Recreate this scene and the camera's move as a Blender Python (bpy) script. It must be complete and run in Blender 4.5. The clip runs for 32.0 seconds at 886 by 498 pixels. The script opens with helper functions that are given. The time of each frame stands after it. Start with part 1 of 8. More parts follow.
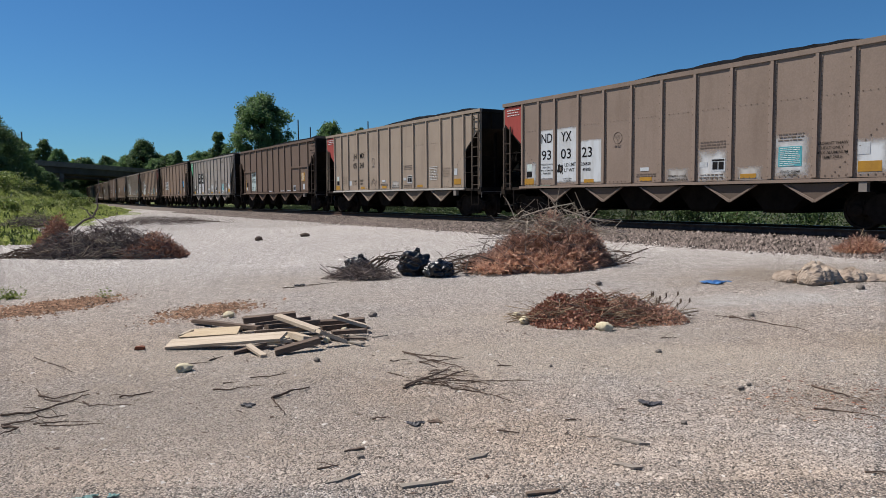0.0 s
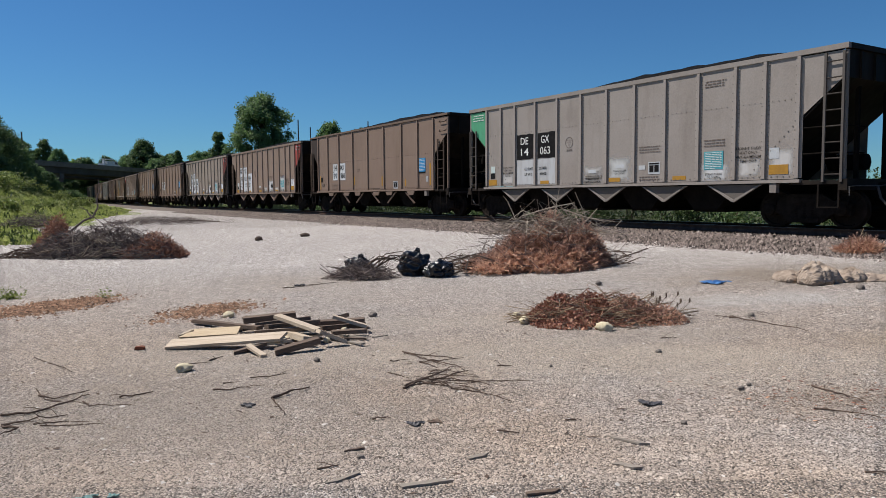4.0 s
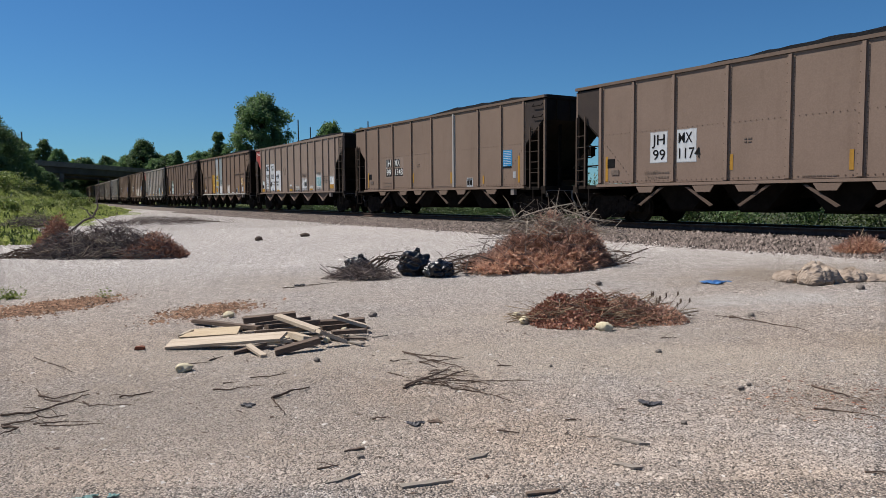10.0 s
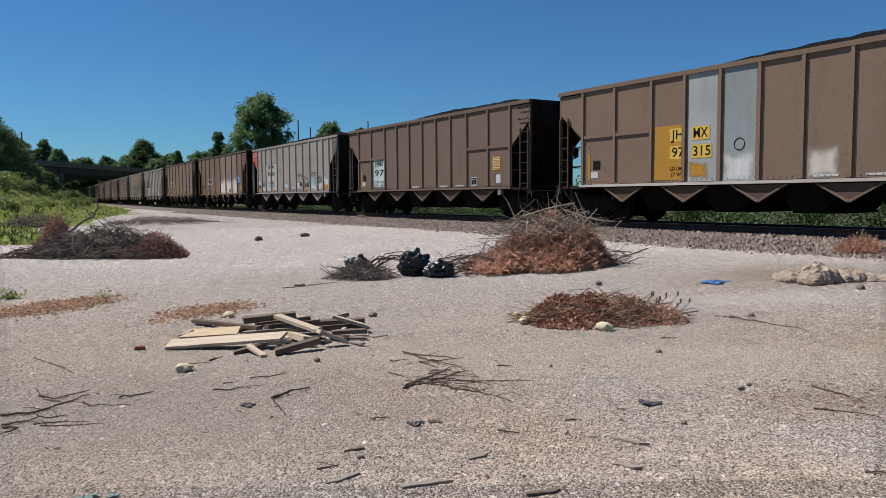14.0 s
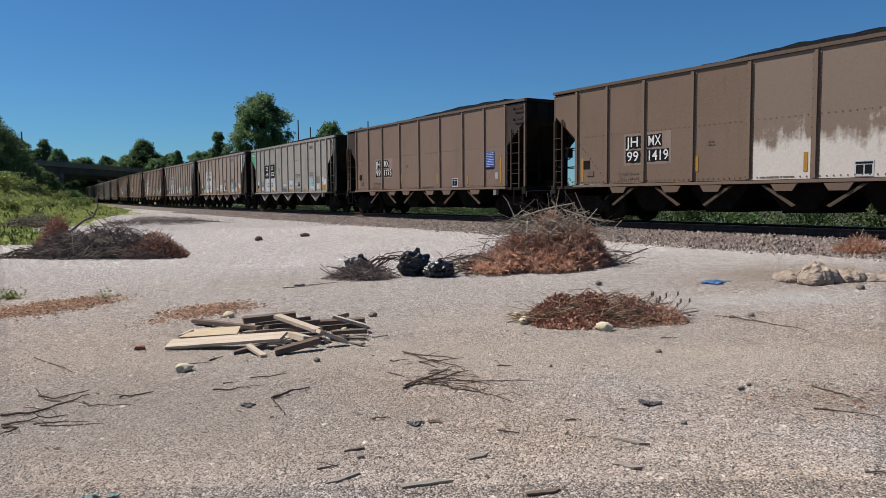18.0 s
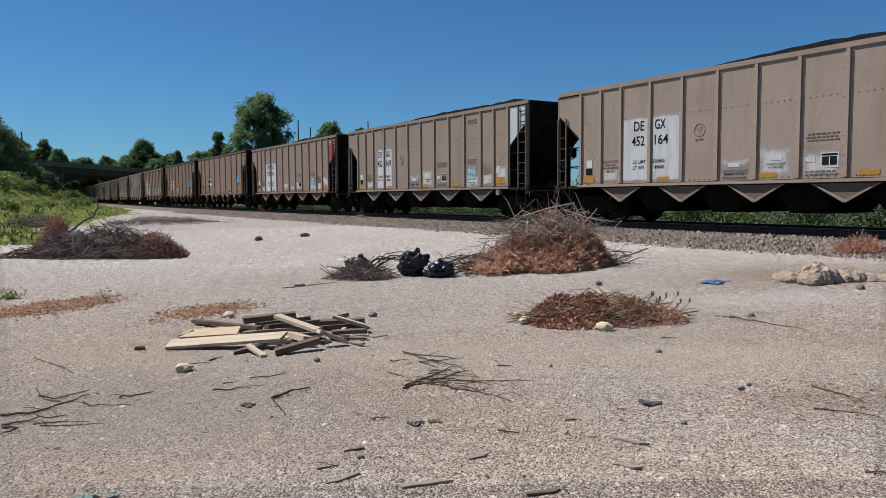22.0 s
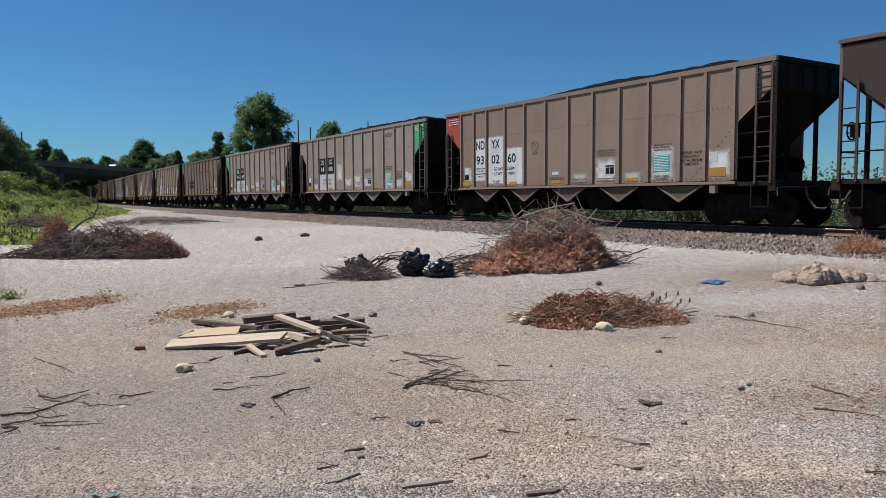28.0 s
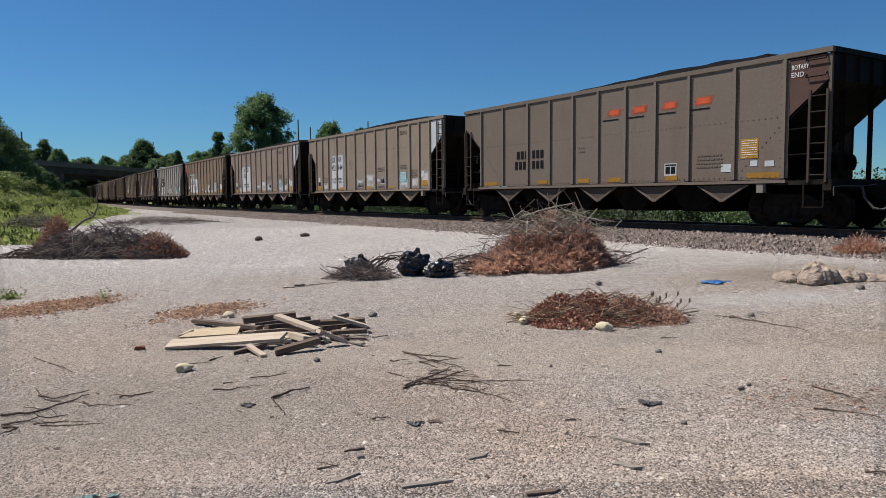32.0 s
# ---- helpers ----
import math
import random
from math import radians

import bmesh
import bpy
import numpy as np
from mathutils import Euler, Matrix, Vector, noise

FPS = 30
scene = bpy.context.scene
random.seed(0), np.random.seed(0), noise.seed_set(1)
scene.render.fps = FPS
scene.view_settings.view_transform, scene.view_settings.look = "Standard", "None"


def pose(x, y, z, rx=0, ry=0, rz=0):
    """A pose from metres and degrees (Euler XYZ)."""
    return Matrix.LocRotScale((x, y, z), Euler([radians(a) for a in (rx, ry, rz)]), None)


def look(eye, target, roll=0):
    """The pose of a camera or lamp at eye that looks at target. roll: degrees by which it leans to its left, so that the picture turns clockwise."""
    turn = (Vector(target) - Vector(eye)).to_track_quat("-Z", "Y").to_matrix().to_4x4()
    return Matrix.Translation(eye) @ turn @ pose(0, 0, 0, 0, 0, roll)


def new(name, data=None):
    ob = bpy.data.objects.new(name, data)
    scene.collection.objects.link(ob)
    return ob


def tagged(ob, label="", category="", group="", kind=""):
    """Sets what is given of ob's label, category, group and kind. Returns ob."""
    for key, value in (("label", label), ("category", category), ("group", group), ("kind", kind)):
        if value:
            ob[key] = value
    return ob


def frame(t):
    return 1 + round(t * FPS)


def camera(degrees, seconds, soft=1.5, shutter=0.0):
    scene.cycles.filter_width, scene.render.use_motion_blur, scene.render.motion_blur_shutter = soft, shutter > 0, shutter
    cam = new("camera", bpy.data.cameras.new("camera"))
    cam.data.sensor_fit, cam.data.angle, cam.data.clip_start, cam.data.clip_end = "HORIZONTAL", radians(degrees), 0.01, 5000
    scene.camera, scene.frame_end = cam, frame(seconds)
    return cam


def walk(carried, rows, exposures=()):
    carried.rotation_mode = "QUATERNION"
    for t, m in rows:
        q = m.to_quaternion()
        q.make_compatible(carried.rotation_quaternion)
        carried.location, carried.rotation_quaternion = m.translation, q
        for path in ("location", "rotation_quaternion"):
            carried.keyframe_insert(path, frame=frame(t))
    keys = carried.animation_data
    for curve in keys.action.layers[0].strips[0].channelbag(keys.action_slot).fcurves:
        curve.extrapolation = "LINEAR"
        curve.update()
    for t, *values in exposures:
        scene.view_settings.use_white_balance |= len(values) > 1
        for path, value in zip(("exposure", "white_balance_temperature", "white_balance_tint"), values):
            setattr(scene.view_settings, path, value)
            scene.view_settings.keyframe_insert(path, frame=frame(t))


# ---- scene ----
# camera: stands still on the gravel lot
cam = camera(62.23, 32.0, soft=0.4)
EYE = (0.0, 0.0, 1.5)
PITCH = 4.0725
HELD = look(EYE, (0.0, math.cos(radians(PITCH)), 1.5 - math.sin(radians(PITCH))), -0.41)
walk(cam, [(0.0, HELD), (32.0, HELD)])

# ---- light ----
SUN_EL, SUN_AZ = 56.0, -72.0          # degrees; azimuth from +y towards +x
world = bpy.data.worlds.new("sky")
scene.world = world
world.use_nodes = True
wn = world.node_tree.nodes
sky = wn.new("ShaderNodeTexSky")
sky.sky_type, sky.sun_disc = "NISHITA", False
sky.sun_elevation, sky.sun_rotation = radians(SUN_EL), radians(SUN_AZ)
sky.air_density, sky.dust_density, sky.ozone_density = 1.0, 0.0, 2.5
# the lens and white balance give a deeper blue than the plain sky model
deep = wn.new("ShaderNodeMix")
deep.data_type, deep.blend_type = "RGBA", "MULTIPLY"
deep.inputs[0].default_value = 1.0
deep.inputs[7].default_value = (0.46, 0.90, 1.31, 1)
world.node_tree.links.new(sky.outputs[0], deep.inputs[6])
world.node_tree.links.new(deep.outputs[2], wn["Background"].inputs[0])
wn["Background"].inputs[1].default_value = 0.046
sun = new("sun", bpy.data.lights.new("sun", "SUN"))
sun.data.energy, sun.data.angle, sun.data.color = 5.0, radians(0.53), (1.0, 0.94, 0.86)
sun_way = Vector((math.sin(radians(SUN_AZ)) * math.cos(radians(SUN_EL)), math.cos(radians(SUN_AZ)) * math.cos(radians(SUN_EL)), math.sin(radians(SUN_EL))))
sun.matrix_basis = look(tuple(sun_way * 50), (0, 0, 0))
scene.view_settings.exposure = 0.40


# ---- materials ----
def shader(name, rough=0.8, metal=0.0):
    m = bpy.data.materials.new(name)
    m.use_nodes = True
    b = m.node_tree.nodes["Principled BSDF"]
    b.inputs["Roughness"].default_value, b.inputs["Metallic"].default_value = rough, metal
    return m, m.node_tree, b


def noise_of(nt, scale, detail=4.0, rough=0.6, coords="Object", stretch=None):
    tc = nt.nodes.new("ShaderNodeTexCoord")
    n = nt.nodes.new("ShaderNodeTexNoise")
    n.inputs["Scale"].default_value, n.inputs["Detail"].default_value, n.inputs["Roughness"].default_value = scale, detail, rough
    out = tc.outputs[coords]
    if stretch:
        mp = nt.nodes.new("ShaderNodeMapping")
        mp.inputs["Scale"].default_value = stretch
        nt.links.new(out, mp.inputs[0])
        out = mp.outputs[0]
    nt.links.new(out, n.inputs["Vector"])
    return n


def ramp(nt, src, stops):
    r = nt.nodes.new("ShaderNodeValToRGB")
    while len(r.color_ramp.elements) < len(stops):
        r.color_ramp.elements.new(0.5)
    for e, (p, c) in zip(r.color_ramp.elements, stops):
        e.position = p
        e.color = (*c, 1) if len(c) == 3 else c
    nt.links.new(src, r.inputs[0])
    return r.outputs[0]


def mixed(nt, a, b, fac, mode="MIX"):
    n = nt.nodes.new("ShaderNodeMix")
    n.data_type, n.blend_type = "RGBA", mode
    for sock, v in ((n.inputs[0], fac), (n.inputs[6], a), (n.inputs[7], b)):
        if hasattr(v, "is_linked"):
            nt.links.new(v, sock)
        elif isinstance(v, (int, float)):
            sock.default_value = v
        else:
            sock.default_value = (*v, 1)
    return n.outputs[2]


def bump(nt, b, height, strength=0.4, distance=0.01):
    n = nt.nodes.new("ShaderNodeBump")
    n.inputs["Strength"].default_value, n.inputs["Distance"].default_value = strength, distance
    nt.links.new(height, n.inputs["Height"])
    nt.links.new(n.outputs[0], b.inputs["Normal"])


def mottled(name, c1, c2, scale=3.0, rough=0.8, metal=0.0, bscale=40.0, bstrength=0.3, bdist=0.005, stretch=None, island=0.0, obj_random=0.0):
    m, nt, b = shader(name, rough, metal)
    big = noise_of(nt, scale, 5.0, stretch=stretch)
    fine = noise_of(nt, bscale, 3.0, stretch=stretch)
    col = ramp(nt, big.outputs["Fac"], [(0.32, c1), (0.68, c2)])
    col = mixed(nt, col, ramp(nt, fine.outputs["Fac"], [(0.3, (0.6, 0.6, 0.6)), (0.7, (1.0, 1.0, 1.0))]), 0.7, "MULTIPLY")
    if island:
        g = nt.nodes.new("ShaderNodeNewGeometry")
        lo = 1.0 - island
        col = mixed(nt, col, ramp(nt, g.outputs["Random Per Island"], [(0.0, (lo, lo, lo)), (1.0, (1.0 + island * 0.3,) * 3)]), 1.0, "MULTIPLY")
    if obj_random:
        g = nt.nodes.new("ShaderNodeObjectInfo")
        lo = 1.0 - obj_random
        col = mixed(nt, col, ramp(nt, g.outputs["Random"], [(0.0, (lo, lo, lo)), (1.0, (1.0, 1.0, 1.0))]), 1.0, "MULTIPLY")
    nt.links.new(col, b.inputs["Base Color"])
    bump(nt, b, fine.outputs["Fac"], bstrength, bdist)
    if rough > 0.78:
        b.inputs["Specular IOR Level"].default_value = 0.15
    return m


def car_paint(name, dirt=(0.124, 0.090, 0.066), amount=0.75, rough=0.62, fade=1.0):
    """Weathered paint: the object's own colour under brown dust, streaks and rust."""
    m, nt, b = shader(name, rough)
    info = nt.nodes.new("ShaderNodeObjectInfo")
    base = info.outputs["Color"]
    cloud = noise_of(nt, 0.55, 4.0, 0.55)
    streak = noise_of(nt, 1.0, 5.0, 0.65, stretch=(3.0, 3.0, 0.5))
    grain = noise_of(nt, 26.0, 3.0)
    col = mixed(nt, base, dirt, ramp(nt, cloud.outputs["Fac"], [(0.38, (0, 0, 0)), (0.75, (0.42 * amount,) * 3)]))
    col = mixed(nt, col, (0.088, 0.060, 0.044), ramp(nt, streak.outputs["Fac"], [(0.52, (0, 0, 0)), (0.85, (0.34 * amount,) * 3)]))
    col = mixed(nt, col, ramp(nt, grain.outputs["Fac"], [(0.25, (0.78, 0.78, 0.78)), (0.7, (1.0, 1.0, 1.0))]), 0.8, "MULTIPLY")
    nt.links.new(col, b.inputs["Base Color"])
    nt.links.new(ramp(nt, streak.outputs["Fac"], [(0.3, (rough - 0.1,) * 3), (0.7, (min(1.0, rough + 0.2),) * 3)]), b.inputs["Roughness"])
    bump(nt, b, cloud.outputs["Fac"], 0.25, 0.03)
    b.inputs["Specular IOR Level"].default_value = 0.08
    return m


def sprayed(name, soft, ragged):
    """Chalky sprayed paint in the object's own colour that thins out towards the edges of its patch."""
    m, nt, b = shader(name, 0.75)
    b.inputs["Specular IOR Level"].default_value = 0.15
    info = nt.nodes.new("ShaderNodeObjectInfo")
    tc = nt.nodes.new("ShaderNodeTexCoord")
    xyz = nt.nodes.new("ShaderNodeSeparateXYZ")
    nt.links.new(tc.outputs["Generated"], xyz.inputs[0])

    def calc(kind, p, q):
        n = nt.nodes.new("ShaderNodeMath")
        n.operation = kind
        for sock, v in zip(n.inputs, (p, q)):
            if isinstance(v, (int, float)):
                sock.default_value = v
            else:
                nt.links.new(v, sock)
        return n.outputs[0]
    edge = calc("MINIMUM", calc("MINIMUM", xyz.outputs[0], calc("SUBTRACT", 1.0, xyz.outputs[0])), calc("MINIMUM", xyz.outputs[2], calc("SUBTRACT", 1.0, xyz.outputs[2])))
    cloud = noise_of(nt, 3.2, 4.0, 0.6)
    edge = calc("ADD", edge, calc("MULTIPLY", calc("SUBTRACT", cloud.outputs["Fac"], 0.62), ragged))
    fade = nt.nodes.new("ShaderNodeMapRange")
    fade.interpolation_type = "SMOOTHSTEP"
    fade.inputs[1].default_value, fade.inputs[2].default_value = -0.02, soft
    nt.links.new(edge, fade.inputs[0])
    fine = noise_of(nt, 1.4, 5.0, 0.65, stretch=(3.0, 3.0, 0.7))
    col = mixed(nt, info.outputs["Color"], ramp(nt, fine.outputs["Fac"], [(0.28, (0.72, 0.68, 0.64)), (0.58, (1.0, 1.0, 1.0))]), 0.8, "MULTIPLY")
    nt.links.new(col, b.inputs["Base Color"])
    clear = nt.nodes.new("ShaderNodeBsdfTransparent")
    mx = nt.nodes.new("ShaderNodeMixShader")
    nt.links.new(fade.outputs[0], mx.inputs[0])
    nt.links.new(clear.outputs[0], mx.inputs[1])
    nt.links.new(b.outputs[0], mx.inputs[2])
    nt.links.new(mx.outputs[0], nt.nodes["Material Output"].inputs["Surface"])
    return m


def stained_paint(name):
    """Dusty paint with a chalky white stain that climbs unevenly from the sill."""
    m, nt, b = shader(name, 0.7)
    info = nt.nodes.new("ShaderNodeObjectInfo")
    tc = nt.nodes.new("ShaderNodeTexCoord")
    xyz = nt.nodes.new("ShaderNodeSeparateXYZ")
    nt.links.new(tc.outputs["Object"], xyz.inputs[0])
    edge = noise_of(nt, 1.6, 6.0, 0.7)
    drip = noise_of(nt, 1.0, 4.0, 0.6, stretch=(6.0, 6.0, 0.8))
    add = nt.nodes.new("ShaderNodeMath")
    add.operation = "MULTIPLY_ADD"
    add.inputs[1].default_value = 1.7
    nt.links.new(edge.outputs["Fac"], add.inputs[0])
    nt.links.new(drip.outputs["Fac"], add.inputs[2])
    low = nt.nodes.new("ShaderNodeMath")
    low.operation = "SUBTRACT"
    nt.links.new(add.outputs[0], low.inputs[0])
    nt.links.new(xyz.outputs[2], low.inputs[1])
    fac = nt.nodes.new("ShaderNodeMapRange")
    fac.inputs[1].default_value, fac.inputs[2].default_value = -0.95, -0.55
    nt.links.new(low.outputs[0], fac.inputs[0])
    grain = noise_of(nt, 20.0, 3.0)
    col = mixed(nt, info.outputs["Color"], (0.54, 0.49, 0.44), fac.outputs[0])
    col = mixed(nt, col, ramp(nt, grain.outputs["Fac"], [(0.25, (0.8, 0.8, 0.8)), (0.7, (1.0, 1.0, 1.0))]), 0.8, "MULTIPLY")
    nt.links.new(col, b.inputs["Base Color"])
    return m


def leaf_mat(name, c1, c2, c3, rough=0.6, trans=0.25):
    m, nt, b = shader(name, rough)
    g = nt.nodes.new("ShaderNodeNewGeometry")
    col = ramp(nt, g.outputs["Random Per Island"], [(0.0, c1), (0.55, c2), (1.0, c3)])
    patch = noise_of(nt, 0.25, 3.0)
    col = mixed(nt, col, ramp(nt, patch.outputs["Fac"], [(0.35, (0.65, 0.65, 0.65)), (0.65, (1.15, 1.15, 1.0))]), 1.0, "MULTIPLY")
    nt.links.new(col, b.inputs["Base Color"])
    if trans:
        t = nt.nodes.new("ShaderNodeBsdfTranslucent")
        nt.links.new(col, t.inputs[0])
        mx = nt.nodes.new("ShaderNodeMixShader")
        mx.inputs[0].default_value = trans
        nt.links.new(b.outputs[0], mx.inputs[1])
        nt.links.new(t.outputs[0], mx.inputs[2])
        nt.links.new(mx.outputs[0], nt.nodes["Material Output"].inputs["Surface"])
    return m


DUST = [  # middle, half sizes, colour, strength
    (4.5, 9.8, 1.5, 0.7, (0.480, 0.452, 0.432), 0.75), (5.6, 12.0, 2.0, 1.4, (0.262, 0.208, 0.158), 0.75), (2.95, 5.25, 0.75, 0.45, (0.310, 0.244, 0.186), 0.6),
    (0.9, 6.9, 3.0, 1.0, (0.470, 0.396, 0.318), 0.55), (-2.0, 7.0, 2.4, 1.0, (0.420, 0.352, 0.284), 0.5), (-2.2, 5.0, 2.4, 1.5, (0.270, 0.224, 0.182), 0.55), (-2.6, 13.2, 1.6, 1.6, (0.345, 0.288, 0.230), 0.4),
    (2.6, 7.9, 1.0, 0.5, (0.345, 0.294, 0.244), 0.4), (4.6, 7.2, 0.8, 0.5, (0.370, 0.296, 0.220), 0.6), (2.9, 6.2, 2.2, 0.9, (0.455, 0.388, 0.318), 0.5), (0.4, 8.8, 2.2, 0.7, (0.470, 0.402, 0.330), 0.4),
]


def worn(nt, tc, cx, cy, rx, ry, rough, most):
    """A soft-edged patch on the ground, ragged by a noise."""
    mp = nt.nodes.new("ShaderNodeMapping")
    mp.inputs["Location"].default_value = (-cx / rx, -cy / ry, 0)
    mp.inputs["Scale"].default_value = (1 / rx, 1 / ry, 0)
    nt.links.new(tc.outputs["Object"], mp.inputs[0])
    ln = nt.nodes.new("ShaderNodeVectorMath")
    ln.operation = "LENGTH"
    nt.links.new(mp.outputs[0], ln.inputs[0])
    ma = nt.nodes.new("ShaderNodeMath")
    ma.operation = "MULTIPLY_ADD"
    ma.inputs[1].default_value = 1.9
    nt.links.new(rough, ma.inputs[0])
    nt.links.new(ln.outputs["Value"], ma.inputs[2])
    mr = nt.nodes.new("ShaderNodeMapRange")
    mr.inputs[1].default_value, mr.inputs[2].default_value, mr.inputs[3].default_value, mr.inputs[4].default_value = 1.25, 2.15, most, 0.0
    nt.links.new(ma.outputs[0], mr.inputs[0])
    return mr.outputs[0]


def lot_colour(nt, tc, stone):
    """Lays the lot's dust, dirt and newer white rock over the colour of its stones."""
    tan = noise_of(nt, 0.32, 4.0, 0.6)
    spots = noise_of(nt, 1.7, 4.0, 0.65)
    mid = noise_of(nt, 4.5, 5.0, 0.7)
    stone = mixed(nt, stone, ramp(nt, mid.outputs["Fac"], [(0.30, (0.72, 0.71, 0.70)), (0.66, (1.0, 1.0, 1.0))]), 0.8, "MULTIPLY")
    dusty = mixed(nt, stone, (1.02, 0.905, 0.78), 1.0, "MULTIPLY")
    col = mixed(nt, stone, dusty, ramp(nt, tan.outputs["Fac"], [(0.36, (0.0, 0.0, 0.0)), (0.60, (0.9, 0.9, 0.9))]))
    col = mixed(nt, col, (0.160, 0.132, 0.100), ramp(nt, spots.outputs["Fac"], [(0.60, (0, 0, 0)), (0.78, (0.5, 0.5, 0.5))]))
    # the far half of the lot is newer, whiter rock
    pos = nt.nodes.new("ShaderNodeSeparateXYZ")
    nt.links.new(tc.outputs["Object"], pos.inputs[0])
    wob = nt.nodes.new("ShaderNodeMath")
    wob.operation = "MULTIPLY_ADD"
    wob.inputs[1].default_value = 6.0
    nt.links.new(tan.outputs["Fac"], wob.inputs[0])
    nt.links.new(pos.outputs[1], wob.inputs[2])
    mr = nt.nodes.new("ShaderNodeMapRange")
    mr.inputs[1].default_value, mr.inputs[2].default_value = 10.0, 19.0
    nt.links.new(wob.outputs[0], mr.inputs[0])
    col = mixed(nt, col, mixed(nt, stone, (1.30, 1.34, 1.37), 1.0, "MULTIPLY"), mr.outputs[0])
    # worn places of the lot: white fines, brown dust round the bundles, leaf dirt, driven tan tracks
    for cx, cy, rx, ry, color, most in DUST:
        col = mixed(nt, col, color, worn(nt, tc, cx, cy, rx, ry, spots.outputs["Fac"], most))
    return col


def chip_mat(name):
    """Loose limestone chips, each of its own shade, under the lot's dust."""
    m, nt, b = shader(name, 0.92)
    b.inputs["Specular IOR Level"].default_value = 0.15
    tc = nt.nodes.new("ShaderNodeTexCoord")
    g = nt.nodes.new("ShaderNodeNewGeometry")
    stone = ramp(nt, g.outputs["Random Per Island"], [(0.0, (0.180, 0.157, 0.143)), (0.15, (0.390, 0.350, 0.324)), (0.9, (0.500, 0.458, 0.428)), (1.0, (0.600, 0.560, 0.530))])
    fine = noise_of(nt, 120.0, 2.0)
    stone = mixed(nt, stone, ramp(nt, fine.outputs["Fac"], [(0.3, (0.75, 0.75, 0.75)), (0.7, (1.1, 1.1, 1.1))]), 0.8, "MULTIPLY")
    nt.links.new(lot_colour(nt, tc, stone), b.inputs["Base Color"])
    return m


def gravel_mat(name):
    """Crushed limestone: pale grey stones, tan dust where it is driven flat, darker damp blots."""
    m, nt, b = shader(name, 0.92)
    tc = nt.nodes.new("ShaderNodeTexCoord")
    vor = nt.nodes.new("ShaderNodeTexVoronoi")
    vor.inputs["Scale"].default_value = 80.0
    nt.links.new(tc.outputs["Object"], vor.inputs["Vector"])
    vor2 = nt.nodes.new("ShaderNodeTexVoronoi")
    vor2.inputs["Scale"].default_value = 34.0
    nt.links.new(tc.outputs["Object"], vor2.inputs["Vector"])
    sep = nt.nodes.new("ShaderNodeSeparateColor")
    nt.links.new(vor.outputs["Color"], sep.inputs[0])
    stone = ramp(nt, sep.outputs[0], [(0.0, (0.090, 0.076, 0.066)), (0.3, (0.335, 0.298, 0.274)), (0.75, (0.500, 0.456, 0.426)), (1.0, (0.540, 0.500, 0.470))])
    sep2 = nt.nodes.new("ShaderNodeSeparateColor")
    nt.links.new(vor2.outputs["Color"], sep2.inputs[0])
    stone = mixed(nt, stone, ramp(nt, sep2.outputs[1], [(0.0, (0.58, 0.56, 0.55)), (1.0, (1.16, 1.14, 1.12))]), 0.8, "MULTIPLY")
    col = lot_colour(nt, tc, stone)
    # gaps between the stones, their shade put in as a dark colour
    col = mixed(nt, col, (0.090, 0.078, 0.066), ramp(nt, vor.outputs["Distance"], [(0.44, (0, 0, 0)), (0.74, (0.8, 0.8, 0.8))]))
    nt.links.new(col, b.inputs["Base Color"])
    h = nt.nodes.new("ShaderNodeMath")
    h.operation = "ADD"
    nt.links.new(vor.outputs["Distance"], h.inputs[0])
    nt.links.new(vor2.outputs["Distance"], h.inputs[1])
    inv = nt.nodes.new("ShaderNodeMath")
    inv.operation = "MULTIPLY"
    inv.inputs[1].default_value = -1.0
    nt.links.new(h.outputs[0], inv.inputs[0])
    bump(nt, b, inv.outputs[0], 1.0, 0.016)
    return m


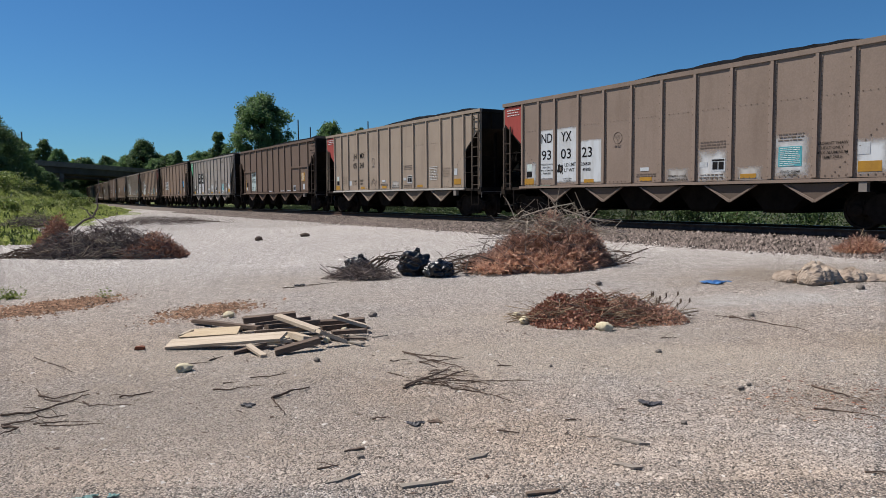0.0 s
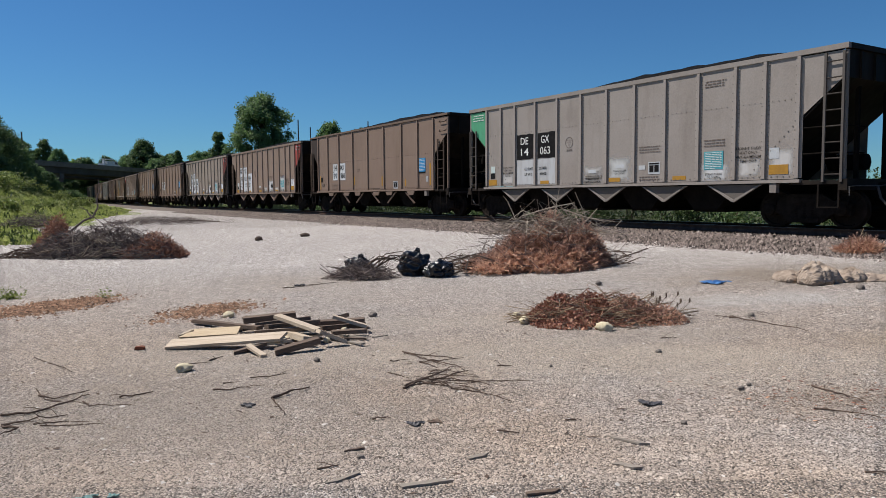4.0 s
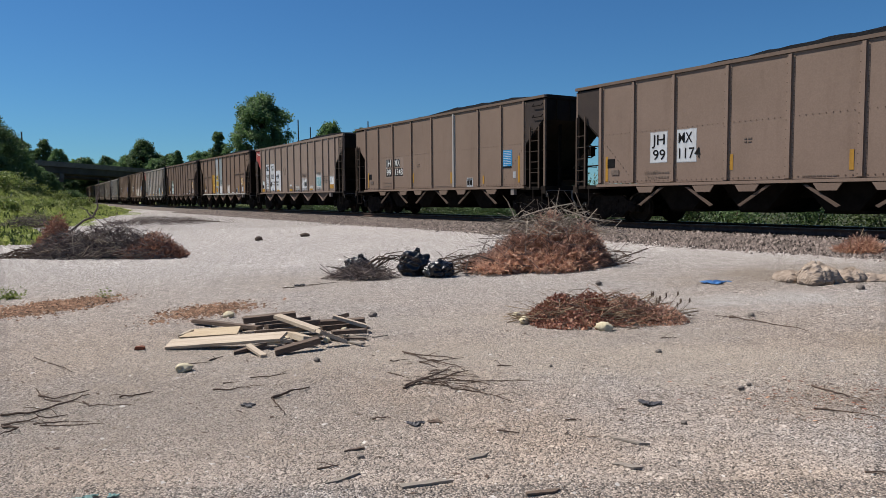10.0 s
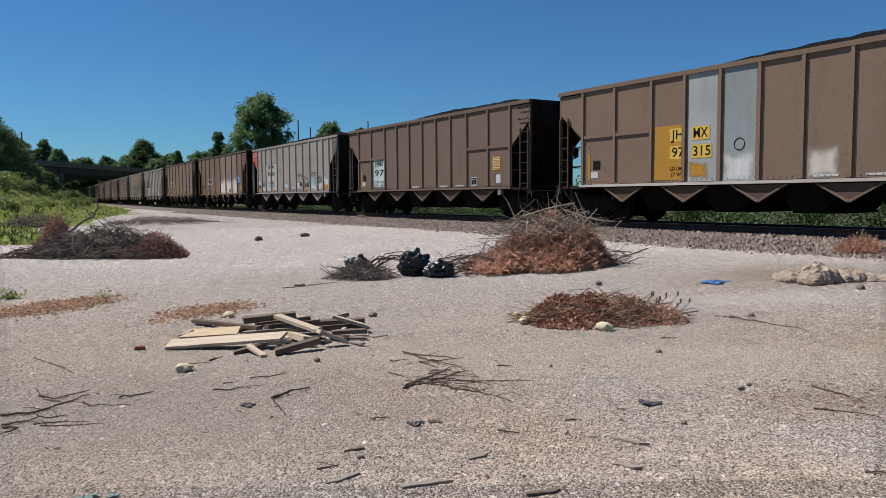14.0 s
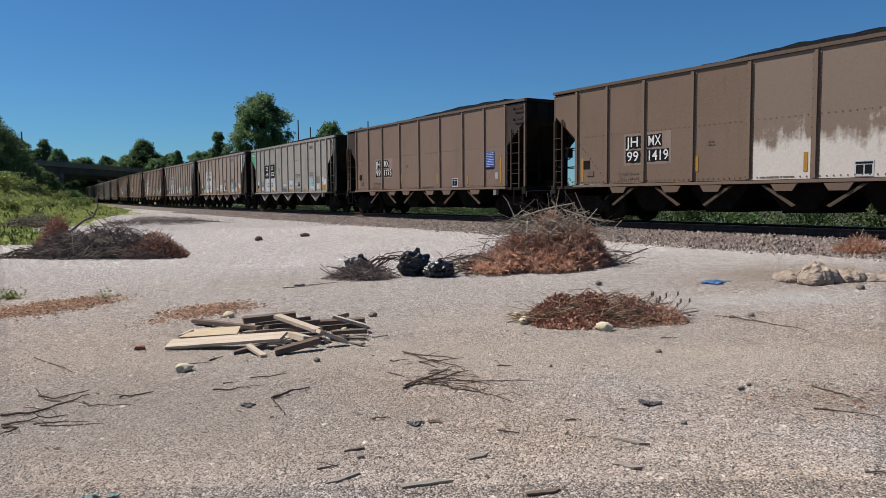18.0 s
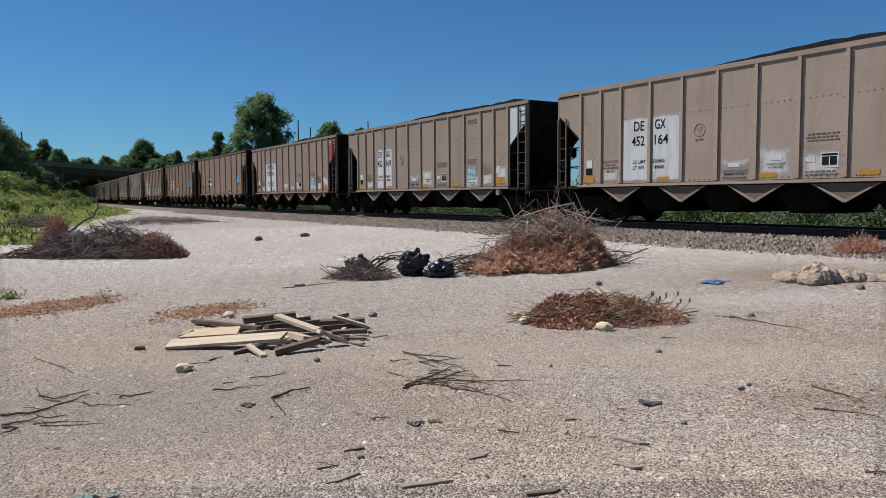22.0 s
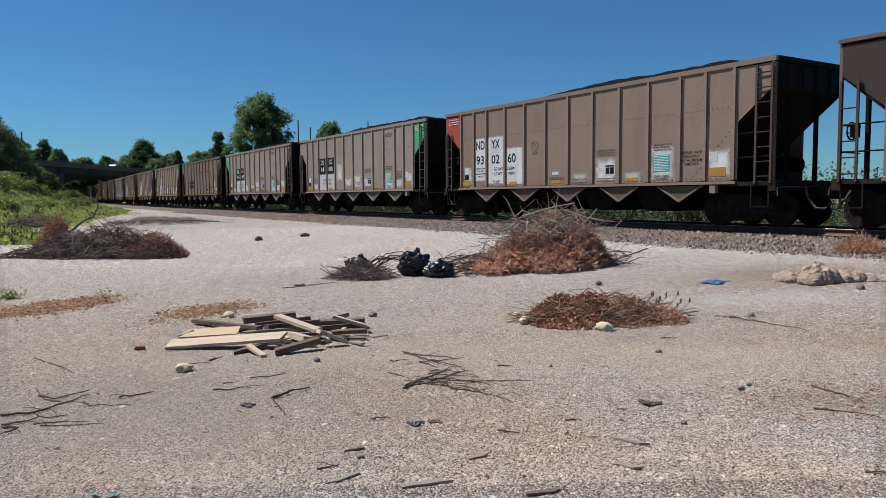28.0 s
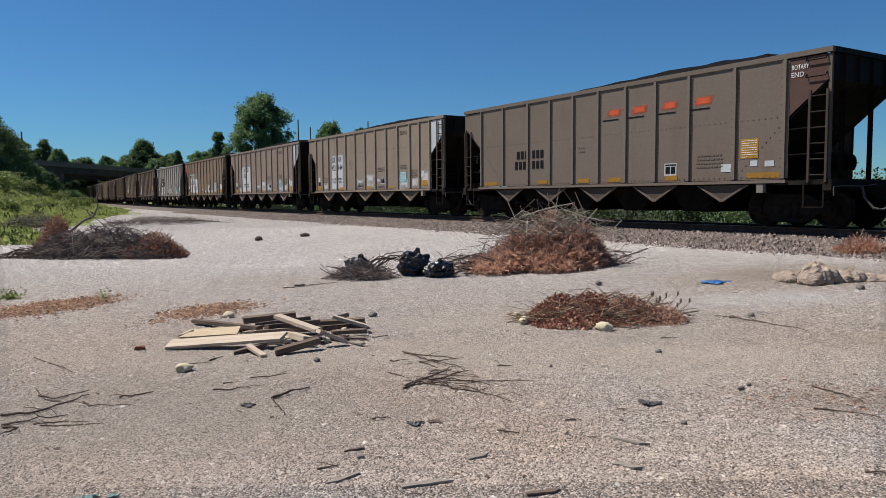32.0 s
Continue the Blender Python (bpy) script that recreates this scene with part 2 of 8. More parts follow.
MAT = {
    "gravel": gravel_mat("crushed_limestone"),
    "chip": chip_mat("limestone_chips"),
    "palerock": mottled("whitish_limestone", (0.480, 0.440, 0.405), (0.620, 0.580, 0.545), 9.0, 0.9, island=0.3),
    "ballast": mottled("ballast_stone", (0.118, 0.086, 0.076), (0.310, 0.262, 0.240), 14.0, 0.9, island=0.94),
    "ballast_bed": mottled("ballast_bed", (0.104, 0.084, 0.076), (0.176, 0.148, 0.132), 5.0, 0.95, bscale=18.0, bstrength=0.9, bdist=0.04),
    "soil": mottled("grass_soil", (0.136, 0.168, 0.056), (0.208, 0.224, 0.088), 0.6, 0.95),
    # soil behind the track, the shade by train and weeds put into its colour
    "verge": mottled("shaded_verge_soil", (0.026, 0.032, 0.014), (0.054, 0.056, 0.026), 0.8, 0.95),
    "rubble": mottled("brick_rubble", (0.170, 0.088, 0.056), (0.360, 0.228, 0.152), 11.0, 0.9, island=0.75),
    "rail": mottled("rail_steel", (0.080, 0.052, 0.040), (0.128, 0.088, 0.072), 5.0, 0.6, 0.3),
    "railtop": mottled("polished_rail", (0.42, 0.40, 0.38), (0.55, 0.53, 0.50), 5.0, 0.28, 0.9, stretch=(1, 1, 1)),
    "tie": mottled("creosote_tie", (0.05, 0.038, 0.03), (0.10, 0.08, 0.065), 3.0, 0.9, obj_random=0.4),
    "paint": car_paint("dusty_car_paint"),
    "paint_light": car_paint("patch_paint", amount=0.6, rough=0.55),
    "spray": sprayed("white_overspray", 0.30, 0.30),
    "field": sprayed("sprayed_number_field", 0.05, 0.07),
    "stained": stained_paint("white_stained_paint"),
    # shade under the cars is put into the next three near-black colours
    "under": mottled("underframe_grime_shade", (0.007, 0.006, 0.005), (0.016, 0.013, 0.011), 4.0, 0.85),
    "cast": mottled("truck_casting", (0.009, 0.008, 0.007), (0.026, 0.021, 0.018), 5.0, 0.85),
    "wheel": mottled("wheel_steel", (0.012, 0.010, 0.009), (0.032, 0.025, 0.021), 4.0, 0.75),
    "coal": mottled("coal", (0.006, 0.006, 0.007), (0.016, 0.016, 0.017), 7.0, 0.95, bscale=14.0, bstrength=1.0, bdist=0.05),
    "ink": mottled("black_lettering", (0.010, 0.010, 0.011), (0.020, 0.019, 0.019), 6.0, 0.7),
    "white": mottled("white_lettering", (0.62, 0.62, 0.60), (0.72, 0.72, 0.70), 5.0, 0.6),
    "faint": mottled("faded_lettering", (0.096, 0.068, 0.052), (0.160, 0.120, 0.096), 9.0, 0.7),
    "concrete": mottled("bridge_concrete", (0.118, 0.106, 0.096), (0.186, 0.168, 0.152), 0.5, 0.9),
    "girder": mottled("bridge_girder", (0.052, 0.048, 0.046), (0.086, 0.080, 0.076), 0.4, 0.8),
    "bark": mottled("bark", (0.056, 0.040, 0.028), (0.104, 0.080, 0.060), 4.0, 0.95),
    "pole": mottled("pole_wood", (0.072, 0.056, 0.044), (0.120, 0.096, 0.080), 3.0, 0.9),
    "leaf": leaf_mat("tree_leaves", (0.104, 0.178, 0.078), (0.136, 0.224, 0.092), (0.176, 0.270, 0.114), trans=0.45),
    "leaf_dark": leaf_mat("dark_tree_leaves", (0.068, 0.116, 0.052), (0.090, 0.150, 0.062), (0.122, 0.186, 0.076), trans=0.45),
    "grass": leaf_mat("grass_blades", (0.208, 0.264, 0.068), (0.304, 0.360, 0.096), (0.432, 0.448, 0.176), trans=0.45),
    "bankweed": leaf_mat("bank_weeds", (0.130, 0.180, 0.046), (0.210, 0.270, 0.072), (0.310, 0.340, 0.124), trans=0.4),
    "weed": leaf_mat("trackside_weeds", (0.032, 0.058, 0.014), (0.058, 0.098, 0.024), (0.098, 0.132, 0.040)),
    "dry": leaf_mat("dry_conifer_needles", (0.320, 0.172, 0.136), (0.540, 0.310, 0.240), (0.700, 0.480, 0.390), 0.8, 0.35),
    "redleaf": leaf_mat("withered_red_leaves", (0.176, 0.066, 0.050), (0.330, 0.140, 0.102), (0.520, 0.300, 0.210), 0.75, 0.2),
    "drystalk": mottled("dry_stalks", (0.240, 0.168, 0.108), (0.440, 0.344, 0.236), 5.0, 0.85, island=0.4),
    "twig": mottled("grey_twigs", (0.136, 0.104, 0.096), (0.280, 0.228, 0.208), 6.0, 0.9, island=0.5),
    "paletwig": mottled("bleached_twigs", (0.304, 0.248, 0.192), (0.464, 0.400, 0.328), 6.0, 0.85, island=0.4),
    "stick": mottled("dark_sticks", (0.070, 0.049, 0.038), (0.150, 0.110, 0.088), 9.0, 0.9),
    "lumber": mottled("pale_lumber", (0.410, 0.326, 0.240), (0.580, 0.480, 0.365), 2.0, 0.75, bscale=30.0, stretch=(1.0, 14.0, 14.0)),
    "oldwood": mottled("weathered_lumber", (0.104, 0.076, 0.060), (0.216, 0.160, 0.124), 2.0, 0.85, bscale=30.0, stretch=(1.0, 14.0, 14.0)),
    "greywood": mottled("grey_scrap_wood", (0.208, 0.180, 0.152), (0.352, 0.312, 0.268), 2.0, 0.85, bscale=30.0, stretch=(1.0, 14.0, 14.0)),
    "ply": mottled("plywood", (0.416, 0.312, 0.192), (0.528, 0.416, 0.272), 3.0, 0.75, bscale=30.0, stretch=(2.0, 12.0, 12.0)),
    "foam": mottled("yellow_foam", (0.560, 0.480, 0.320), (0.640, 0.584, 0.432), 8.0, 0.9),
    "bag": mottled("black_plastic", (0.008, 0.009, 0.012), (0.016, 0.017, 0.022), 3.0, 0.30, bscale=11.0, bstrength=0.8, bdist=0.03),
    "sack": mottled("tan_sacking", (0.290, 0.226, 0.178), (0.400, 0.330, 0.270), 3.0, 0.9, bscale=3.2, bstrength=1.0, bdist=0.10, stretch=(1.0, 2.6, 2.2)),
    "blue": mottled("blue_plastic", (0.040, 0.128, 0.336), (0.072, 0.208, 0.448), 5.0, 0.4),
    "teal": mottled("teal_plastic", (0.120, 0.250, 0.236), (0.180, 0.310, 0.290), 5.0, 0.5),
    "vanwhite": mottled("white_vehicle_paint", (0.62, 0.62, 0.60), (0.74, 0.74, 0.72), 2.0, 0.35),
    "hose": mottled("grey_rubber_hose", (0.050, 0.048, 0.046), (0.120, 0.114, 0.108), 6.0, 0.6),
    "slate": mottled("dark_shards", (0.032, 0.032, 0.040), (0.072, 0.068, 0.072), 6.0, 0.6),
    "rock": mottled("grey_rocks", (0.160, 0.140, 0.124), (0.288, 0.256, 0.232), 7.0, 0.9, island=0.5),
    "redbrick": mottled("red_brick", (0.200, 0.074, 0.046), (0.290, 0.116, 0.070), 9.0, 0.9),
}

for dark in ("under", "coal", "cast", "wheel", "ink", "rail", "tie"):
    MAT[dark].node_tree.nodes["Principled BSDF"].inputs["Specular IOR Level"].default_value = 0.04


# ---- mesh helpers ----
class Mesh:
    """Vertices and faces gathered for one mesh."""

    def __init__(self):
        self.v, self.f = [], []

    def add(self, verts, faces):
        n = len(self.v)
        self.v += [tuple(p) for p in verts]
        self.f += [tuple(i + n for i in q) for q in faces]
        return self

    def box(self, x0, x1, y0, y1, z0, z1, m=None):
        p = [Vector((x, y, z)) for z in (z0, z1) for y in (y0, y1) for x in (x0, x1)]
        if m is not None:
            p = [m @ q for q in p]
        return self.add(p, [(0, 2, 3, 1), (4, 5, 7, 6), (0, 1, 5, 4), (2, 6, 7, 3), (0, 4, 6, 2), (1, 3, 7, 5)])

    def prism(self, outline, a, b, axis="y"):
        """An outline extruded from a to b along an axis; outline pairs are the other two axes in order."""
        n = len(outline)
        put = {"y": lambda p, q: (p[0], q, p[1]), "x": lambda p, q: (q, p[0], p[1]), "z": lambda p, q: (p[0], p[1], q)}[axis]
        vs = [put(p, a) for p in outline] + [put(p, b) for p in outline]
        fs = [tuple(range(n)), tuple(range(2 * n - 1, n - 1, -1))] + [(i, n + i, n + (i + 1) % n, (i + 1) % n) for i in range(n)]
        return self.add(vs, fs)

    def tube(self, pts, radii, seg=6):
        pts = [Vector(p) for p in pts]
        if isinstance(radii, (int, float)):
            radii = [radii] * len(pts)
        rings = []
        for i, p in enumerate(pts):
            d = (pts[min(i + 1, len(pts) - 1)] - pts[max(i - 1, 0)])
            d = d.normalized() if d.length > 1e-9 else Vector((0, 0, 1))
            u = d.cross(Vector((0.13, 0.31, 0.94)))
            if u.length < 1e-3:
                u = d.cross(Vector((1, 0, 0)))
            u.normalize()
            w = d.cross(u)
            rings.append([p + (u * math.cos(2 * math.pi * k / seg) + w * math.sin(2 * math.pi * k / seg)) * radii[i] for k in range(seg)])
        vs = [q for r in rings for q in r]
        fs = []
        for i in range(len(pts) - 1):
            for k in range(seg):
                a, b = i * seg + k, i * seg + (k + 1) % seg
                fs.append((a, b, b + seg, a + seg))
        fs += [tuple(range(seg - 1, -1, -1)), tuple(range((len(pts) - 1) * seg, len(pts) * seg))]
        return self.add(vs, fs)

    def lathe(self, profile, seg=20, axis="y", centre=(0, 0, 0)):
        """A profile of (along, radius) pairs turned round an axis."""
        vs, fs = [], []
        for a, r in profile:
            for k in range(seg):
                c, s = r * math.cos(2 * math.pi * k / seg), r * math.sin(2 * math.pi * k / seg)
                p = (c, a, s) if axis == "y" else ((c, s, a) if axis == "z" else (a, c, s))
                vs.append((p[0] + centre[0], p[1] + centre[1], p[2] + centre[2]))
        for i in range(len(profile) - 1):
            for k in range(seg):
                a, b = i * seg + k, i * seg + (k + 1) % seg
                fs.append((a, b, b + seg, a + seg))
        fs += [tuple(range(seg)), tuple(range((len(profile) - 1) * seg, len(profile) * seg))[::-1]]
        return self.add(vs, fs)

    def done(self, name, smooth=False):
        me = bpy.data.meshes.new(name)
        me.from_pydata(self.v, [], self.f)
        me.validate()
        bm = bmesh.new()
        bm.from_mesh(me)
        bmesh.ops.recalc_face_normals(bm, faces=bm.faces)
        bm.to_mesh(me)
        bm.free()
        if smooth:
            me.shade_smooth()
        return me


def raw_mesh(name, verts, faces_flat, sizes):
    """A big mesh straight from arrays."""
    me = bpy.data.meshes.new(name)
    me.vertices.add(len(verts))
    me.vertices.foreach_set("co", np.asarray(verts, dtype=np.float32).ravel())
    me.loops.add(len(faces_flat))
    me.loops.foreach_set("vertex_index", np.asarray(faces_flat, dtype=np.int32))
    me.polygons.add(len(sizes))
    starts = np.concatenate([[0], np.cumsum(sizes)[:-1]]).astype(np.int32)
    me.polygons.foreach_set("loop_start", starts)
    me.update(calc_edges=True)
    me.validate()
    return me


def part(name, data, material, parent, label=""):
    """One mesh object under a thing or a part."""
    if isinstance(data, Mesh):
        data = data.done(name)
    if material is not None and not data.materials:
        data.materials.append(material)
    ob = new(name, data)
    ob.parent = parent
    if label:
        ob["label"] = label
    return ob


def thing(name, m, label, category, group=""):
    e = new(name)
    e.empty_display_size = 0.2
    e.matrix_basis = m
    return tagged(e, label, category, group)


def solid(name, data, material, m, label, category, group="", kind=""):
    """A thing of one mesh."""
    if isinstance(data, Mesh):
        data = data.done(name)
    if not data.materials:
        data.materials.append(material)
    ob = new(name, data)
    ob.matrix_basis = m
    return tagged(ob, label, category, group, kind)


rng = random.Random(7)
nrng = np.random.default_rng(11)

# ---- plan: the curved track, the lot, the bank ----
RAIL_Z = 0.679
STEP = 0.5


def heading(s):
    s = np.asarray(s, dtype=float)
    near = 0.56827 - 1.1289e-4 * s - 1.005e-5 * s * s + 5.1667e-8 * s ** 3
    return np.where(s < 0, 0.56827, np.where(s < 140, near, 0.4972 - 0.0025 * np.clip(s - 215, 0, 120)))


TS = np.arange(-430, 800, STEP)
TX = np.cumsum(-np.sin(heading(TS)) * STEP)
TY = np.cumsum(np.cos(heading(TS)) * STEP)
I0 = int(np.argmin(abs(TS)))
TX, TY = TX + 9.886 - TX[I0], TY + 17.688 - TY[I0]


def rail_z(s):
    return RAIL_Z + 0.00045 * np.clip(s, 0, 220)


def on_track(s, off=0.0, z=0.0):
    """A place by its way along the track (s grows towards the bridge), metres off it on the lot's side, and height over the rail."""
    x, y, h = np.interp(s, TS, TX), np.interp(s, TS, TY), heading(s)
    return Vector((x - off * math.cos(h), y - off * math.sin(h), float(rail_z(s)) + z))


CX, CY, CS = TX[::4], TY[::4], TS[::4]


def track_off(x, y):
    """Distance from the track's middle, positive on the lot's side."""
    x, y = np.asarray(x, dtype=float), np.asarray(y, dtype=float)
    shape = x.shape
    x, y = x.ravel(), y.ravel()
    best, sgn = np.full(x.shape, 1e9), np.zeros(x.shape)
    for k in range(0, len(x), 4000):
        dx, dy = x[k:k + 4000, None] - CX[None], y[k:k + 4000, None] - CY[None]
        d2 = dx * dx + dy * dy
        i = np.argmin(d2, axis=1)
        r = np.arange(len(i))
        h = heading(CS[i])
        side = -(dx[r, i] * np.cos(h) + dy[r, i] * np.sin(h))
        best[k:k + 4000], sgn[k:k + 4000] = np.sqrt(d2[r, i]), np.sign(side)
    return (best * sgn).reshape(shape)


def ease(v):
    v = np.clip(v, 0, 1)
    return v * v * (3 - 2 * v)


def bank_in(x, y):
    """Metres into the grassy bank from its foot."""
    return -(np.asarray(x) + 16.75) * 0.953 - (np.asarray(y) - 27.9) * 0.303


def ground_z(x, y):
    x, y = np.asarray(x, dtype=float), np.asarray(y, dtype=float)
    d = track_off(x, y)
    z = 0.26 * ease((13.0 - d) / 10.5)
    z = np.where(d < -2.5, 0.26 - 0.45 * ease((-d - 2.5) / 4), z)
    z = z + 3.7 * ease(bank_in(x, y) / 14.0) * ease((d - 6.0) / 16.0)
    lump = 0.30 * np.sin(x * 0.61 + 1.7 * np.sin(y * 0.23)) * np.sin(y * 0.47 + 0.3 * x) + 0.16 * np.sin(x * 1.31 + y * 0.9) * np.cos(y * 1.13)
    z = z + lump * ease(bank_in(x, y) / 5.0) * ease((d - 6.0) / 8.0)
    z = z + 0.012 * np.sin(x * 1.7 + 0.4 * y) * np.cos(y * 1.1) + 0.02 * np.sin(0.5 * x + 1.0) * np.sin(0.43 * y)
    return z


def gz(x, y):
    return float(ground_z(np.array([x]), np.array([y]))[0])


def on_ground(x, y, dz=0.0):
    return Vector((x, y, gz(x, y) + dz))


# ---- ground ----
def spread(lo, hi, fine_lo, fine_hi, step, n_out):
    mid = np.arange(fine_lo, fine_hi + 1e-6, step)
    up = fine_hi + (hi - fine_hi) * (np.linspace(0, 1, n_out + 1)[1:] ** 3.2)
    down = fine_lo - (fine_lo - lo) * (np.linspace(0, 1, n_out + 1)[1:] ** 3.2)
    return np.concatenate([down[::-1], mid, up])


def build_ground():
    xs, ys = spread(-3000, 3000, -30, 20, 0.4, 60), spread(-3000, 4500, -4, 60, 0.4, 60)
    gx, gy = np.meshgrid(xs, ys)
    z = ground_z(gx, gy)
    nx, ny = len(xs), len(ys)
    verts = np.stack([gx.ravel(), gy.ravel(), z.ravel()], axis=1)
    i = np.arange(nx * ny).reshape(ny, nx)
    quads = np.stack([i[:-1, :-1], i[:-1, 1:], i[1:, 1:], i[1:, :-1]], axis=-1).reshape(-1, 4)
    me = raw_mesh("ground", verts, quads.ravel(), np.full(len(quads), 4))
    me.materials.append(MAT["gravel"])
    me.materials.append(MAT["soil"])
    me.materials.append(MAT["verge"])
    cx, cy = verts[quads, 0].mean(1), verts[quads, 1].mean(1)
    e = bank_in(cx, cy) + 1.3 * np.sin(cy * 0.31) + 0.8 * np.sin(cy * 0.83 + cx)
    d = track_off(cx, cy)
    wild = ((e > 0) & (d > 4.5)) | (d < -4.0) | (cy < -40) | (cx > 60) | (cy > 140)
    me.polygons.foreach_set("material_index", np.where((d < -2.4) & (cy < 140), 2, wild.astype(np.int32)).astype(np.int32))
    me.shade_smooth()
    ob = new("ground", me)
    tagged(ob, "pale crushed limestone lot running into weedy soil", "ground", kind="structure")


build_ground()


def stone_cloud(name, px, py, pz, size, material, label, category, flat=0.62, stretch=1.0):
    """Many small broken stones in one mesh; each is a skewed, four-sided tip standing out of its bed."""
    n = len(px)
    base = np.array([(1, 0, -0.25), (0, 1, -0.25), (-1, 0, -0.25), (0, -1, -0.25), (0, 0, 1)], dtype=float)
    v = np.repeat(base[None], n, 0) * nrng.uniform(0.6, 1.25, (n, 5, 1))
    v[:, :, 0] += nrng.uniform(-0.3, 0.3, (n, 5))
    v[:, :, 1] += nrng.uniform(-0.3, 0.3, (n, 5))
    v[:, :, 2] *= flat
    v[:, :, 0] *= stretch
    a = nrng.uniform(0, 2 * np.pi, n)
    c, s = np.cos(a)[:, None], np.sin(a)[:, None]
    x, y = v[:, :, 0] * c - v[:, :, 1] * s, v[:, :, 0] * s + v[:, :, 1] * c
    tilt = nrng.uniform(-0.5, 0.5, (n, 1)) / stretch
    z = v[:, :, 2] + x * tilt
    k = np.asarray(size).reshape(-1, 1)
    verts = np.stack([x * k + np.asarray(px)[:, None], y * k + np.asarray(py)[:, None], z * k + np.asarray(pz)[:, None]], axis=-1).reshape(-1, 3)
    tri = np.array([(0, 1, 4), (1, 2, 4), (2, 3, 4), (3, 0, 4)])
    faces = (tri[None] + 5 * np.arange(n)[:, None, None]).reshape(-1)
    me = raw_mesh(name, verts, faces, np.full(n * 4, 3))
    me.materials.append(material)
    ob = new(name, me)
    return tagged(ob, label, category, kind="stuff")


def lot_gravel():
    n = 360000
    depth = 3.2 + 30.0 * nrng.random(n) ** 1.7
    depth = np.where(depth < 3.7, depth - np.abs(nrng.normal(0, 0.9, n)), depth)
    across = nrng.uniform(-0.64, 0.64, n)
    across += np.sign(across) * (np.abs(across) > 0.60) * np.abs(nrng.normal(0, 0.14, n))
    x, y = across * depth, depth
    size = np.clip(nrng.lognormal(math.log(0.0054), 0.42, n), 0.0028, 0.017) * (0.8 + 0.052 * depth)
    # dust buries the chips in the worn places
    bare = np.ones(n)
    for cx, cy, rx, ry, _, most in DUST:
        bare *= 1 - most * 0.9 * np.exp(-(((x - cx) / rx) ** 2 + ((y - cy) / ry) ** 2) * 1.2)
    keep = (track_off(x, y) > 2.4) & (nrng.random(n) < bare)
    x, y, size = x[keep], y[keep], size[keep]
    stone_cloud("gravel", x, y, ground_z(x, y) + size * 0.15, size, MAT["chip"], "loose pale crushed limestone chips on the lot", "gravel", 0.55)
    n = 110000
    x, y = nrng.uniform(-11, 11, n), nrng.uniform(-9, 9, n)
    keep = np.abs(x) > 0.62 * y
    x, y = x[keep], y[keep]
    size = np.clip(nrng.lognormal(math.log(0.0052), 0.45, len(x)), 0.0025, 0.02)
    stone_cloud("gravel", x, y, ground_z(x, y) + size * 0.15, size, MAT["chip"], "loose pale crushed limestone chips round the lot", "gravel", 0.46)
    n = 30000
    y = 16 + 62 * nrng.random(n) ** 1.2
    x = nrng.uniform(-0.66, 0.3, n) * y
    keep = (track_off(x, y) > 2.5) & (bank_in(x, y) < 0.5)
    x, y = x[keep], y[keep]
    size = np.clip(nrng.lognormal(math.log(0.021), 0.4, len(x)), 0.010, 0.06)
    stone_cloud("coarse_gravel", x, y, ground_z(x, y) + size * 0.1, size, MAT["chip"], "coarser pale broken rock on the far part of the lot", "gravel", 0.6)
    n = 1500
    y = 3.4 + 14 * nrng.random(n) ** 1.3
    x = nrng.uniform(-0.64, 0.64, n) * y
    size = np.clip(nrng.lognormal(math.log(0.009), 0.4, n), 0.005, 0.022) * (0.8 + 0.05 * y)
    stone_cloud("pale_stones", x, y, ground_z(x, y) + size * 0.1, size, MAT["palerock"], "larger whitish limestone pieces among the gravel", "gravel", 0.45, 1.25)
    n = 1700
    y = 3.4 + 16 * nrng.random(n) ** 1.4
    x = nrng.uniform(-0.64, 0.64, n) * y
    size = np.clip(nrng.lognormal(math.log(0.0042), 0.5, n), 0.002, 0.013) * (0.8 + 0.06 * y)
    stone_cloud("wood_chips", x, y, ground_z(x, y) + size * 0.5, size, MAT["stick"], "dark bits of bark and wood strewn over the gravel", "litter", 0.3, 2.6)


lot_gravel()


# ---- track ----
def sweep(s0, s1, step, profile):
    """A profile of (off, height over rail) pairs drawn along the track."""
    ss = np.arange(s0, s1 + 1e-6, step)
    n = len(profile)
    verts = [on_track(s, o, z) for s in ss for o, z in profile]
    quads = []
    for i in range(len(ss) - 1):
        for k in range(n):
            quads += [i * n + k, i * n + (k + 1) % n, (i + 1) * n + (k + 1) % n, (i + 1) * n + k]
    quads_n = (len(ss) - 1) * n
    return raw_mesh("sweep", verts, quads, np.full(quads_n, 4))


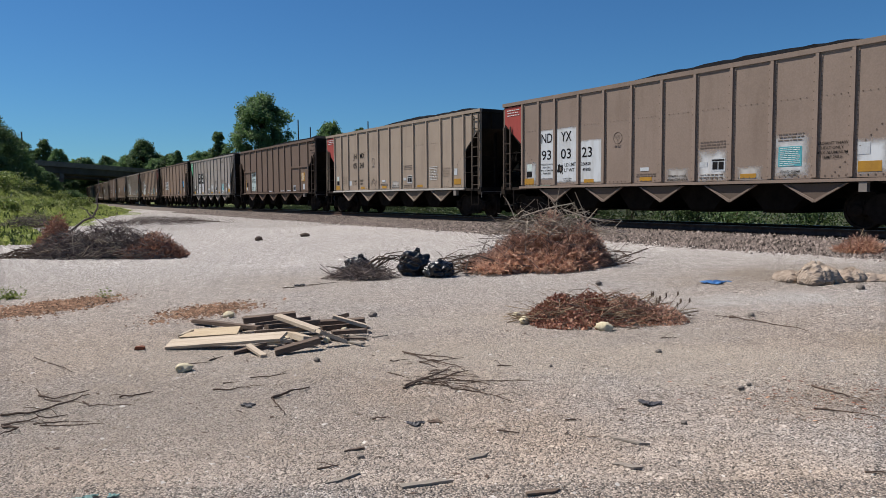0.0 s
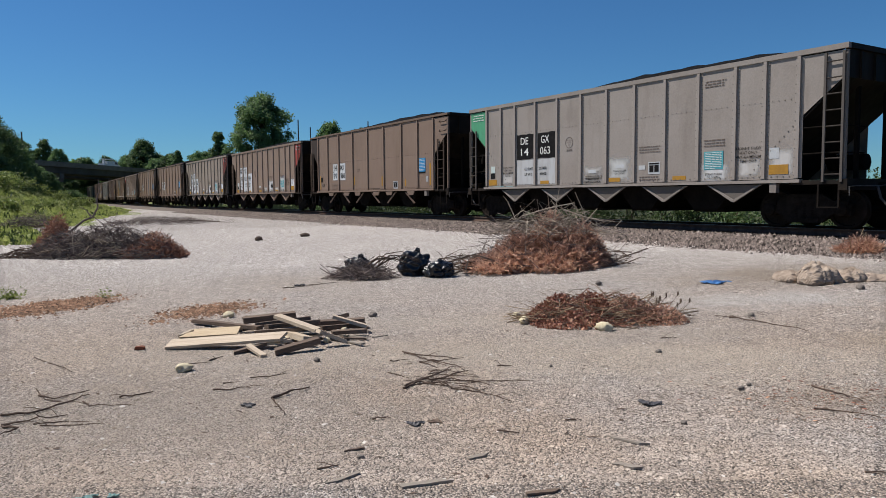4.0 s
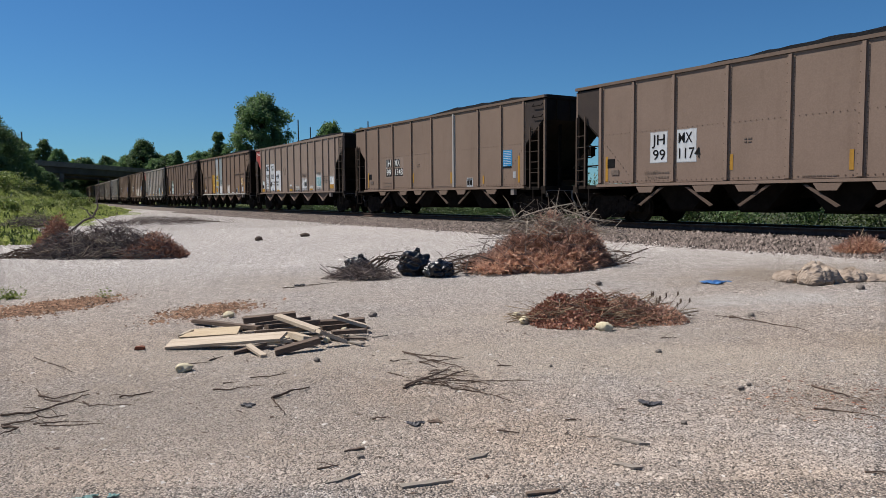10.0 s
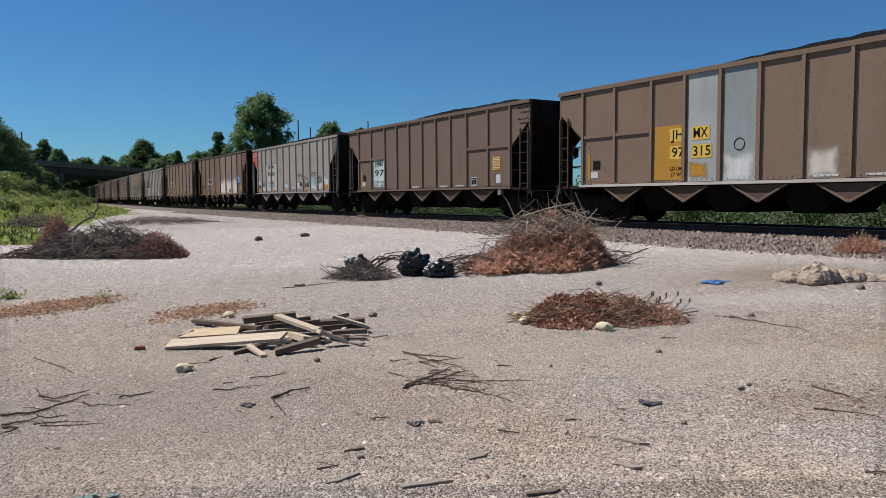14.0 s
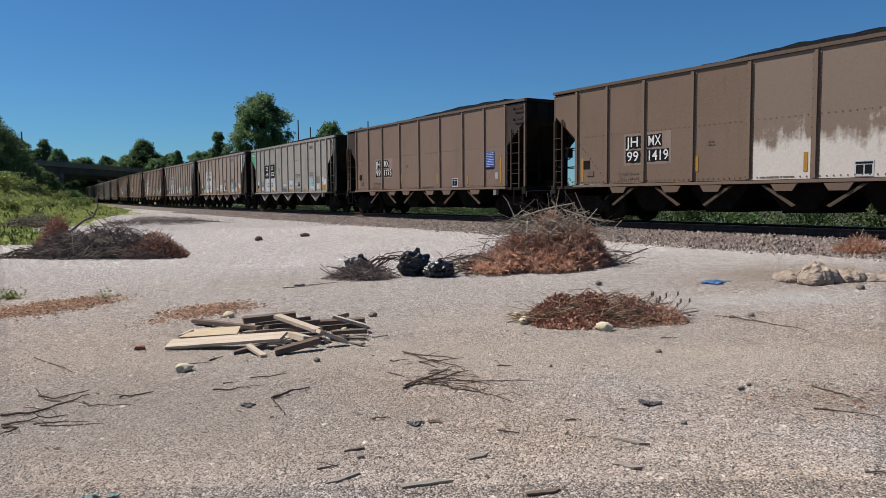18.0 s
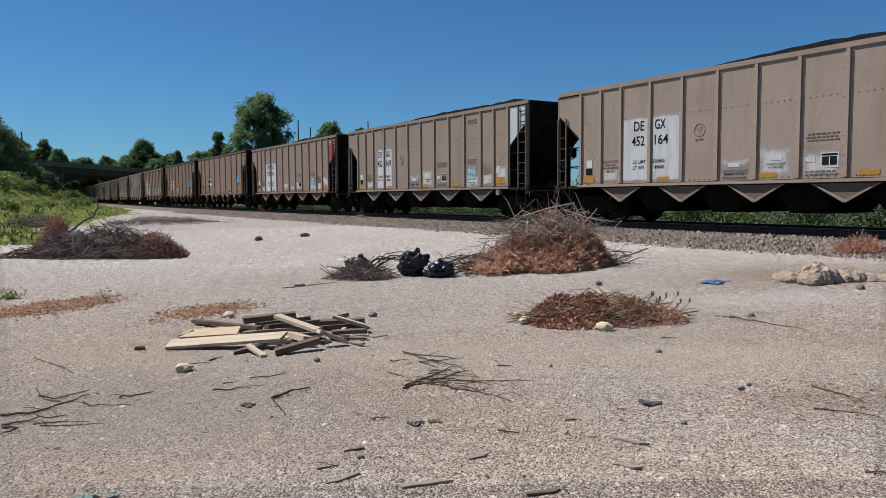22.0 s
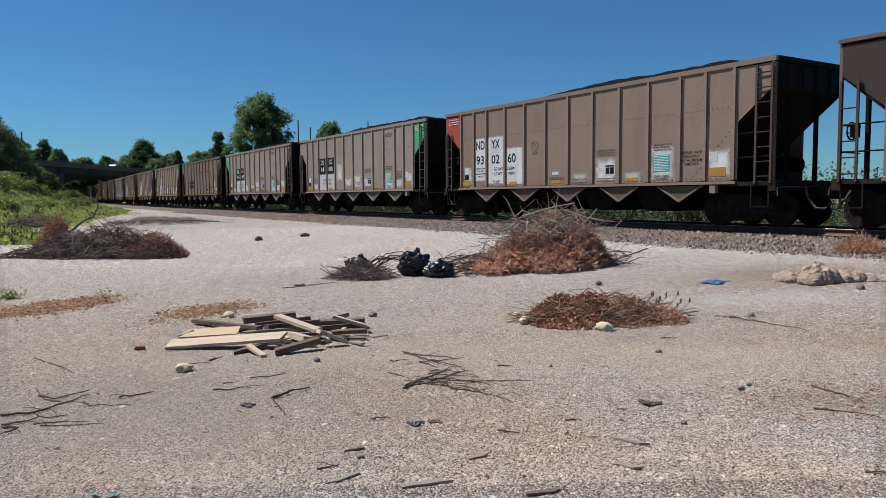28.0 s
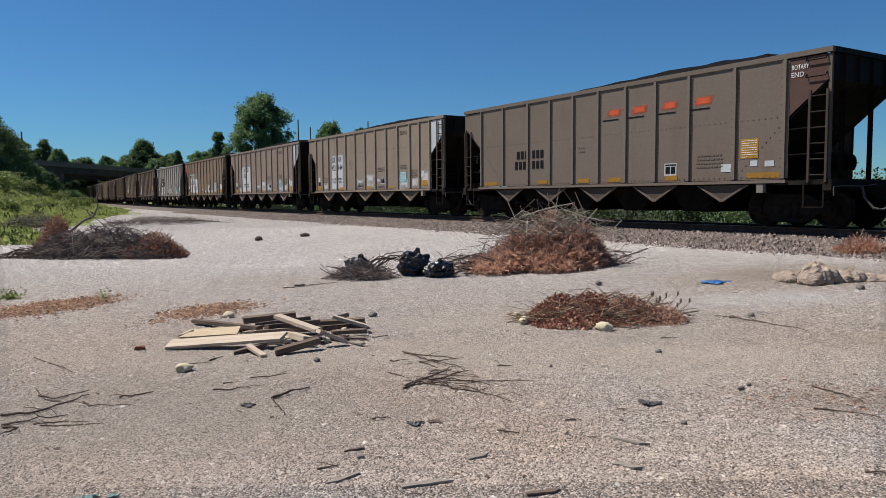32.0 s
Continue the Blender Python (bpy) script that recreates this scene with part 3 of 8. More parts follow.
def build_track():
    me = sweep(-60, 420, 2.0, [(2.55, -0.60), (2.35, -0.44), (1.55, -0.20), (-1.55, -0.20), (-2.5, -0.60), (-2.5, -0.9), (2.55, -0.9)])
    bed = solid("ballast_bed", me, MAT["ballast_bed"], Matrix.Identity(4), "dark grey crushed stone track bed with sloping shoulders", "track bed", kind="structure")
    track = thing("railway_track", Matrix.Identity(4), "steel rails on dark timber ties in ballast", "railway track")
    for off in (0.7525, -0.7525):
        prof = [(off - 0.075, -0.17), (off - 0.075, -0.155), (off - 0.012, -0.135), (off - 0.012, -0.045), (off - 0.036, -0.036), (off - 0.036, -0.004),
                (off + 0.036, -0.004), (off + 0.036, -0.036), (off + 0.012, -0.045), (off + 0.012, -0.135), (off + 0.075, -0.155), (off + 0.075, -0.17)]
        rail = part("rail", sweep(-60, 420, 2.0, prof), MAT["rail"], track, "rusty steel rail with a bright worn top")
        part("rail_head", sweep(-60, 420, 2.0, [(off - 0.032, -0.0035), (off - 0.028, 0.0), (off + 0.028, 0.0), (off + 0.032, -0.0035)]), MAT["railtop"], rail, "polished running surface")
    tie = Mesh().box(-0.115, 0.115, -1.3, 1.3, -0.175, 0.0).done("tie")
    tie.materials.append(MAT["tie"])
    plate = Mesh()
    plate.box(-0.09, 0.09, -0.17, 0.17, 0.0, 0.012)
    for a in (-0.06, 0.06):
        for b in (-0.11, 0.11):
            plate.box(a - 0.012, a + 0.012, b - 0.012, b + 0.012, 0.011, 0.035)
    plate = plate.done("tie_plate")
    plate.materials.append(MAT["rail"])
    for k in range(150):
        s = -16 + 0.52 * k
        ob = part("tie", tie, None, track)
        ob.matrix_basis = Matrix.Translation(on_track(s, 0, -0.182)) @ pose(0, 0, 0, 0, 0, math.degrees(float(heading(s))) + 90 + rng.uniform(-1.5, 1.5))
        if k < 90:
            for off in (0.7525, -0.7525):
                part("tie_plate", plate, None, ob).matrix_basis = pose(0, off, 0)
    n = 72000
    s = -14 + 74 * nrng.random(n) ** 1.5
    off = np.where(nrng.random(n) < 0.72, nrng.uniform(0.9, 3.1, n) + np.abs(nrng.normal(0, 0.35, n)), nrng.uniform(-1.9, 0.9, n))
    h = heading(s)
    x = np.interp(s, TS, TX) - off * np.cos(h)
    y = np.interp(s, TS, TY) - off * np.sin(h)
    top = np.interp(off, [-2.5, -1.55, 1.55, 2.35, 2.55, 2.9], [-0.6, -0.2, -0.2, -0.44, -0.5, -0.56]) + rail_z(s)
    top = np.maximum(top, ground_z(x, y))
    keep = np.abs(np.abs(off) - 0.75) > 0.1
    size = np.clip(nrng.lognormal(math.log(0.031), 0.35, n), 0.014, 0.07)
    stone_cloud("ballast", x[keep], y[keep], top[keep], size[keep], MAT["ballast"], "loose grey-brown ballast stones along the rails", "ballast", 1.05)


build_track()


# ---- plants ----
def leaf_quads(centres, size, up=0.35):
    """Small two-triangle leaves at the given places, turned at random."""
    n = len(centres)
    d = nrng.normal(size=(n, 3))
    d /= np.linalg.norm(d, axis=1, keepdims=True)
    e = np.cross(d, nrng.normal(size=(n, 3)))
    e /= np.linalg.norm(e, axis=1, keepdims=True)
    k = np.asarray(size).reshape(-1, 1) * nrng.uniform(0.6, 1.3, (n, 1))
    d, e = d * k, e * k * 0.55
    v = np.stack([centres - d, centres - e * 0.9, centres + d, centres + e], axis=1).reshape(-1, 3)
    return v, np.arange(4 * n), np.full(n, 4)


def leaf_tris(centres, size):
    """Small three-cornered leaves for crowns that stay far off."""
    n = len(centres)
    k = np.asarray(size).reshape(-1, 1, 1) * nrng.uniform(0.7, 1.3, (n, 1, 1))
    d = nrng.normal(size=(n, 3, 3))
    d /= np.linalg.norm(d, axis=2, keepdims=True)
    return (centres[:, None, :] + d * k).reshape(-1, 3), np.arange(3 * n), np.full(n, 3)


def tree(x, y, height, radius, seed, mat="leaf", leaves=5200, low=0.25, size=0.3, name="tree", label="broad green deciduous tree in full leaf", tall=1.0):
    r = random.Random(seed)
    g = np.random.default_rng(seed)
    z0 = gz(x, y)
    t = thing(name, pose(x, y, z0), label, "tree")
    trunk = Mesh()
    bend = [(r.uniform(-0.04, 0.04) * height * k, r.uniform(-0.04, 0.04) * height * k, height * 0.86 * k) for k in (0, 0.25, 0.5, 0.75, 1.0)]
    bend[0] = (0, 0, -0.2)
    rad = height * 0.022
    trunk.tube(bend, [rad * 1.3, rad, rad * 0.75, rad * 0.45, rad * 0.15], 8)
    # boughs fill an uneven egg-shaped crown
    k = 240
    f = g.random(k) ** 0.9
    ang = g.uniform(0, 2 * np.pi, k)
    prof = np.maximum(0.12, 1 - np.abs(2 * f - 0.9) ** 2.8) ** 0.5
    lump = 1 + 0.15 * np.sin(3 * ang + seed) * np.sin(7 * f + seed * 2) + 0.10 * np.sin(5 * ang + 11 * f)
    out = radius * prof * lump * (0.25 + 0.75 * g.random(k) ** 0.5)
    cc = np.stack([np.cos(ang) * out, np.sin(ang) * out, height * (low + (0.97 - low) * f) * (1 + 0.03 * np.sin(4 * ang + seed))], 1)
    cr = radius * g.uniform(0.14, 0.27, k)
    for p in cc[:30]:
        i = min(3, max(0, int((p[2] / height - 0.12) / 0.86 * 4)))
        a = Vector(bend[i])
        tip = Vector(p)
        trunk.tube([a, a.lerp(tip, 0.5) + Vector((0, 0, 0.02 * height)), tip], [rad * 0.4, rad * 0.25, rad * 0.08], 5)
    part("trunk", trunk, MAT["bark"], t)
    pick = g.choice(k, leaves, p=cr ** 2 / (cr ** 2).sum())
    dirs = g.normal(size=(leaves, 3))
    dirs /= np.linalg.norm(dirs, axis=1, keepdims=True)
    cen = cc[pick] + dirs * (cr[pick] * np.minimum(1.15, 0.3 + np.abs(g.normal(0, 0.55, leaves))))[:, None] * np.array([1, 1, 0.8 * tall])
    cen[:, 2] = np.maximum(cen[:, 2], 0.3)
    v, f, n = leaf_tris(cen, np.full(leaves, size))
    part("crown", raw_mesh("crown", v, f, n), MAT[mat], t)
    return t


TREES = [  # x, y, height, half width, seed, leaves, leaf size, foliage
    (-29.4, 120, 17.9, 4.8, 1, 17000, 0.36, "leaf"), (-44.2, 146, 14.6, 2.0, 2, 6000, 0.34, "leaf_dark"),
    (-95.0, 235, 20.0, 5.2, 3, 9000, 0.55, "leaf_dark"), (-22.6, 150, 16.7, 3.6, 4, 6500, 0.42, "leaf"),
    (-18.6, 165, 17.2, 2.6, 5, 4500, 0.42, "leaf_dark"), (-77, 215, 15.2, 1.8, 6, 3500, 0.45, "leaf_dark"),
    (-71, 215, 14.8, 4.2, 7, 6000, 0.48, "leaf"), (-64, 208, 14.4, 3.6, 8, 5000, 0.48, "leaf"),
    (-108.8, 240, 15.2, 4.5, 9, 6000, 0.55, "leaf_dark"), (-115.5, 240, 14.4, 4.5, 10, 6000, 0.55, "leaf_dark"),
    (-50.7, 77, 12.3, 4.4, 11, 10000, 0.22, "leaf_dark"), (-55.8, 86.4, 11.7, 4.8, 12, 10000, 0.26, "leaf_dark"),
    (-56.0, 96, 9.0, 2.4, 13, 5000, 0.28, "leaf"), (-124, 230, 20.0, 3.2, 14, 5000, 0.5, "leaf_dark"),
    (-117.5, 226, 16.8, 3.4, 15, 5000, 0.5, "leaf"), (-65.0, 122, 6.0, 1.7, 16, 3000, 0.28, "leaf_dark"),
    (-52.5, 86, 4.8, 2.6, 17, 4500, 0.24, "leaf"), (-58.5, 102, 4.4, 2.6, 18, 4000, 0.26, "leaf_dark"), (-99.5, 238, 14.2, 3.0, 19, 4000, 0.5, "leaf"),
    (-51.5, 82, 8.4, 3.0, 20, 5500, 0.26, "leaf_dark"), (-61.5, 106, 8.2, 2.6, 21, 4500, 0.28, "leaf_dark"), (-124, 222, 8.0, 5.0, 22, 4500, 0.45, "leaf_dark"),
    (-114, 224, 7.4, 3.6, 23, 4000, 0.45, "leaf_dark"), (-132, 215, 9.0, 5.0, 24, 4500, 0.45, "leaf_dark"), (-71.0, 132, 4.2, 2.2, 25, 2600, 0.3, "leaf"),
    (-53.6, 81, 11.9, 4.0, 26, 7000, 0.24, "leaf_dark"), (-55.5, 92, 9.8, 3.0, 27, 5000, 0.28, "leaf_dark"), (-136, 232, 21.0, 4.0, 31, 4500, 0.5, "leaf_dark"), (-130, 228, 20.0, 4.0, 32, 4500, 0.5, "leaf"), (-122, 246, 15.2, 4.2, 33, 4000, 0.55, "leaf"),
    (-104, 246, 15.6, 4.0, 34, 4000, 0.55, "leaf_dark"), (-90, 232, 14.2, 3.6, 35, 3600, 0.5, "leaf"), (-84, 224, 14.4, 3.2, 36, 3600, 0.5, "leaf_dark"), (-80, 220, 14.0, 3.0, 37, 3600, 0.5, "leaf"), (-67.5, 212, 14.8, 3.2, 38, 3600, 0.5, "leaf_dark"),
    (-60, 205, 13.6, 3.0, 39, 3000, 0.5, "leaf"), (-77.0, 152, 3.2, 2.0, 28, 2400, 0.3, "leaf_dark"), (-83.0, 166, 3.2, 2.2, 29, 2400, 0.32, "leaf_dark"), (-90.0, 176, 3.2, 2.4, 30, 2400, 0.34, "leaf_dark"),
]
TREES += [  # the low wood behind the bridge, and the thicket at its near end
    (-126.0 + 6.2 * k, 250.0 - 3.5 * k, 13.6 + 1.7 * math.sin(2.1 * k), 4.6, 60 + k, 2600, 0.55, "leaf_dark" if k % 2 else "leaf") for k in range(11)]
TREES += [(-54.0, 88.0, 11.6, 3.4, 80, 6000, 0.26, "leaf_dark"), (-57.0, 95.0, 10.4, 3.2, 81, 6000, 0.28, "leaf_dark"), (-60.0, 103.0, 9.6, 3.0, 82, 5000, 0.28, "leaf_dark"),
          (-56.5, 94.0, 7.4, 2.8, 83, 4500, 0.26, "leaf"), (-63.0, 112.0, 7.0, 2.6, 84, 4000, 0.28, "leaf_dark")]
for tx, ty, th, tr, ts, tn, tl, tm in TREES:
    tree(tx, ty, th - gz(tx, ty), tr * 0.94, ts, tm, int(tn * 3.4), size=tl * 0.56, low=0.2 if th > 12 else 0.05)


def bush(x, y, height, radius, seed, mat="leaf", leaves=1500, size=0.14, label="leafy green bush behind the track"):
    r = random.Random(seed)
    g = np.random.default_rng(seed)
    t = thing("bush", pose(x, y, gz(x, y)), label, "bush", "bushes behind the track")
    m = Mesh()
    tips = []
    for k in range(9):
        a, o = r.uniform(0, 6.28), radius * r.uniform(0.2, 0.85)
        tip = Vector((math.cos(a) * o, math.sin(a) * o, height * r.uniform(0.45, 0.95)))
        m.tube([(0, 0, -0.1), tip * 0.55 + Vector((0, 0, height * 0.1)), tip], [0.03, 0.02, 0.006], 5)
        tips.append(tip)
    tagged(part("stem_tangle", m, MAT["bark"], t), kind="stuff")
    cc = np.array([p[:] for p in tips])
    pick = g.integers(0, len(tips), leaves)
    cen = cc[pick] * g.uniform(0.55, 1.0, (leaves, 1)) + g.normal(size=(leaves, 3)) * radius * 0.2
    cen[:, 2] = np.clip(cen[:, 2], 0.05, height * 1.1)
    v, f, n = leaf_quads(cen, np.full(leaves, size))
    part("leaves", raw_mesh("leaves", v, f, n), MAT[mat], t)


for k in range(36):
    s = -18 + 2.3 * k + rng.uniform(-0.8, 0.8)
    q = on_track(s, -rng.uniform(5.6, 10.0))
    bush(q.x, q.y, rng.uniform(1.5, 3.1), rng.uniform(1.2, 2.0), 100 + k, rng.choice(["leaf", "weed", "weed"]), 3000, 0.062)


def blades(name, px, py, tall, mat, label, category, per=5, width=0.02, lean=0.35):
    """Tufts of tapering blades standing on the ground, one mesh."""
    n = len(px)
    pz = ground_z(px, py)
    px, py, pz, tall = (np.repeat(q, per) for q in (px, py, pz, tall))
    m = n * per
    px, py = px + nrng.normal(0, 0.09, m), py + nrng.normal(0, 0.09, m)
    h = tall * nrng.uniform(0.5, 1.15, m)
    a, l = nrng.uniform(0, 2 * np.pi, m), nrng.uniform(0, lean, m) * h
    w = width * nrng.uniform(0.6, 1.5, m) * (0.6 + tall)
    wx, wy = np.cos(a + 1.3) * w, np.sin(a + 1.3) * w
    v = np.stack([np.stack([px - wx, py - wy, pz - 0.03], -1), np.stack([px + wx, py + wy, pz - 0.03], -1),
                  np.stack([px + wx * 0.7 + np.cos(a) * l * 0.4, py + wy * 0.7 + np.sin(a) * l * 0.4, pz + h * 0.6], -1),
                  np.stack([px + np.cos(a) * l, py + np.sin(a) * l, pz + h], -1)], axis=1).reshape(-1, 3)
    me = raw_mesh(name, v, np.arange(4 * m), np.full(m, 4))
    me.materials.append(MAT[mat])
    return tagged(new(name, me), label, category, kind="stuff")


def bank_grass():
    n = 110000
    y = 20 + 150 * nrng.random(n) ** 1.7
    x = -16.75 - (y - 27.9) * 0.318 - 45 * nrng.random(n) ** 1.3
    near = nrng.random(n) < 0.16
    x, y = np.where(near, nrng.uniform(-30, -12, n), x), np.where(near, nrng.uniform(18, 36, n), y)
    e = bank_in(x, y) + 1.3 * np.sin(y * 0.31) + 0.8 * np.sin(y * 0.83 + x)
    keep = (e > -0.4) & (track_off(x, y) > 5.0) & (x / np.maximum(y, 1) > -0.72)
    x, y, e = x[keep], y[keep], e[keep]
    patch = 0.5 + 0.5 * np.sin(x * 0.37 + 1.3 * np.sin(y * 0.21)) * np.cos(y * 0.29 + 0.5 * x)
    tall = 0.14 + 0.34 * ease(e / 8.0) * (0.4 + 1.0 * patch)
    blades("grass", x, y, tall, "grass", "tall sunlit green grass and weeds on the bank", "grass", 4, 0.03, 1.3)
    q = nrng.random(len(x)) < 0.02
    blades("weed_stand", x[q], y[q], tall[q] * 1.2 + 0.12, "weed", "darker broad weeds standing among the grass", "weeds", 9, 0.06, 0.6)
    q = nrng.random(len(x)) < 0.45
    per = 3
    wx, wy, wt = np.repeat(x[q], per), np.repeat(y[q], per), np.repeat(tall[q], per)
    wx, wy = wx + nrng.normal(0, 0.15, len(wx)), wy + nrng.normal(0, 0.15, len(wx))
    cen = np.stack([wx, wy, ground_z(wx, wy) + wt * nrng.uniform(0.3, 1.25, len(wx))], 1)
    me = raw_mesh("bank_leaves", *leaf_tris(cen, np.full(len(cen), 0.08)))
    me.materials.append(MAT["grass"])
    tagged(new("bank_leaves", me), "leafy yellow-green weeds mixed into the bank's grass", "weeds", kind="stuff")


bank_grass()
for x, y, h, r in ((-27.5, 42, 1.3, 1.1), (-30.5, 47, 1.5, 1.3), (-33.5, 53, 1.6, 1.4), (-36.0, 60, 1.5, 1.5), (-40.0, 68, 1.6, 1.6), (-43.5, 76, 1.7, 1.6), (-47.5, 86, 1.8, 1.7), (-29.0, 40, 1.0, 1.0), (-25.5, 37, 0.8, 0.9),
                   (-22.8, 34, 0.6, 0.7), (-26.5, 45, 0.8, 0.9), (-31.0, 56, 0.9, 1.0), (-35.5, 66, 1.0, 1.1), (-39.5, 78, 1.2, 1.2), (-45.0, 92, 1.3, 1.4), (-51.5, 98, 1.6, 1.6)):
    bush(x, y, h, r, int(x * -10), "bankweed", 1100, 0.09, "leafy green weed clump on the bank")


def far_verge():
    n = 120000
    s = -18 + 112 * nrng.random(n) ** 1.3
    off = -3.0 - 9 * nrng.random(n) ** 1.4
    h = heading(s)
    x, y = np.interp(s, TS, TX) - off * np.cos(h), np.interp(s, TS, TY) - off * np.sin(h)
    lump = 0.5 + 0.5 * np.sin(x * 2.3 + np.sin(y * 1.9)) * np.cos(y * 1.7 + x)
    cen = np.stack([x, y, ground_z(x, y) + (0.10 + 1.0 * lump) * nrng.random(n) ** 0.7], 1)
    me = raw_mesh("verge_weeds", *leaf_tris(cen, np.full(n, 0.055)))
    me.materials.append(MAT["weed"])
    tagged(new("verge_weeds", me), "small leafy green weeds behind the track", "weeds", kind="stuff")


far_verge()


# ---- road bridge over the track ----
def build_bridge():
    a, b = Vector((-91.0, 160.0, 0)), Vector((-83.8, 205.0, 0))
    along = (b - a).normalized()
    turn = Matrix.Rotation(math.atan2(along.y, along.x), 4, "Z")
    length = 150.0
    start = a - along * 40.0
    br = thing("road_bridge", Matrix.Translation((start.x, start.y, 0)) @ turn, "grey concrete and girder road bridge over the track", "bridge")
    slope = -0.0077

    def tilted(m, x0, x1, y0, y1, z0, z1):
        m.prism([(x0, z0 + slope * (x0 - 40)), (x1, z0 + slope * (x1 - 40)), (x1, z1 + slope * (x1 - 40)), (x0, z1 + slope * (x0 - 40))], y0, y1, "y")
    for y0, piers in ((0.0, (20.0, 53.0, 86.0, 119.0)), (17.0, (20.0, 47.0, 76.0, 119.0))):
        d = Mesh()
        tilted(d, 0, length, y0, y0 + 10.0, 9.2, 9.5)
        part("deck", d, MAT["concrete"], br)
        for yy in (y0 + 0.002, y0 + 9.7):
            p = Mesh()
            tilted(p, 0, length, yy, yy + 0.3, 9.5, 10.35)
            part("parapet", p, MAT["concrete"], br)
        for k in range(5):
            g = Mesh()
            yy = y0 + 0.6 + 2.1 * k
            tilted(g, 0, length, yy, yy + 0.12, 7.8, 9.2)
            tilted(g, 0, length, yy - 0.2, yy + 0.32, 7.7, 7.8)
            part("girder", g, MAT["girder"], br)
        for xx in piers:
            cap = Mesh()
            cap.box(xx - 0.7, xx + 0.7, y0 + 0.2, y0 + 9.8, 6.5 + slope * (xx - 40), 7.65 + slope * (xx - 40))
            part("pier_cap", cap, MAT["concrete"], br)
            for yy in (y0 + 1.8, y0 + 8.2):
                part("pier", Mesh().lathe([(-0.5, 0.6), (6.55 + slope * (xx - 40), 0.6)], 16, "z", (xx, yy, 0)), MAT["concrete"], br)


build_bridge()


# ---- road vehicles crossing the bridge ----
def on_bridge(d):
    """A pose on the near roadway, d metres past the bridge's mark."""
    a, b = Vector((-91.0, 160.0, 0)), Vector((-83.8, 205.0, 0))
    along = (b - a).normalized()
    p = a + along * d + Vector((-along.y, along.x, 0)) * 2.6
    return Matrix.Translation((p.x, p.y, 9.5 - 0.0077 * d)) @ Matrix.Rotation(math.atan2(along.y, along.x), 4, "Z") @ pose(0, 0, 0, 0, 0.44, 0)


def road_vehicle(name, profile, glass, length, label, category):
    """profile and glass are side outlines (x forward, z up)."""
    v = thing(name, on_bridge(0), label, category)
    part("body", Mesh().prism(profile, -0.95, 0.95, "y"), MAT["vanwhite"], v)
    for y in (-0.965, 0.945):
        for pane in glass:
            part("window", Mesh().prism(pane, y, y + 0.02, "y"), MAT["slate"], v, "dark side window")
    for x in (-length * 0.32, length * 0.33):
        for y in (-0.86, 0.86):
            w = part("wheel", Mesh().lathe([(y - 0.1, 0.2), (y - 0.1, 0.36), (y + 0.1, 0.36), (y + 0.1, 0.2)], 16, "y", (x, 0, 0.36)), MAT["under"], v, "dark rubber tyre")
            part("hub", Mesh().lathe([(y - 0.108, 0.05), (y - 0.108, 0.19), (y + 0.108, 0.19), (y + 0.108, 0.05)], 12, "y", (x, 0, 0.36)), MAT["hose"], w)
    return v


SEDAN = road_vehicle("sedan_car", [(-2.3, 0.35), (2.3, 0.35), (2.35, 0.75), (1.2, 0.95), (0.4, 1.45), (-1.2, 1.48), (-1.9, 1.05), (-2.35, 0.95)],
                     [[(0.95, 0.98), (0.35, 1.38), (-0.25, 1.40), (-0.25, 0.98)], [(-0.35, 0.98), (-0.35, 1.40), (-1.1, 1.41), (-1.6, 1.02)]], 4.6, "white sedan driving over the concrete bridge", "car")
PICKUP = road_vehicle("pickup_truck", [(-2.8, 0.5), (2.7, 0.5), (2.75, 1.05), (1.5, 1.2), (0.8, 1.85), (-0.7, 1.88), (-0.85, 1.2), (-2.8, 1.2)],
                      [[(1.25, 1.22), (0.75, 1.76), (0.15, 1.78), (0.15, 1.22)], [(0.05, 1.22), (0.05, 1.78), (-0.6, 1.78), (-0.6, 1.22)]], 5.5, "white pickup truck driving over the concrete bridge", "truck")
UTILITY = road_vehicle("utility_truck", [(-3.6, 0.6), (3.3, 0.6), (3.35, 1.2), (2.5, 1.4), (2.0, 2.15), (0.7, 2.2), (0.6, 1.5), (-3.6, 1.5)],
                       [[(2.25, 1.45), (1.9, 2.0), (1.0, 2.05), (1.0, 1.45)]], 6.9, "white utility truck with a ladder boom on its bed", "truck")
part("boom", Mesh().box(-3.2, 1.4, -0.22, 0.22, 2.62, 2.84).box(-2.7, -2.2, -0.3, 0.3, 1.5, 2.62), MAT["vanwhite"], UTILITY, "white folded boom")
part("tool_box", Mesh().box(-1.9, 0.3, -0.9, 0.9, 1.5, 2.2), MAT["vanwhite"], UTILITY)
# vehicle, first and last standing place, place at a time, speed
ROAD = [(UTILITY, -35.0, 106.0, 4.0, 2.4, 19.5), (SEDAN, -27.0, 96.0, 30.0, 27.5, 16.0), (PICKUP, -20.0, 88.0, 14.1, 30.0, 24.0)]


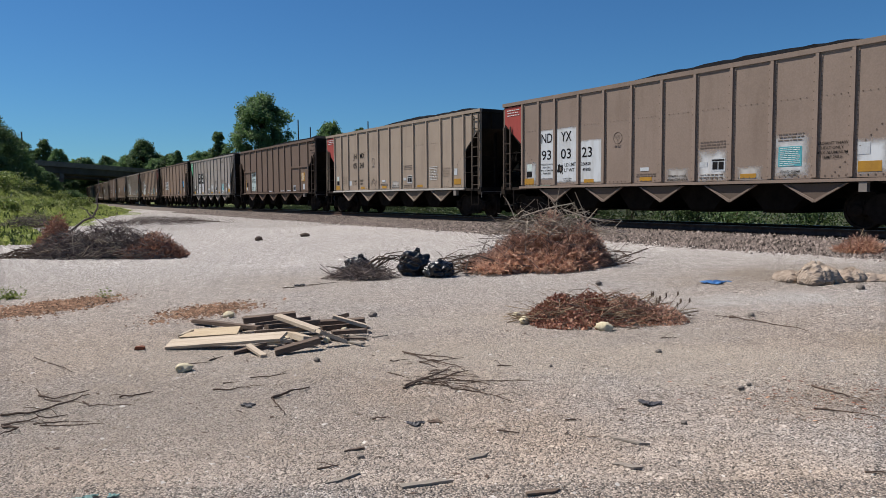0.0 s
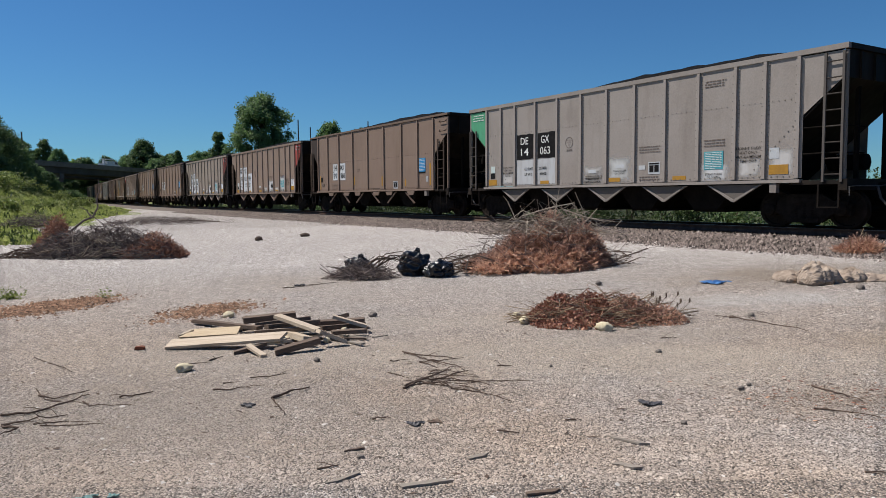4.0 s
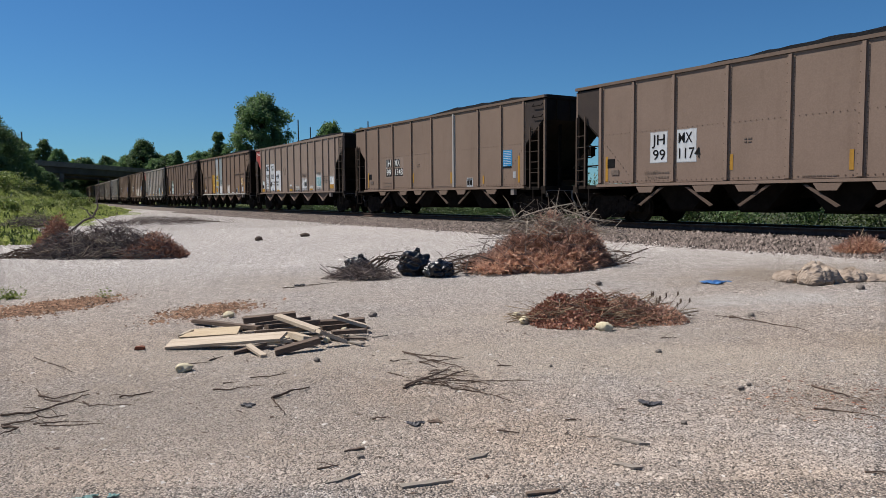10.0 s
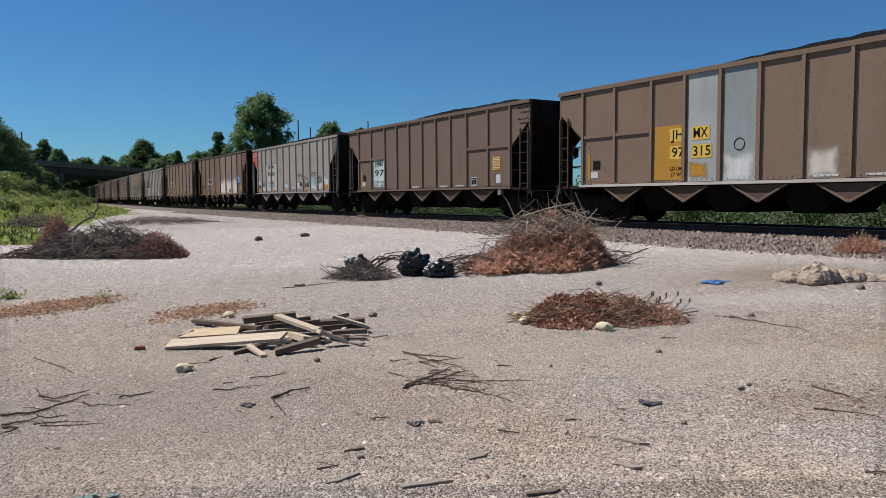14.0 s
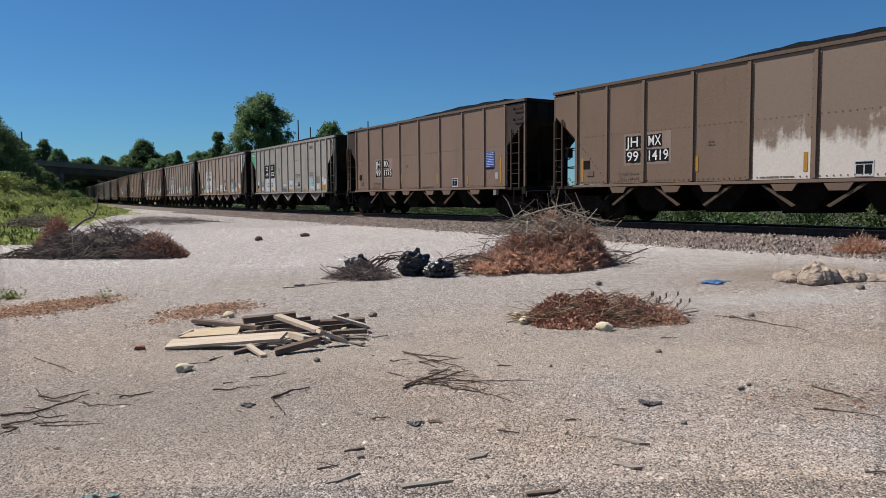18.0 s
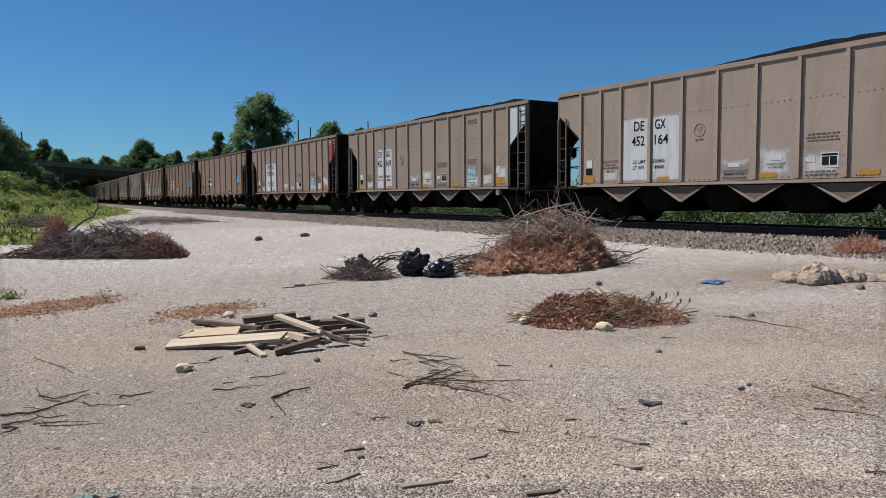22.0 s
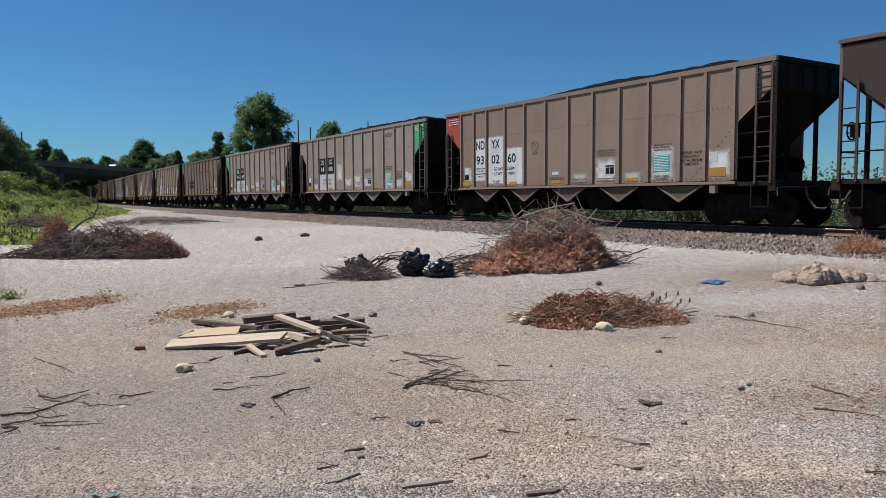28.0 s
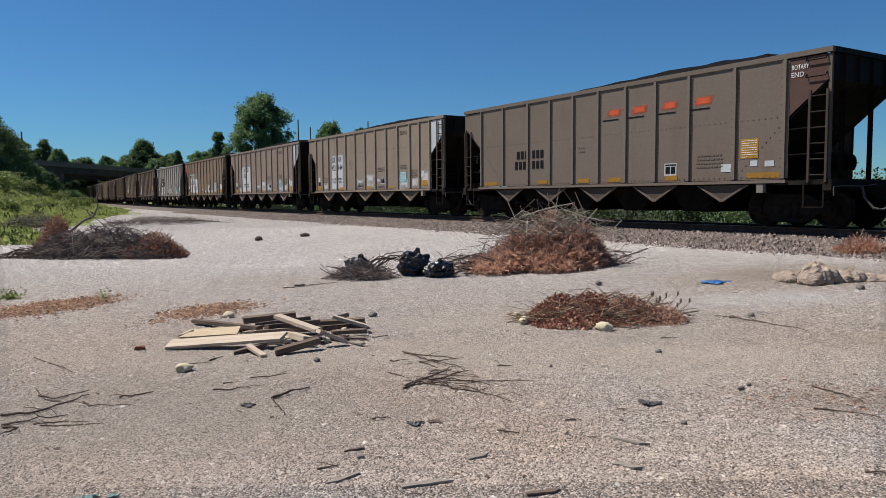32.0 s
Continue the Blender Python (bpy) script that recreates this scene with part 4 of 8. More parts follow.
def utility_pole(x, y, height, arms=2):
    t = thing("utility_pole", pose(x, y, gz(x, y)), "weathered wooden utility pole", "pole", "utility poles")
    part("pole", Mesh().tube([(0, 0, -0.3), (0, 0, height)], [0.17, 0.11], 8), MAT["pole"], t)
    for k in range(arms):
        arm = part("cross_arm", Mesh().box(-1.2, 1.2, 0.1, 0.22, height - 0.5 - 0.9 * k, height - 0.36 - 0.9 * k), MAT["pole"], t)
        for xx in (-1.05, -0.5, 0.5, 1.05):
            part("insulator", Mesh().lathe([(0, 0.03), (0.06, 0.05), (0.14, 0.03)], 8, "z", (xx, 0.16, height - 0.36 - 0.9 * k)), MAT["slate"], arm)


utility_pole(-27.2, 140, 16.4, 0)
utility_pole(-26.7, 150, 15.9, 0)
utility_pole(-15.0, 150, 17.0, 0)
utility_pole(-64.2, 113, 9.6, 0)


# ---- coal train ----
PITCH_LEN = 16.18      # from coupling to coupling
TOP, SILL = 4.10, 1.14
RIBS = {
    "ribbed": [-6.2, -5.33, -4.5, -3.375, -2.25, -1.125, 0.0, 1.125, 2.25, 3.375, 4.5, 5.33, 6.2],
    "plain": [-6.2, -4.88, -3.42, -1.71, 0.0, 1.71, 3.42, 4.88, 6.2],
    "banded": [-6.2, -4.84, -3.42, -2.26, -1.13, 0.0, 1.13, 2.26, 3.42, 4.84, 6.2],
    "smooth": [-6.2, -4.84, -3.42, -2.26, -1.13, 0.0, 1.13, 2.26, 3.42, 4.84, 6.2],
}
EXTRA = {"ribbed": 0.0, "plain": 0.09, "banded": 0.02, "smooth": -0.02}
SHEET_Y, RIB_Y = 1.475, 1.532
CHORD_Y = {"ribbed": 1.512, "plain": 1.515, "banded": 1.535, "smooth": 1.512}
END = 7.28
cache = {}


def shared(key, make, material):
    if key not in cache:
        me = make().done(key.split("/")[0])
        me.materials.append(material)
        cache[key] = me
    return cache[key]


def end_outline(top):
    """The side's end gusset: a tall corner cut off below by the slope sheet."""
    return [(6.2, SILL + 0.05), (6.2, top - 0.1), (END - 0.04, top - 0.1), (END - 0.04, 3.42), (6.26, 2.62)]


def glyphs(text, height):
    key = "text/%s/%.3f" % (text, height)
    if key not in cache:
        cu = bpy.data.curves.new("text", "FONT")
        cu.body, cu.size, cu.align_x = text, height / 0.69, "CENTER"
        cu.resolution_u = 3
        cu.offset = 0.012 * height
        ob = bpy.data.objects.new("text", cu)
        me = bpy.data.meshes.new_from_object(ob)
        bpy.data.objects.remove(ob)
        me.transform(Matrix.Rotation(math.pi / 2, 4, "X"))
        me.name = "lettering"
        cache[key] = me
    return cache[key]


def patch(car, name, x0, x1, z0, z1, material, color=None, label="", lift=0.0, y=SHEET_Y):
    """A thin painted field or plate on the lot side of the car; painted fields have uneven edges."""
    m = Mesh()
    if name == "number_field" and color in (BLACK, YELLOW):
        material = MAT["ink"] if color == BLACK else material
    elif name in ("white_patch", "number_field") and material is not MAT["paint"]:
        k = 0.10 if name == "white_patch" else 0.02
        material = MAT["spray" if name == "white_patch" else "field"]
        x0, x1, z1 = x0 - k, x1 + k, z1 + k
    if name == "stain" or material is MAT["ink"] and name == "number_field":
        k = 0.05 if name != "number_field" else 0.018
        pts = []
        for a, b in (((x0, z0), (x1, z0)), ((x1, z0), (x1, z1)), ((x1, z1), (x0, z1)), ((x0, z1), (x0, z0))):
            for i in range(7):
                f = i / 7
                pts.append((a[0] + (b[0] - a[0]) * f + rng.uniform(-k, k) * 0.6, a[1] + (b[1] - a[1]) * f + rng.uniform(-k, k)))
        m.prism(pts, -y - 0.006 - lift, -y + 0.01, "y")
    else:
        m.box(x0, x1, -y - 0.006 - lift, -y + 0.01, z0, z1)
    ob = part(name, m, material, car, label)
    if color:
        ob.color = (*color, 1)
    return ob


def words(car, text, x, z, height, material, wide=0.0, label="", y=SHEET_Y):
    if not text:
        return None
    me = glyphs(text, height).copy()
    me.materials.clear()
    me.materials.append(material)
    w = max(v.co.x for v in me.vertices) - min(v.co.x for v in me.vertices)
    ob = part("lettering", me, None, car, label)
    if height < 0.15:
        tagged(ob, kind="stuff")
    sx = wide / w if wide else 1.0
    ob.matrix_basis = Matrix.Translation((x, -y - 0.0125, z)) @ Matrix.Diagonal((sx, 1, 1, 1))
    return ob


def bars(car, x0, x1, z0, z1, rows, material, label="lines of small unreadable lettering", y=SHEET_Y):
    """Small writing that cannot be read: rows of short bars."""
    m = Mesh()
    h = (z1 - z0) / rows
    for r in range(rows):
        x = x0 + rng.uniform(0, 0.06) * (x1 - x0)
        while x < x1 - 0.03:
            w = rng.uniform(0.04, 0.12)
            m.box(x, min(x + w, x1), -y - 0.012, -y + 0.006, z0 + (r + 0.34) * h, z0 + (r + 0.68) * h)
            x += w + 0.035
    return tagged(part("small_lettering", m, material, car, label), kind="stuff")


def rivet_rows(kind, top):
    m = Mesh()

    def dot(x, z, s=0.013):
        m.box(x - s, x + s, -SHEET_Y - 0.011, -SHEET_Y + 0.005, z - s, z + s)
    for x in RIBS[kind][:-1]:
        for k in range(26):
            dot(x + 0.095, SILL + 0.12 + k * (top - SILL - 0.3) / 25)
    for x in RIBS[kind][1:]:
        for k in range(0, 26, 2):
            dot(x - 0.09, SILL + 0.12 + k * (top - SILL - 0.3) / 25, 0.012)
    x = RIBS[kind][0] + 0.2
    while x < RIBS[kind][-1] - 0.1:
        if min(abs(x - r) for r in RIBS[kind]) > 0.12:
            dot(x, SILL + 0.1)
            if kind in ("ribbed", "plain", "smooth"):
                dot(x, 3.05 if kind == "ribbed" else 2.66, 0.009)
        x += 0.16
    for s in (-1, 1):
        for k in range(11):
            dot(s * (6.05 - 0.11 * k), 2.42 - 0.11 * k)
    return m


def ladder_mesh(x0, x1, y, z0, z1, rungs):
    m = Mesh()
    for x in (x0, x1):
        m.box(x - 0.028, x + 0.028, y - 0.02, y + 0.02, z0, z1)
    return m


def wheelset_mesh():
    m = Mesh()
    for s in (-1, 1):
        y = s * 0.7525
        m.lathe([(y - s * 0.075, 0.40), (y - s * 0.075, 0.485), (y - s * 0.042, 0.485), (y - s * 0.035, 0.462), (y + s * 0.065, 0.452), (y + s * 0.065, 0.39),
                 (y + s * 0.02, 0.37), (y + s * 0.01, 0.17), (y + s * 0.075, 0.14), (y + s * 0.075, 0.09)], 22)
    m.lathe([(-1.03, 0.075), (-0.95, 0.085), (0.95, 0.085), (1.03, 0.075)], 10)
    for k in range(8):
        a = k * math.pi / 4
        for s in (-1, 1):
            m.box(-0.012, 0.012, s * 0.7525 + s * 0.012 - 0.012, s * 0.7525 + s * 0.012 + 0.03, 0.19, 0.36, Matrix.Rotation(a, 4, "Y"))
    return m


def side_frame_mesh():
    out = [(-1.12, 0.33), (-1.12, 0.58), (-0.72, 0.64), (-0.42, 0.82), (0.42, 0.82), (0.72, 0.64), (1.12, 0.58), (1.12, 0.33), (0.68, 0.36), (0.42, 0.15), (-0.42, 0.15), (-0.68, 0.36)]
    m = Mesh()
    m.prism(out, -0.07, 0.07, "y")
    m.box(-0.3, 0.3, -0.10, 0.10, 0.60, 0.70)
    m.box(-0.36, 0.36, -0.11, 0.11, 0.14, 0.24)
    return m


def spring_mesh():
    m = Mesh()
    for x in (-0.2, 0.0, 0.2):
        prof = []
        for k in range(9):
            prof += [(0.25 + 0.04 * k, 0.062), (0.27 + 0.04 * k, 0.085)]
        m.lathe(prof, 10, "z", (x, 0, 0))
    return m


def coal_mesh(seed):
    g = random.Random(seed)
    nx, ny = 46, 9
    vs, fs = [], []
    ph = [g.uniform(0, 6.28) for _ in range(4)]
    for i in range(nx):
        x = -7.1 + 14.2 * i / (nx - 1)
        rise = min(1.0, max(0.0, (x + 6.4 + ph[0] * 0.25) / 8.5))
        fall = min(1.0, max(0.0, (6.8 - ph[1] * 0.12 - x) / 1.2))
        crest = (0.10 + 0.25 * rise * rise * (3 - 2 * rise)) * fall * (0.95 + 0.06 * math.sin(0.9 * x + ph[2]))
        crest *= min(1.0, (7.1 - abs(x)) / 1.2)
        for j in range(ny):
            y = -1.46 + 2.92 * j / (ny - 1)
            side = 1 - (abs(y) / 1.46) ** 3.4
            z = -0.05 + crest * side * 1.15 + (g.uniform(-0.03, 0.03) if 0 < j < ny - 1 else 0)
            vs.append((x, y, z))
    for i in range(nx - 1):
        for j in range(ny - 1):
            a = i * ny + j
            fs.append((a, a + ny, a + ny + 1, a + 1))
    m = Mesh()
    m.add(vs, fs)
    m.box(-7.05, 7.05, -1.4, 1.4, -0.7, -0.2)
    return m


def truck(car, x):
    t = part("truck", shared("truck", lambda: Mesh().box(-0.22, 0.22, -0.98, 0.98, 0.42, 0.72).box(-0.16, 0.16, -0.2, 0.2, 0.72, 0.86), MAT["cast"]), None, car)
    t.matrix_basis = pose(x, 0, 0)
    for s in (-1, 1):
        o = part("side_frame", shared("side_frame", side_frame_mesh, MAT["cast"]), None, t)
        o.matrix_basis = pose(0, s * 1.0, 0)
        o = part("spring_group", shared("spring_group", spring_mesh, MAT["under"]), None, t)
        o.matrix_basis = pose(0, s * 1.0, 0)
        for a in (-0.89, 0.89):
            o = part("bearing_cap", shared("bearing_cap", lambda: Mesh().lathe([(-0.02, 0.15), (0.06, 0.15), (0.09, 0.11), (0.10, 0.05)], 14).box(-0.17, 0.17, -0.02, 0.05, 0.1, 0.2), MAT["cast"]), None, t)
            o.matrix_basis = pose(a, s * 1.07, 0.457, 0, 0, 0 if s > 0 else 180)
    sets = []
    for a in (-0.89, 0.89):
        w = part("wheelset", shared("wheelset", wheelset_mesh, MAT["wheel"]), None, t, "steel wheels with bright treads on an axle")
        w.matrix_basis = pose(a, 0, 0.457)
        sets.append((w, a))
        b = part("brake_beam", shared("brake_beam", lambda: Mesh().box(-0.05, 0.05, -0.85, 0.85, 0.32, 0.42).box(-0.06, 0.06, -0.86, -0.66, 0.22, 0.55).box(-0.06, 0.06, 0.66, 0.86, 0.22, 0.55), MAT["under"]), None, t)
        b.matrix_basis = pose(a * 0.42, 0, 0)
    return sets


def coupler(car, s):
    m = Mesh()
    m.box(s * 7.35 if s > 0 else -8.02, s * 8.02 if s > 0 else -7.35, -0.09, 0.09, 0.78, 0.94)
    m.box(7.86 * s - 0.14, 7.86 * s + 0.2 * s + 0.0001, -0.16, 0.16, 0.70, 1.02) if s > 0 else m.box(-8.06, -7.72, -0.16, 0.16, 0.70, 1.02)
    c = part("coupler", m, MAT["cast"], car)
    h = Mesh().tube([(s * 7.5, -0.42, 0.98), (s * 7.62, -0.5, 0.72), (s * 7.82, -0.48, 0.48), (s * 8.0, -0.4, 0.46), (s * 8.06, -0.32, 0.60)], 0.03, 6)
    lever = Mesh().tube([(s * 7.44, -1.5, 0.98), (s * 7.46, -1.3, 1.0), (s * 7.5, -0.3, 1.0), (s * 7.7, -0.14, 1.04)], 0.014, 5)
    lever.tube([(s * 7.44, -1.5, 0.98), (s * 7.46, -1.52, 0.78)], 0.014, 5)
    part("uncoupling_lever", lever, MAT["hose"], c)
    part("air_hose", h, MAT["hose"], c, "grey rubber air hose")


def hopper_car(kind, color, spec):
    """An open-top coal hopper car; +x is the way it goes, -y faces the lot, z 0 is the rail's top."""
    top = TOP + EXTRA[kind]
    ribs = RIBS[kind]
    car = thing("coal_hopper_car", Matrix.Identity(4), spec["label"], "freight car", "cars of the coal train")
    # ends between the cars: their shade is put into this near-black tint
    end_shade = tuple(0.003 + c * 0.02 for c in color)

    def painted(ob, c=color):
        ob.color = (*c, 1)
        return ob

    def sheet(side):
        m = Mesh()
        y0, y1 = (-SHEET_Y, -SHEET_Y + 0.02) if side < 0 else (SHEET_Y - 0.02, SHEET_Y)
        m.box(-6.2, 6.2, y0, y1, SILL + 0.04, top - 0.06)
        return m
    # side sheets: one panel between each pair of ribs on the lot side, one sheet on the other
    for a, b in zip(ribs[:-1], ribs[1:]):
        key = "side_panel/%s/%.2f" % (kind, a)
        col = color
        for (i0, c) in spec.get("panels", ()):
            if abs(i0 - ribs.index(a)) < 0.5:
                col = c
        stain = ribs.index(a) in spec.get("stained", ())
        painted(part("side_panel", shared(key + ("/stained" if stain else ""), lambda: Mesh().box(a, b, -SHEET_Y, -SHEET_Y + 0.02, SILL + 0.04, top - 0.06), MAT["stained" if stain else "paint"]), None, car, "panel with a chalky white stain" if stain else ""), col)
    painted(part("far_side", shared("far_side/" + kind, lambda: far_side_mesh(kind, top), MAT["paint"]), None, car))
    for s, corner in ((-1, spec.get("rear")), (1, spec.get("front"))):
        g = [(s * x, z) for x, z in end_outline(top)]
        ob = part("corner_gusset", shared("corner_gusset/%s/%d" % (kind, s), lambda: Mesh().prism(g, -SHEET_Y, -SHEET_Y + 0.02, "y"), MAT["paint"]), None, car, "painted corner gusset" if corner else "")
        painted(ob, corner or color)
        if corner in (RED, GREEN, ORANGE):
            bars(car, min(s * 6.4, s * 7.1), max(s * 6.4, s * 7.1), top - 0.45, top - 0.18, 3, MAT["white"])
        ob = part("corner_gusset", shared("far_gusset/%s/%d" % (kind, s), lambda: Mesh().prism(g, SHEET_Y - 0.02, SHEET_Y, "y"), MAT["paint"]), None, car)
        painted(ob)
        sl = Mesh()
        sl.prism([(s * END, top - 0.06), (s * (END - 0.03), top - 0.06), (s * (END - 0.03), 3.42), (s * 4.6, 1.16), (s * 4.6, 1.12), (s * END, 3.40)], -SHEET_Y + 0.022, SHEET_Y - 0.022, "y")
        painted(part("slope_sheet", shared("slope_sheet/%s/%d" % (kind, s), lambda: sl, MAT["paint"]), None, car), end_shade)
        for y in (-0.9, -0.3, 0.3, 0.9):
            st = painted(part("end_stiffener", shared("end_stiffener/%s/%d" % (kind, s), lambda: Mesh().box(min(s * END, s * (END + 0.05)), max(s * END, s * (END + 0.05)), -0.035, 0.035, 3.40, top - 0.1), MAT["paint"]), None, car), end_shade)
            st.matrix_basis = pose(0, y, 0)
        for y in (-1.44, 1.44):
            # light put into the posts' colour: lot side brown, far side near-black
            painted(part("corner_post", shared("corner_post/%s/%d/%d" % (kind, s, y > 0), lambda: Mesh().box(s * END - 0.035, s * END + 0.035, y - 0.035, y + 0.035, SILL - 0.06, top - 0.1), MAT["paint"]), None, car), tuple(c * 0.8 for c in color) if y < 0 else end_shade)
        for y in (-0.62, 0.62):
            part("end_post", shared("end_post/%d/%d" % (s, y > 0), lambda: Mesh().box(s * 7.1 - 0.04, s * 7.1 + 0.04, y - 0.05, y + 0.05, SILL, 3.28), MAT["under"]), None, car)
        part("end_platform", shared("end_platform/%d" % s, lambda: Mesh().box(min(s * 6.0, s * 7.36), max(s * 6.0, s * 7.36), -1.5, 1.5, SILL - 0.10, SILL), MAT["paint"]), None, car).color = (*end_shade, 1)
        part("end_sill", shared("end_sill/%d" % s, lambda: Mesh().box(min(s * 7.2, s * 7.4), max(s * 7.2, s * 7.4), -1.52, 1.52, SILL - 0.24, SILL + 0.02), MAT["paint"]), None, car).color = (*end_shade, 1)
        for k, z in enumerate((1.75, 2.35)):
            for q, run in enumerate(([(s * 7.27, -1.44, z), (s * 7.27, -0.62, z)], [(s * 7.25, -1.46, z), (s * 6.3, -1.46, z)])):
                part("grab_rail", shared("grab_rail/%d/%d/%d" % (s, k, q), lambda: Mesh().tube(run, 0.018, 6), MAT["under"]), None, car)
        coupler(car, s)
        step = Mesh()
        for x in (7.2, 6.72):
            step.box(s * x - 0.02, s * x + 0.02, -1.5, -1.47, 0.52, SILL - 0.1)
        step.box(min(s * 6.7, s * 7.22), max(s * 6.7, s * 7.22), -1.52, -1.46, 0.50, 0.53)
        part("sill_step", shared("sill_step/%d" % s, lambda: step, MAT["cast"]), None, car)
    # ladders by both ends of the lot side, with their rungs
    for s, full in ((1, True), (-1, False)):
        x0, x1 = ((6.60, 7.06) if kind == "plain" else (6.84, 7.26)) if s > 0 else (-7.24, -6.86)
        z1 = (top - 0.12 if kind == "ribbed" else 3.2) if s > 0 else 3.3
        lad = part("ladder", shared("ladder/%s/%d" % (kind, s), lambda: ladder_mesh(x0, x1, -SHEET_Y - 0.05, SILL - 0.05, z1, 8), MAT["paint"]), None, car)
        lad.color = (*tuple(c * 0.35 for c in color), 1)
        for k in range((8 if kind == "ribbed" else 6) if s > 0 else 5):
            r = part("rung", shared("rung/%d/%s" % (s, kind == "plain"), lambda: Mesh().tube([(x0, -SHEET_Y - 0.05, 0), (x1, -SHEET_Y - 0.05, 0)], 0.016, 6), MAT["paint"]), None, lad)
            r.matrix_basis = pose(0, 0, SILL + 0.12 + 0.36 * k)
            r.color = (*tuple(c * 0.16 for c in color), 1)
    for z in () if kind == "ribbed" else (3.5, 3.88):
        g = part("grab_iron", shared("grab_iron", lambda: Mesh().tube([(6.72, -SHEET_Y, 0.08), (6.72, -SHEET_Y - 0.06, 0), (7.2, -SHEET_Y - 0.06, 0), (7.2, -SHEET_Y, 0.08)], 0.014, 5), MAT["under"]), None, car)
        g.matrix_basis = pose(0, 0, z)
    # ribs, chords, sill
    for x in ribs:
        painted(part("rib", shared("rib/" + kind, lambda: Mesh().box(-0.042, 0.042, -RIB_Y, -SHEET_Y, SILL + 0.06, top - 0.08).box(-0.105, 0.105, -SHEET_Y - 0.008, -SHEET_Y, SILL + 0.06, top - 0.1), MAT["paint"]), None, car), (0.40, 0.384, 0.365) if spec["n"] == 8 and x == 1.71 else tuple(c * 1.06 for c in color)).matrix_basis = pose(x, 0, 0)
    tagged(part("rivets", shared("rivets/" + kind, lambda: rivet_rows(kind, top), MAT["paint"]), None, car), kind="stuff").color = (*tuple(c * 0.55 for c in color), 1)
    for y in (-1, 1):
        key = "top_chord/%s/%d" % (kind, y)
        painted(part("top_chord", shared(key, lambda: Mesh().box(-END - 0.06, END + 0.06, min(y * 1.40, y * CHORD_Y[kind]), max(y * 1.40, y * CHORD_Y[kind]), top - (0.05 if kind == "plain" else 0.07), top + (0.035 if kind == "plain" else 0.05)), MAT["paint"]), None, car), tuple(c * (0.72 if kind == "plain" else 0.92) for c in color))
        key = "side_sill/%d" % y
        painted(part("side_sill", shared(key, lambda: Mesh().box(-6.3, 6.3, min(y * 1.42, y * 1.57), max(y * 1.42, y * 1.55), SILL - 0.05, SILL + 0.025), MAT["paint"]), None, car), spec.get("sill", tuple(c * 1.05 for c in color)))
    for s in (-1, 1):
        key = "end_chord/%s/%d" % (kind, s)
        painted(part("end_chord", shared(key, lambda: Mesh().box(s * END - 0.07, s * END + 0.07, -1.40, 1.40, top - 0.07, top + 0.05), MAT["paint"]), None, car), end_shade)
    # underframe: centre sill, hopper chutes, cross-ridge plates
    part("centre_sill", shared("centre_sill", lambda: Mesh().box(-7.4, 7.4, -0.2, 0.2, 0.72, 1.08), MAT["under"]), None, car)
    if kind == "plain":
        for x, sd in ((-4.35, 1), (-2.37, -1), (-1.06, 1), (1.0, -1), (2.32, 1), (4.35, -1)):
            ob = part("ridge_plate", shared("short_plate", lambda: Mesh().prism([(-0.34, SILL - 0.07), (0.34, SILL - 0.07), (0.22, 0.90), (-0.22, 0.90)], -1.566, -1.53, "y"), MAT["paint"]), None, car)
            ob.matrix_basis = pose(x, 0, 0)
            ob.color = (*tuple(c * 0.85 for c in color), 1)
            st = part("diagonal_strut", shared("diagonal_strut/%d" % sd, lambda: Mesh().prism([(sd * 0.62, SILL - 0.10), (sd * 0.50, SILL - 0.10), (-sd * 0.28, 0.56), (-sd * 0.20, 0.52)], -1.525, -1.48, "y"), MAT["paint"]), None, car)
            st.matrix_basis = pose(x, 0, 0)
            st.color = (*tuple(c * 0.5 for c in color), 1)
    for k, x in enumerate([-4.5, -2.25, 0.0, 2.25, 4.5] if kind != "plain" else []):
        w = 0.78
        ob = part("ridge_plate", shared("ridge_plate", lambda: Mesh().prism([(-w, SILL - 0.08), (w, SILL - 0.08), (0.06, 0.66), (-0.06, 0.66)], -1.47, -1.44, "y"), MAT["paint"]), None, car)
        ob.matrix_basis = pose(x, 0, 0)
        # shade below the sill is put into the plates' darker tint
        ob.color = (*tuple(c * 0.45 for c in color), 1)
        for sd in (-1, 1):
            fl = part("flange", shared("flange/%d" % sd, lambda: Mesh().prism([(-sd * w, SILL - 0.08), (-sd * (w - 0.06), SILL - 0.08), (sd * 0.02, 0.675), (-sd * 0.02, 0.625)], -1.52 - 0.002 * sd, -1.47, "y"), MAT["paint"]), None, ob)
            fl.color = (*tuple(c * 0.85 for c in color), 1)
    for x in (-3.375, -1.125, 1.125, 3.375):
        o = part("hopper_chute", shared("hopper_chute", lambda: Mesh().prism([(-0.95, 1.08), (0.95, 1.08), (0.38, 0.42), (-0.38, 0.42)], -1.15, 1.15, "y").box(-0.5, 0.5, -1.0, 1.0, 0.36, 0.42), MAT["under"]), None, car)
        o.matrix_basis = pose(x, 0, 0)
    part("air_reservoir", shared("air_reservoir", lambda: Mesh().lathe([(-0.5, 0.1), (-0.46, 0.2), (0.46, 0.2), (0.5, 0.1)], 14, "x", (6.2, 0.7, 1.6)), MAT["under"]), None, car)
